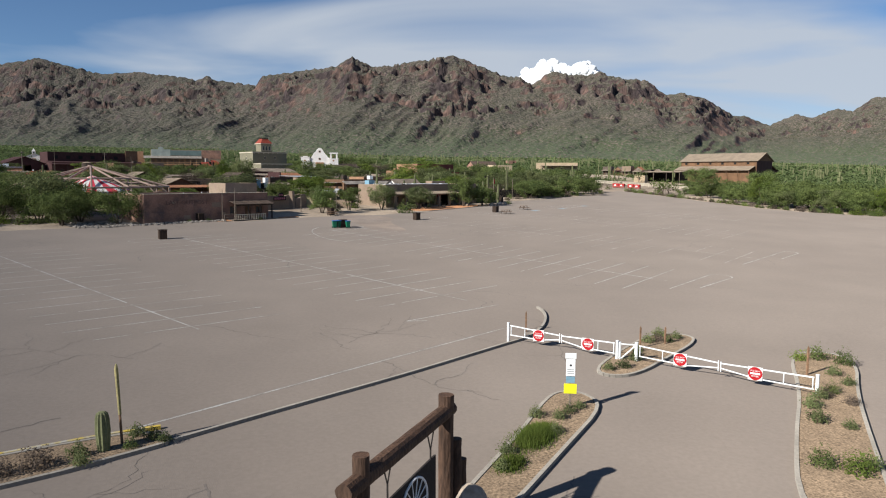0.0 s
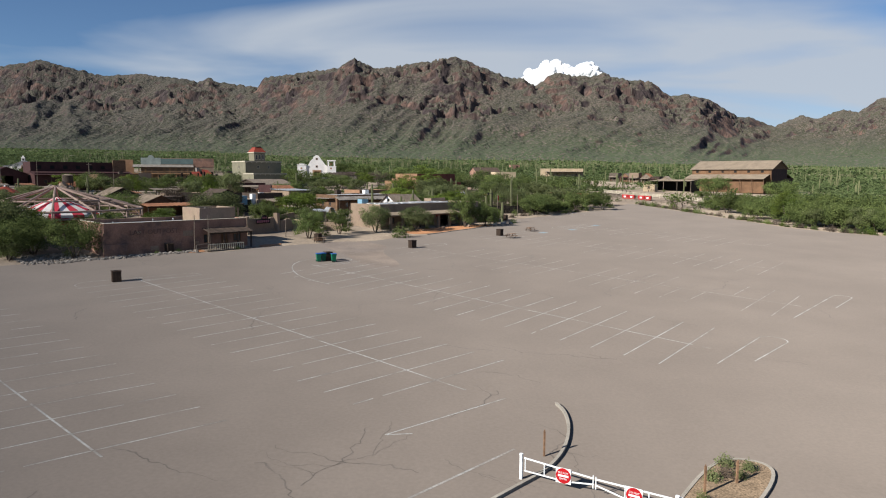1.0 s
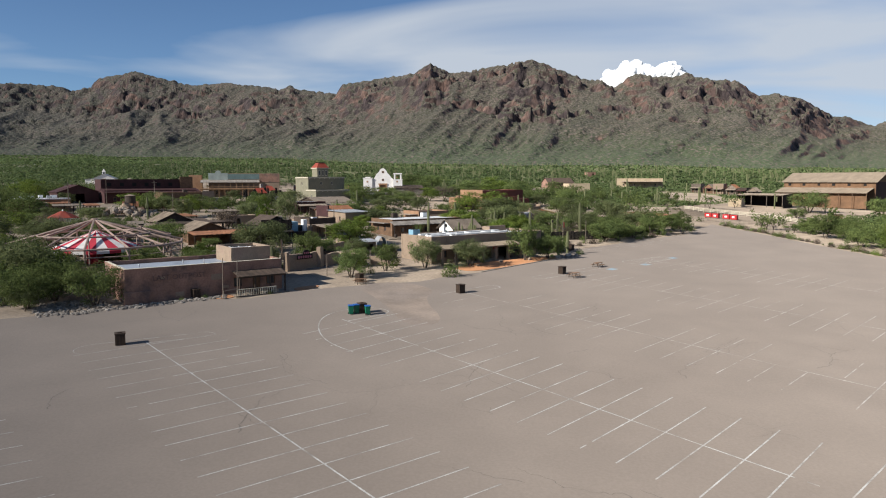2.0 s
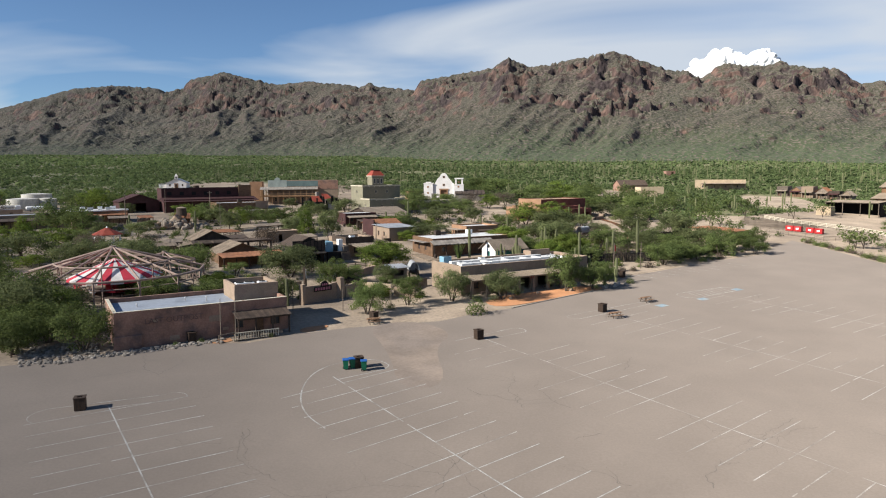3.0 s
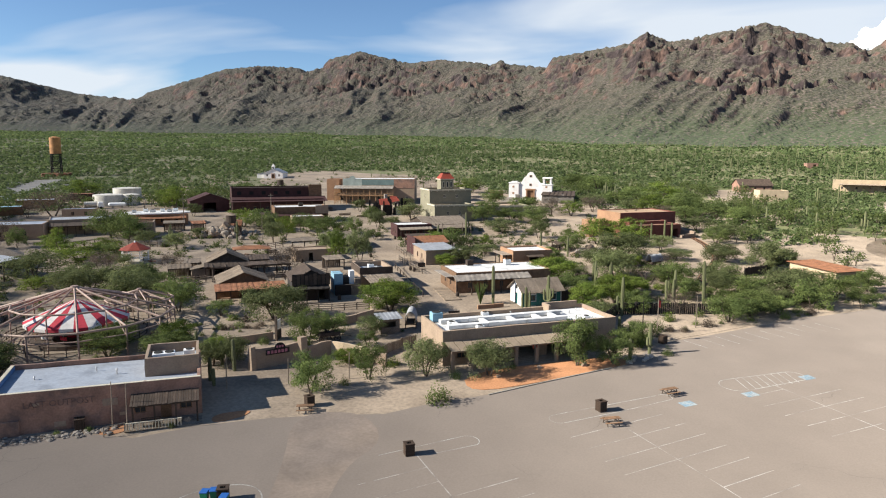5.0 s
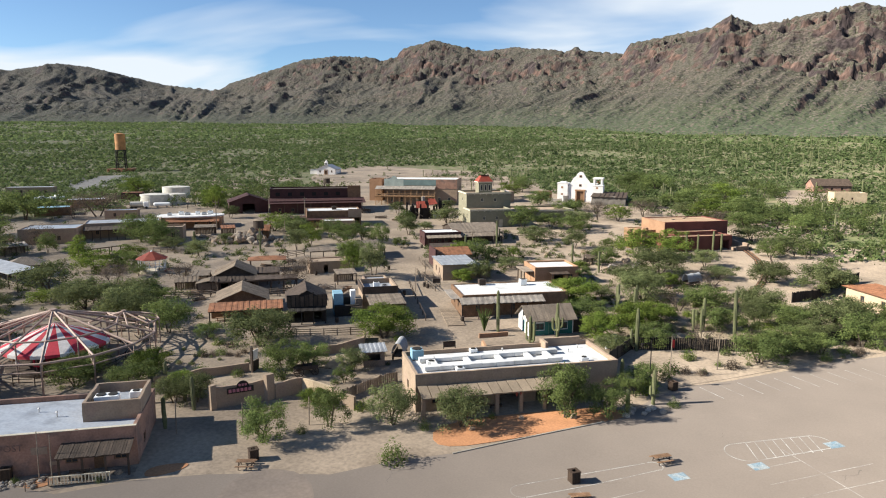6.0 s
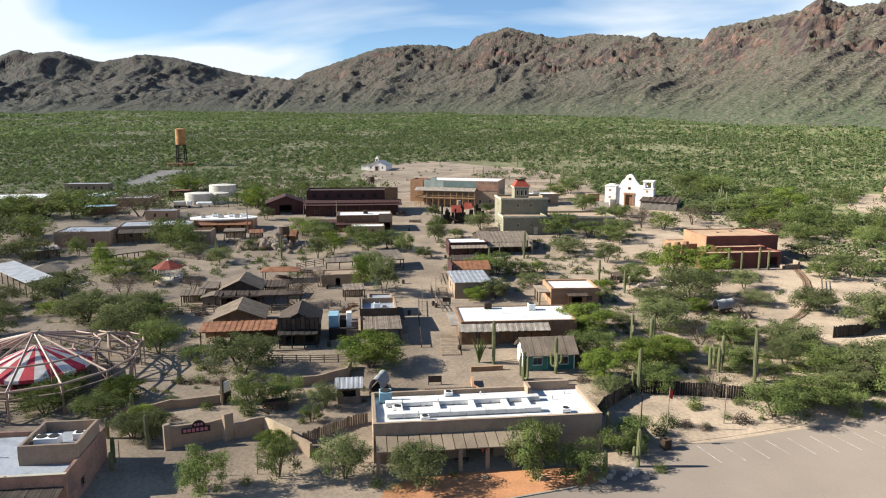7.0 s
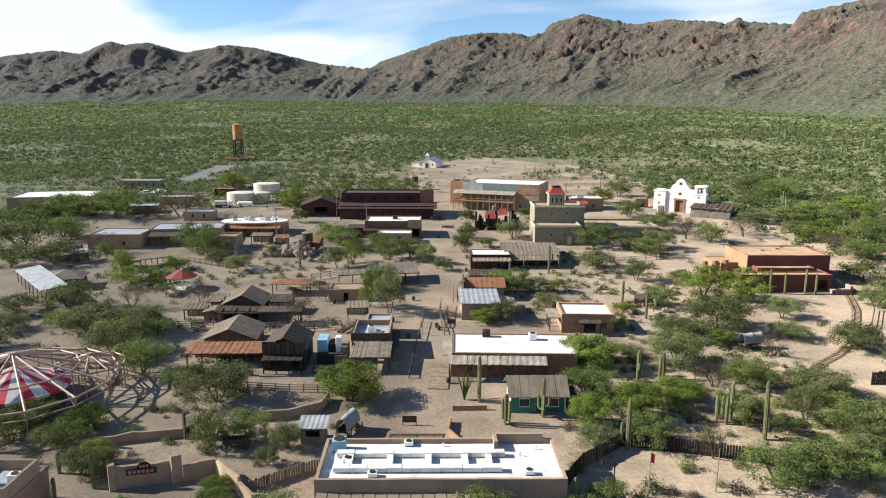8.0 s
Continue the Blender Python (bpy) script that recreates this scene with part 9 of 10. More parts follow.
HALLS_MORE = [("b1", 50.3, 66.8, 1.9, 4.6), ("m3", 46.2, 55.5, 3.5, 3.7)]
EAST = [("d1", 86.2, 132.5, 6.5, 9.6), ("b1", 91.2, 128.3, 5.6, 8.6), ("d1", 104.1, 135.3, 5.8, 10.9), ("p2", 116.8, 156, 4.2, 10), ("m2", 87.3, 153.1, 4.4, 7.6), ("b1", 80.7, 87.9, 6.8, 8.4), ("b1", 69.6, 75.9, 6.9, 10.8),
        ("p2", 64.5, 55.9, 6.6, 11.5), ("p1", 79.6, 62.1, 4.4, 6.1), ("p2", 56.1, 52.8, 3.6, 8.5), ("p2", 110.4, 86.5, 4.4, 10.5), ("m1", 101.4, 68, 4.3, 6.7), ("m2", 128.5, 155.4, 5.1, 12.2), ("m2", 137.6, 155.1, 7, 16.6),
        ("b1", 124.5, 126.7, 6.6, 14.6), ("m2", 150, 206.6, 7.3, 17.4), ("m2", 145.6, 221.9, 7.2, 15.5), ("b1", 150.9, 158.8, 8, 15.1), ("m2", 142.1, 132.8, 6.3, 11.7), ("p2", 121.1, 134.2, 4.7, 11.2)]
EAST_MORE = [("m2", 176, 21, 7.5, 13), ("m2", 178, -3, 7.0, 12), ("m1", 110, -11, 4.0, 6.5), ("m1", 150, 12, 3.4, 6), ("m2", 132, -22, 5.0, 8), ("m2", 128, -34, 5.5, 9), ("d1", 120.9, 116.2, 4.4, 10.4), ("m2", 122.9, 106.9, 5, 11.8), ("p1", 75.9, 51.6, 2.8, 6.8)]
OTHERS = [("p2", 88.7, 36, 6.2, 10), ("p2", 73, 14, 5.8, 10), ("m1", 81, 12, 4.8, 8), ("p1", -54.6, 14, 4.4, 6.6), ("m1", 27.3, 71.5, 6, 7), ("p2", -41.5, 46.7, 6.2, 10), ("m2", -66, 50, 5, 9), ("d1", -36, 75, 4, 6), ("b1", 27, 85.5, 4, 6.5), ("b1", 62, 48.6, 2.8, 4.4), ("d1", -10, 76, 4, 6),
          ("p1", -0.6, 83, 5, 6), ("p2", 84, 46, 4.6, 8), ("p1", 1.1, 85.5, 5.5, 8.8), ("b1", 76.4, 72.0, 7.2, 11), ("m3", 68.7, 89.6, 2.3, 4.5), ("p2", 110.2, 73.6, 4, 11.7)]
OTHERS_MORE = [("m1", -48, 117.2, 7.2, 11), ("m2", -50, 90.5, 4.2, 7), ("m1", -12.7, 127, 6.2, 10), ("m2", 15, 100, 3, 5), ("m1", -2, 120, 5.4, 8), ("m1", -73.2, 113.8, 5.2, 5.1), ("p1", -10.8, 123.8, 5.1, 9.2),
               ("b1", -64.9, 106.2, 4.1, 5.7), ("p1", 73.7, 120.6, 5.4, 9.7), ("m1", 128.3, 117.5, 7.9, 10.7), ("m2", 135.1, 96, 5.6, 9.2), ("m2", 57, 133.5, 7.6, 12), ("m1", 76, 131, 6.6, 10), ("m3", 22.5, 135, 5, 7),
               ("m2", 79, 168, 6, 10), ("p1", 24, 160, 4.6, 6), ("d1", 95, 160, 4.6, 9), ("b1", 76, 196, 6.4, 10), ("m2", -119.4, 184, 7.3, 10.7), ("m2", -95.6, 139.7, 7, 12.8)]
OTHERS_REST = [("b1", -38.6, 188.8, 8, 10), ("b1", -76.1, 243.6, 7, 16)]
STAND = FRONT + ENTRY + GROVE + GROVE_MORE + WEST + WEST_MORE + LIVERY + HALLS + HALLS_MORE + EAST + EAST_MORE + OTHERS + OTHERS_MORE + OTHERS_REST
SIZES = {"m1": (5.0, 6.4), "m2": (6.0, 8.0), "m3": (4.4, 5.2), "p1": (5.0, 6.4), "p2": (6.5, 9.0), "b1": (7.0, 7.4), "d1": (4.6, 6.6)}
# plainer trees for the loose growth
for key, src in (("q1", "m1"), ("q2", "m2"), ("q3", "p1"), ("q4", "p2"), ("q5", "d1"), ("q6", "b1")):
    h0, w0 = SIZES[src]
    name, leaf, label = {"m": ("mesquite_tree", "leaf", "olive green mesquite tree among desert scrub"), "p": ("palo_verde_tree", "leaf_pale", "pale green palo verde among desert scrub"),
                         "d": ("bare_tree", "leaf_dry", "brown leafless tree among desert scrub"), "b": ("green_tree", "leaf_bright", "bright green tree among desert scrub")}[src[0]]
    TREES[key] = make_tree(name, 20 + int(key[1]), h0, w0, leaf, label, 64, 80 if src != "d1" else 50, 2, 0.92 if src != "d1" else 0.6)
    SIZES[key] = (h0, w0)
    TREES[key].matrix_world = at(-70 - 5 * int(key[1]), 12 + 4 * (int(key[1]) % 3))
prng = random.Random(77)
# where nothing may grow: buildings and other things that stand, the street and the open yards
taken = []
for ob in list(scene.objects):
    if ob.parent is None and ob.children and ob.get("category") in ("building", "church", "barn", "shed", "shelter", "pavilion", "frame", "hut", "canopy", "ruin", "water tank", "gazebo", "pergola", "water tower", "railway"):
        p = []
        for c in ob.children_recursive:
            mw = ob.matrix_world @ (c.matrix_local if c.parent is ob else c.parent.matrix_local @ c.matrix_local)
            if c.type == "MESH":
                p += [mw @ Vector(q) for q in c.bound_box]
        vs = [((q.x + 5.8) * VX + (q.y - 142.2) * VY, -(q.x + 5.8) * VY + (q.y - 142.2) * VX) for q in p]
        taken.append((min(a for a, _ in vs), max(a for a, _ in vs), min(b for _, b in vs), max(b for _, b in vs)))


PLAINER = {"m1": "q1", "m2": "q2", "m3": "q1", "p1": "q3", "p2": "q4", "d1": "q5", "b1": "q6"}
for key, v, u, h, w in STAND:
    if any(a + 0.4 < v < b - 0.4 and c + 0.4 < u < d - 0.4 for a, b, c, d in taken):
        continue
    key = PLAINER[key] if u > 62 else key
    w *= 1.12 if v > 25 else 1.0
    h0, w0 = SIZES[key]
    plant(key, at(v, u, prng.uniform(0, 360)), h / h0, (w / w0) / (h / h0))


def street_v(u):
    return np.interp(u, [14, 24, 40, 61, 113, 158, 248], [9, 8, 10, 10.5, 15.5, 16.8, 21])


def clear(v, u, r):
    if u < 250 and 12 < u and abs(v - street_v(u)) < 5.2 + r * 0.7:
        return False
    if 118 < v < 215 and 6 < u < 46:
        return False
    if 68 < v < 104 and 22 < u < 74 and noise.noise((v * 0.3, u * 0.3, 2.0)) < 0.35:
        return False
    return all(not (a - r < v < b + r and c - r < u < d + r) for a, b, c, d in taken)


# loose growth by stretches of the plan: v0, v1, u0, u1, trees, shrubs
ZONES = [(40, 90, 0.5, 9, 5, 26), (38, 92, 14, 62, 10, 110), (40, 80, 62, 120, 9, 40), (-80, -54, -3, 30, 13, 30), (-80, -45, 30, 75, 24, 26), (-40, -8, 10, 40, 5, 24), (-60, -20, 88, 122, 5, 26), (-110, -60, 95, 128, 14, 20),
        (-110, -40, 140, 175, 60, 20), (-110, -20, 175, 240, 69, 20), (20, 60, 112, 200, 30, 20)]
ZONES += [(56, 110, 108, 172, 30, 30), (100, 180, 20, 120, 90, 50), (90, 180, 100, 180, 90, 30), (84, 128, -30, 16, 5, 60), (-40, 10, 96, 130, 4, 60), (-70, -14, 40, 100, 0, 130), (14, 60, 60, 125, 0, 150), (56, 110, 30, 100, 0, 130), (-30, 6, 12, 36, 0, 24), (28, 80, 8, 40, 0, 60), (96, 150, -60, 0, 60, 60), (80, 130, -75, -30, 39, 50), (110, 200, 120, 220, 90, 30),
        (-30, 20, 188, 250, 39, 30), (16, 60, 80, 100, 8, 14), (4, 98, 205, 330, 0, 60), (-30, 10, 240, 325, 0, 50), (34, 60, 20, 56, 3, 44)]
LOT_RIGHT = [(108, 15), (98, -4), (88, -22), (76, -44), (75, -57), (79, -72)]


def in_lot(v, u):
    if u < -1 and v < np.interp(u, [-72, -57, -44, -22, -4, 15], [79, 75, 76, 88, 98, 108]) + 1.5:
        return v > -56 or u < -8
    return u < np.interp(v, [p[0] for p in EDGE], [p[1] for p in EDGE]) + 0.8 and v < 106


CHART = [(-151, 197), (171, 173), (61, 2), (-36, 5)]   # here every tree stands at a place of its own


def charted(v, u):
    inside = False
    for (v0, u0), (v1, u1) in zip(CHART, CHART[1:] + CHART[:1]):
        if (u0 > u) != (u1 > u) and v < v0 + (u - u0) * (v1 - v0) / (u1 - u0):
            inside = not inside
    return inside


LOOSE = ("q1", "q2", "q2", "q1", "q3", "q4", "q1", "q5", "q6", "q2")
far_shrubs, far_trees = [], []
for v0, v1, u0, u1, n_trees, n_shrubs in ZONES:
    for n, small in ((n_trees, False), (n_shrubs, True)):
        for _ in range(n):
            v, u = prng.uniform(v0, v1), prng.uniform(u0, u1)
            if not clear(v, u, 0.8 if small else 2.4) or in_lot(v, u) or (not small and charted(v, u)):
                continue
            if small:
                key, m, s = prng.choice("ggsdsb"), at(v, u, prng.uniform(0, 360)), prng.uniform(0.6, 1.3)
                if u < 42 and -60 < v < 80:
                    plant(key, m, s, 1.0, BUSHES)
                else:
                    far_shrubs.append((m.translation, s))
            else:
                key, m, s, wide = prng.choice(LOOSE), at(v, u, prng.uniform(0, 360)), prng.uniform(0.6, 1.15), prng.uniform(0.9, 1.3)
                if u < 128 and -85 < v < 100:
                    plant(key, m, s, wide)
                else:
                    far_trees.append((m, s, wide * s))


# growth close along the eastern edge of the car park: a belt of shrubs, then a thicket
for k in range(90):
    u = -76 + 1.0 * k + prng.uniform(-0.6, 0.6)
    edge = float(np.interp(u, [-72, -57, -44, -22, -4, 15], [79, 75, 76, 88, 98, 108]))
    plant(prng.choice("gsdsbd"), at(edge + prng.uniform(1.0, 3.6), u, prng.uniform(0, 360)), prng.uniform(0.6, 1.3), 1.0, BUSHES)
    if u < -36 or (u < -18 and k % 3 == 0):
        plant(prng.choice(("q1", "q2", "q2", "q6", "q1", "q3")), at(edge + prng.uniform(4.5, 18), u, prng.uniform(0, 360)), prng.uniform(0.75, 1.1), prng.uniform(1.0, 1.3))
rs = np.random.RandomState(31)
cards, stems = [], bmesh.new()
for m, s, wide in far_trees:
    # a rounded crown of some nine clumps over a short forked stem
    o = np.array(m.translation)
    c = rs.normal(0, 1, (9, 3)) * np.array((1.5 * wide, 1.5 * wide, 0.7 * s)) + np.array((0, 0, 3.1 * s))
    d = rs.normal(0, 1, (9, 20, 3))
    d /= np.linalg.norm(d, axis=2, keepdims=True)
    p = c[:, None] + d * rs.uniform(0.6, 1.3, (9, 1, 1)) * wide * np.array((1.1, 1.1, 0.8))
    cards.append(leaf_quads(p.reshape(-1, 3) + o, d.reshape(-1, 3) + np.array((0, 0, 0.35)), 0.32 * s, rs))
    rod(stems, m.translation - Vector((0, 0, 0.3)), m.translation + Vector((0.5 * s, 0.2, 2.8 * s)), 0.14, 0.06, 5)
    rod(stems, m.translation + Vector((0.1, 0, 0.5)), m.translation + Vector((-0.8 * s, 0.4, 2.8 * s)), 0.1, 0.05, 5)
grove = tagged(new("far_trees", quads_mesh("far_trees", np.concatenate(cards), "leaf")), "wood of olive green desert trees round the town", "trees", kind="stuff")
solid("tree_stems", stems, "bark", Matrix(), "thin dark stems of the desert trees round the town", "tree stems", kind="stuff")
cards = []
for o, s in far_shrubs:
    d = rs.normal(0, 1, (90, 3))
    d /= np.linalg.norm(d, axis=1, keepdims=True)
    d[:, 2] = np.abs(d[:, 2])
    cards.append(leaf_quads(np.array(o) + d * np.array((1.0, 1.0, 1.2)) * s * rs.uniform(0.4, 1, (90, 1)), d, 0.16 * s, rs))
tagged(new("far_shrubs", quads_mesh("far_shrubs", np.concatenate(cards), "leaf")), "low green shrubs in the yards behind the town", "shrubs", kind="stuff")


def saguaro(h, arms, label="tall green saguaro cactus", r=0.24, seed=0):
    """A ribbed column with upturned arms."""
    t = thing("saguaro_cactus", Matrix(), label, "cactus", "saguaro cacti")
    rng = random.Random(seed)

    def column(pts, radii, ribs=11):
        bm = bmesh.new()
        n = ribs * 2
        rings = []
        for i, (p, r1) in enumerate(zip(pts, radii)):
            d = (pts[min(i + 1, len(pts) - 1)] - pts[max(i - 1, 0)]).normalized()
            s = d.orthogonal().normalized() if i == 0 else (rings_s - d * rings_s.dot(d)).normalized()
            rings_s = s
            u = d.cross(s)
            rings.append([bm.verts.new(p + r1 * (1.0 if k % 2 else 0.82) * (math.cos(2 * math.pi * k / n) * s + math.sin(2 * math.pi * k / n) * u)) for k in range(n)])
        for a, b in zip(rings, rings[1:]):
            for k in range(n):
                bm.faces.new((a[k], a[(k + 1) % n], b[(k + 1) % n], b[k]))
        bm.faces.new(rings[-1])
        return bm

    lean = Vector((rng.uniform(-0.02, 0.02) * h, rng.uniform(-0.02, 0.02) * h, 0))
    zs = (-0.3, 0.2 * h, 0.5 * h, 0.8 * h, 0.95 * h, 0.99 * h, h)
    part("stem", column([Vector((0, 0, z)) + lean * (z / h) for z in zs], [r * k for k in (0.8, 0.95, 1.08, 1.0, 0.82, 0.5, 0.2)]), "saguaro", t)
    for a, z, L in arms:
        o = Vector((math.cos(radians(a)), math.sin(radians(a)), 0))
        b = Vector((0, 0, z * h))
        pts = [b + o * r * 0.5, b + o * (r + 0.25), b + o * (r + 0.48) + Vector((0, 0, 0.25)), b + o * (r + 0.52) + Vector((0, 0, L * 0.6)), b + o * (r + 0.5) + Vector((0, 0, L * 0.95)), b + o * (r + 0.5) + Vector((0, 0, L))]
        part("arm", column(pts, [r * k for k in (0.6, 0.66, 0.7, 0.72, 0.6, 0.2)], 8), "saguaro", t)
    return t


SAGS = [(36.4, 13.8, 6.6, [(150, 0.12, 2.6)]), (54.4, 15.6, 7.9, [(10, 0.15, 1.6)]), (50.2, 20.5, 3.7, []), (52.2, 20.8, 5.4, []), (51.4, 21.6, 3.2, []), (51.2, 19.8, 3.9, []), (43.4, 33.7, 5.1, [(40, 0.4, 1.2)]),
        (47.6, 34.6, 4.4, []), (27.1, 0.4, 4.3, []), (24.4, -6.4, 3.3, []), (28.9, -4.4, 4.5, [(200, 0.3, 1.3)]), (18.9, 27.4, 6.9, []), (27.3, 22.6, 5.6, [(0, 0.25, 2.4), (180, 0.22, 2.2), (250, 0.3, 1.6), (60, 0.2, 2.0)]), (22.0, 20.6, 4.4, [(0, 0.1, 3.0), (180, 0.1, 3.3), (280, 0.1, 2.6)]),
        (46.9, 34.1, 4.0, []), (84.9, 78.2, 5.3, [])]
SAGS += [(87.7, 77.6, 4.7, []), (92.3, 78.0, 5.3, []), (94.2, 77.2, 4.6, []), (40.0, 96.0, 7.0, [(20, 0.4, 2.0)]), (51.7, 73.4, 4.6, []), (53.4, 62.6, 4.9, []), (30.0, 90.5, 4.7, []),
        (-26.0, 6.7, 4.2, []), (-28.6, 2.2, 2.2, []), (44.4, 36.2, 4.1, []), (-31.6, 10.0, 2.6, []), (-29.0, 4.0, 3.0, []), (-27.4, 9.8, 3.2, []), (-30.6, 16.2, 3.0, []),
        (-20.8, 104, 6.0, [(30, 0.45, 1.6), (200, 0.5, 1.4)]), (-37, 106, 5.5, [(60, 0.4, 2.0), (240, 0.4, 1.8)])]
for k, (v, u, h, arms) in enumerate(SAGS):
    s = saguaro(h, arms, "tall green saguaro cactus with upturned arms" if arms else "single-stemmed green saguaro cactus", 0.2 + 0.012 * h, k)
    s.matrix_world = at(v, u, 37 * k)

# by the entry: barrel-like young saguaro, ocotillo wand, low desert plants on the islands
s = saguaro(1.55, [], "stout young saguaro in a gravel bed", 0.26, 60)
s.matrix_world = stand(-11.9, 26.15, 0, 0.14)
t = thing("agave_stalk", stand(-11.45, 26.75, 0, 0.14), "tall straight dry agave stalk in a gravel bed", "plant")
part("stalk", rods(((0, 0, -0.2), (-0.12, 0.05, 3.1), 0.06, 0.035)), "brown_wood", t)
part("seed_head", rods(((-0.045, 0.02, 1.2), (-0.12, 0.05, 3.0), 0.062, 0.075), ((-0.12, 0.05, 3.0), (-0.12, 0.05, 3.2), 0.075, 0.03), n=9), "dry_stalk", t, "pale yellow upper stalk")
LOW = [("s", -12.6, 25.6, 1.0), ("d", -13.6, 24.7, 0.8), ("s", -10.4, 27.2, 0.9), ("s", -11.2, 27.6, 0.9), ("s", -9.9, 27.0, 0.7), ("d", -14.6, 24.0, 0.7), ("s", -16, 23.4, 1.0), ("g", -11.0, 26.4, 0.35), ("s", -12.2, 24.9, 0.8),
        ("s", 7.0, 30.3, 0.8), ("s", 6.4, 29.6, 0.8), ("s", 7.6, 30.9, 0.7), ("s", 5.4, 29.8, 0.9), ("s", 5.9, 28.0, 0.8), ("s", 3.6, 26.0, 0.9), ("s", 3.2, 24.6, 0.8), ("s", 10.6, 36.6, 0.9), ("s", 11.5, 37.0, 1.0),
        ("s", 12.6, 38.4, 0.9), ("g", 13.3, 40.2, 0.4), ("s", 14.6, 42.2, 1.0)]
LOW += [("s", 15.8, 43.6, 1.1), ("s", 16.8, 43.2, 0.9), ("d", 15.4, 42.6, 0.5), ("s", 13.0, 39.4, 0.8), ("s", 16.0, 42.4, 0.8), ("s", 19.9, 32.4, 1.0), ("g", 21.0, 33.2, 0.45), ("s", 18.8, 31.2, 1.1), ("s", 18.0, 29.4, 1.1),
        ("g", 23.6, 39.0, 0.7), ("g", 24.6, 38.0, 0.7), ("b", 22.4, 38.8, 0.45), ("s", 22.8, 36.0, 1.0), ("d", 20.4, 32.6, 0.4), ("g", 15.6, 25.0, 0.6), ("b", 16.6, 24.4, 0.6), ("g", 17.4, 24.8, 0.5), ("s", 22.6, 34.4, 0.9),
        ("s", 19.0, 28.6, 0.8), ("d", 21.0, 31.6, 0.5)]
for key, x, y, s in LOW:
    plant(key, stand(x, y, prng.uniform(0, 360), 0.16), s, 1.0, BUSHES)


def make_grass(name, seed, w, d, h, label, n):
    """A patch of fine upright blades, thicker in the middle."""
    rs = np.random.RandomState(seed)
    p = np.stack([rs.normal(0, w / 4, n), rs.normal(0, d / 4, n), np.zeros(n)], 1)
    hh = h * rs.uniform(0.35, 1.1, n) * np.exp(-((p[:, 0] / w) ** 2 + (p[:, 1] / d) ** 2) * 3)
    lean = rs.normal(0, 0.35, (n, 3)) * hh[:, None]
    lean[:, 2] = hh
    side = rs.normal(0, 1, (n, 3)) * np.array((1, 1, 0.0))
    side *= 0.012 / (np.linalg.norm(side, axis=1, keepdims=True) + 1e-9)
    q = np.stack([p - side, p + side, p + lean * 0.6 + side * 1.2, p + lean], 1)
    return tagged(new(name, quads_mesh(name, q, "leaf_bright")), label, "bush")


g = make_grass("grassy_bush", 9, 1.5, 3.2, 0.5, "low feathery bright green bush on the island", 5200)
g.matrix_world = stand(5.0, 27.6, -32, 0.13)
g = make_grass("low_green_bush", 10, 1.1, 1.6, 0.4, "low bright green grassy clump on the island", 1800)
g.matrix_world = stand(3.6, 25.0, -32, 0.13)
for key, v, u, s in (("g", -4.4, -11.3, 1.8), ("g", -13.5, -2.4, 0.8), ("g", 0.2, -4.6, 0.9), ("g", 8.5, -3.6, 0.6), ("b", -6.2, 2.2, 1.0), ("b", 30.0, -1.0, 1.4), ("g", 34.6, 2.6, 1.3), ("g", 31.0, -5.6, 0.9), ("d", -34.5, -8.0, 0.8), ("g", -41.0, -7.0, 0.5), ("g", -44.0, -7.0, 0.45), ("s", -33.0, -8.6, 1.2), ("g", 36.6, 4.6, 1.5), ("d", 38.6, 4.0, 1.1), ("s", 41.0, 3.4, 1.3), ("d", 46.0, 4.2, 1.4), ("g", 66.0, 6.0, 1.2), ("g", 72.0, 7.0, 1.3), ("s", 55.0, 4.6, 1.2)):
    plant(key, at(v, u, prng.uniform(0, 360)), s, 1.0, BUSHES)
t = thing("ocotillo", at(16.8, 28.2), "fan of tall thin green ocotillo wands", "plant")
for k in range(16):
    a, r = 2 * math.pi * k / 16, prng.uniform(0.6, 1.5)
    part("wand", rods(((0, 0, -0.1), (r * 0.4 * math.cos(a), r * 0.4 * math.sin(a), 1.8), 0.06, 0.09), ((r * 0.4 * math.cos(a), r * 0.4 * math.sin(a), 1.8), (r * math.cos(a), r * math.sin(a), 3.6), 0.09, 0.04), n=5), "leaf", t)


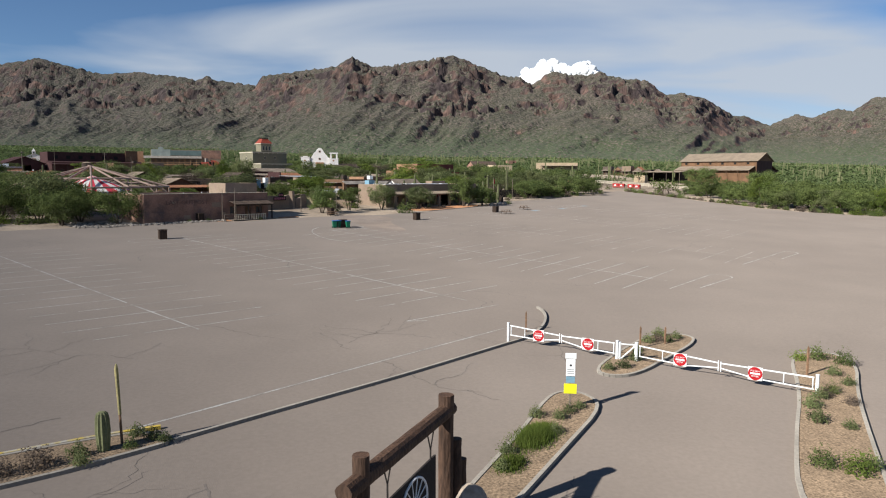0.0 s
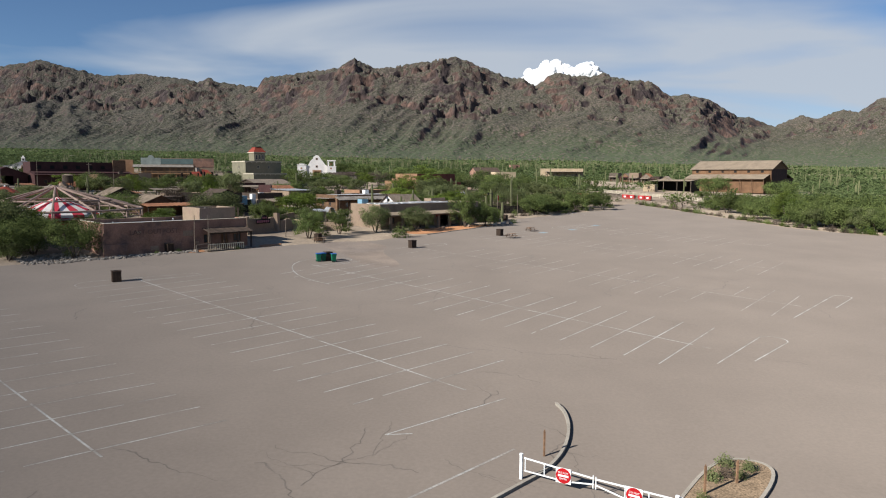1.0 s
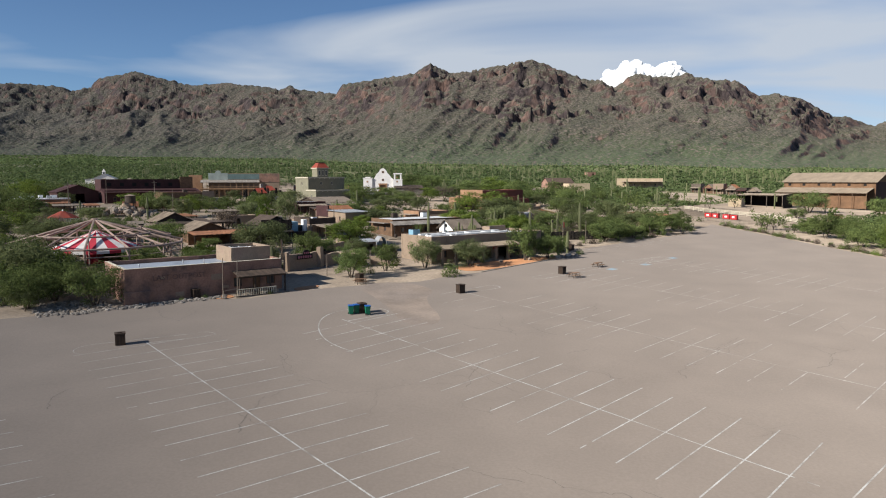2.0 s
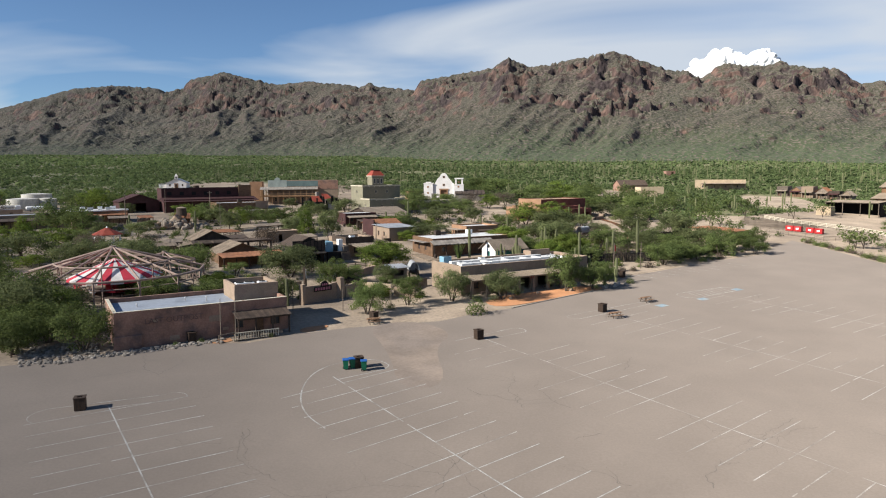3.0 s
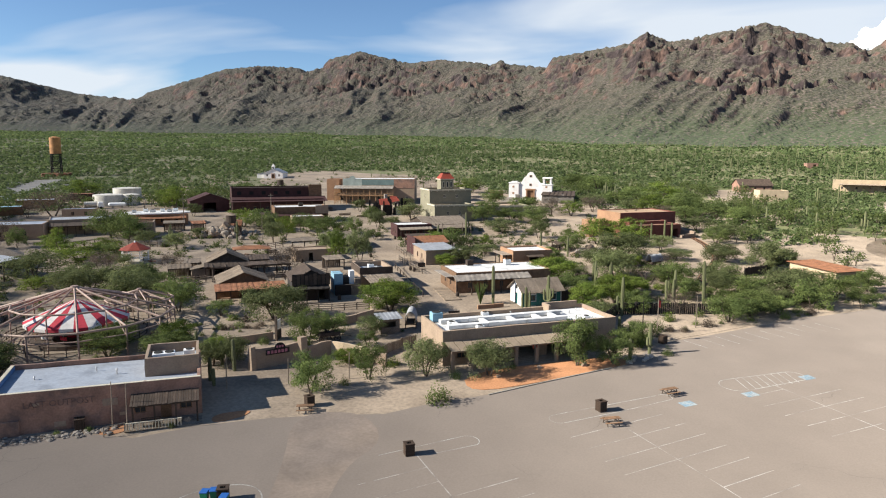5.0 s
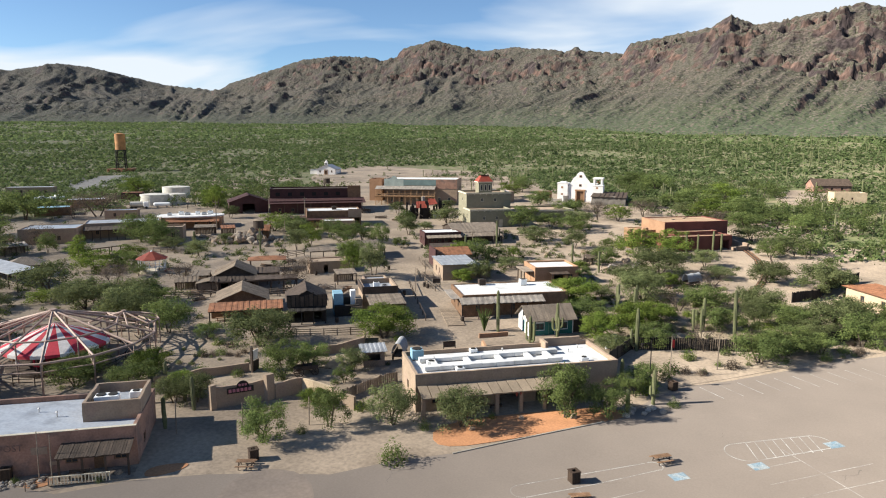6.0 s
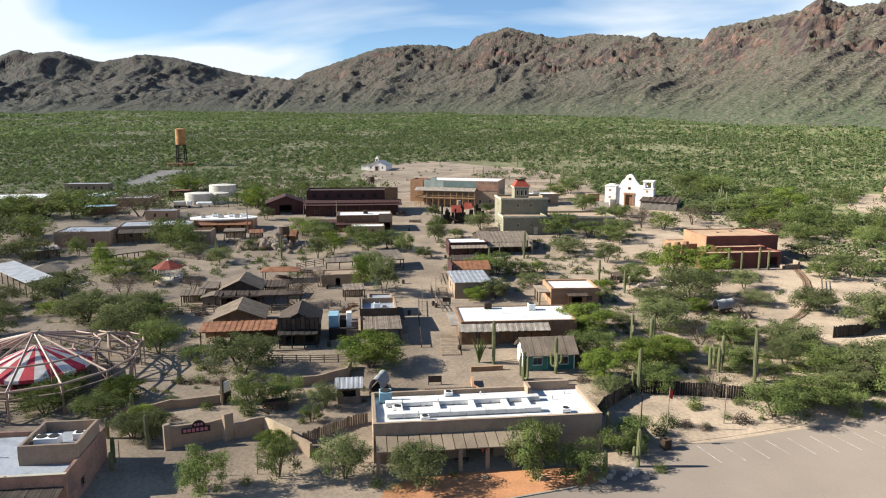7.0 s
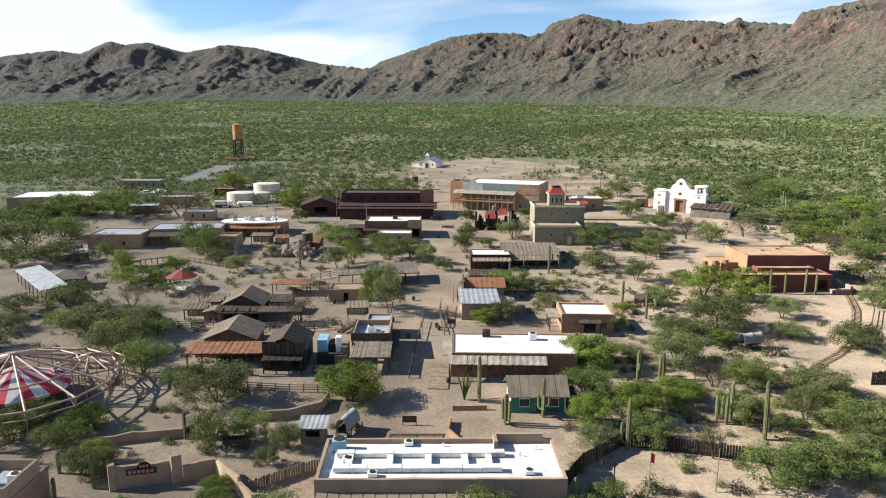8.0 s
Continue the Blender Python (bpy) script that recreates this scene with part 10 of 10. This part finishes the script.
# ---- the scrub plain: uncountable bushes, small enough to be one sheet of growth ----
def scrub(name, r0, r1, density, per, size, seed, label, az0=-84, az1=48, tall=0.4, lie=0.7):
    rs = np.random.RandomState(seed)
    a0, a1 = radians(az0), radians(az1)
    n = int(density * 0.5 * (a1 - a0) * (r1**2 - r0**2))
    az, r = rs.uniform(a0, a1, n), np.sqrt(rs.uniform(r0**2, r1**2, n))
    x, y = r * np.sin(az), r * np.cos(az)
    v, u = (x + 5.8) * VX + (y - 142.2) * VY, -(x + 5.8) * VY + (y - 142.2) * VX
    # leave the town, its yards and the car park open
    keep = ~((v > -118) & (v < 112) & (u > -12) & (u < 190)) & ~((v > -70) & (v < -46) & (u >= 190) & (u < 240)) & ~((v > 2) & (v < 100) & (u >= 190) & (u < 262)) & ~((v > -6) & (v < 56) & (u >= 262) & (u < 330))
    keep &= ~((u < 6) & (v < 112)) & ~((v > 105) & (v < 160) & (u > -2) & (u < 58)) & ~((v > 165) & (v < 200) & (u > 142) & (u < 168)) & ~((v > 158) & (v < 250) & (u > 2) & (u < 62))
    keep &= ~((u < -40) & (v < 80)) & ~((v > 238) & (v < 262) & (u > 84) & (u < 128))
    # and the sandy clearings beyond the town
    for (va, ua), (vb, ub), reach in (((196, 75), (245, 118), 14), ((185, 155), (214, 188), 9), ((130, 26), (148, 70), 11), ((-107, 275), (-104, 335), 6), ((30, 310), (60, 330), 36)):
        f = np.clip(((v - va) * (vb - va) + (u - ua) * (ub - ua)) / ((vb - va) ** 2 + (ub - ua) ** 2), 0, 1)
        keep &= np.hypot(v - va - f * (vb - va), u - ua - f * (ub - ua)) > reach
    x, y, r = x[keep], y[keep], r[keep]
    # thinner and thicker patches
    thick = np.array([noise.noise((p * 0.012, q * 0.012, 6.0)) for p, q in zip(x, y)])
    keep = rs.uniform(-0.6, 0.3, len(x)) < thick + 0.2
    x, y, thick = x[keep], y[keep], thick[keep]
    z = np.array([G(p, q) for p, q in zip(x, y)])
    m = len(x)
    w = size * rs.uniform(0.5, 1.3, m)
    d = rs.normal(0, 1, (m, per, 3))
    d /= np.linalg.norm(d, axis=2, keepdims=True)
    d[:, :, 2] = np.abs(d[:, :, 2])
    c = np.stack([x, y, z], 1)[:, None] + d * np.array((0.58, 0.58, tall)) * (w[:, None] * rs.uniform(0.45, 1.0, (m, per)))[:, :, None]
    q = leaf_quads(c.reshape(-1, 3), d.reshape(-1, 3) + np.array((0, 0, lie)), np.repeat(w, per) * (0.76 / math.sqrt(per)), rs)
    tagged(new(name, quads_mesh(name, q, "bush")), label, "scrub", kind="stuff")


scrub("desert_scrub", 150, 480, 0.12, 19, 3.3, 1, "dense green desert scrub round the town", tall=0.58, lie=0.5)
scrub("desert_scrub", 480, 900, 0.095, 4, 3.4, 2, "green desert scrub on the plain", tall=0.42, lie=0.7)
scrub("desert_scrub", 900, 1750, 0.030, 3, 5.8, 3, "distant green desert scrub below the mountains", tall=0.3, lie=0.8)
scrub("desert_scrub", 1750, 2300, 0.012, 3, 8.5, 4, "far green desert scrub at the mountain foot", -84, -20, 0.2)


def cactus_forest():
    """Saguaros by the thousand on the slope to the north-east."""
    rs = np.random.RandomState(12)
    n = 1500
    az, r = np.radians(rs.uniform(-26, 44, n)), np.sqrt(rs.uniform(300**2, 1350**2, n))
    x, y = r * np.sin(az), r * np.cos(az)
    h = rs.uniform(3.0, 7.5, n)
    verts, faces = [], []
    for k in range(n):
        v, u = (x[k] + 5.8) * VX + (y[k] - 142.2) * VY, -(x[k] + 5.8) * VY + (y[k] - 142.2) * VX
        if v < 116 and u < 210 or v < 60 and u < 330 or (196 < v < 250 and 8 < u < 62):
            continue
        g, rr = G(x[k], y[k]), 0.19 + 0.015 * h[k]
        stems = [(0, 0, 0, h[k])]
        if h[k] > 5.5:
            stems += [(s * 0.75, 0.2, h[k] * f, h[k] * (f + 0.32)) for s, f in ((1, rs.uniform(0.3, 0.5)), (-1, rs.uniform(0.3, 0.5)))][: rs.randint(0, 3)]
        for dx, dy, z0, z1 in stems:
            i = len(verts)
            for z, w in ((z0, 0.8), (z1 * 0.93 + z0 * 0.07, 1.0), (z1, 0.35)):
                verts += [(x[k] + dx + rr * w * math.cos(a), y[k] + dy + rr * w * math.sin(a), g + z) for a in (0, 1.05, 2.09, 3.14, 4.19, 5.24)]
            faces += [(i + 6 * j + a, i + 6 * j + (a + 1) % 6, i + 6 * j + 6 + (a + 1) % 6, i + 6 * j + 6 + a) for j in range(2) for a in range(6)] + [tuple(i + 12 + a for a in range(6))]
    me = bpy.data.meshes.new("saguaro_forest")
    me.from_pydata(verts, [], faces)
    me.materials.append(M["saguaro"])
    tagged(new("saguaro_forest", me), "forest of distant saguaro cacti on the slope", "cacti", kind="stuff")


cactus_forest()
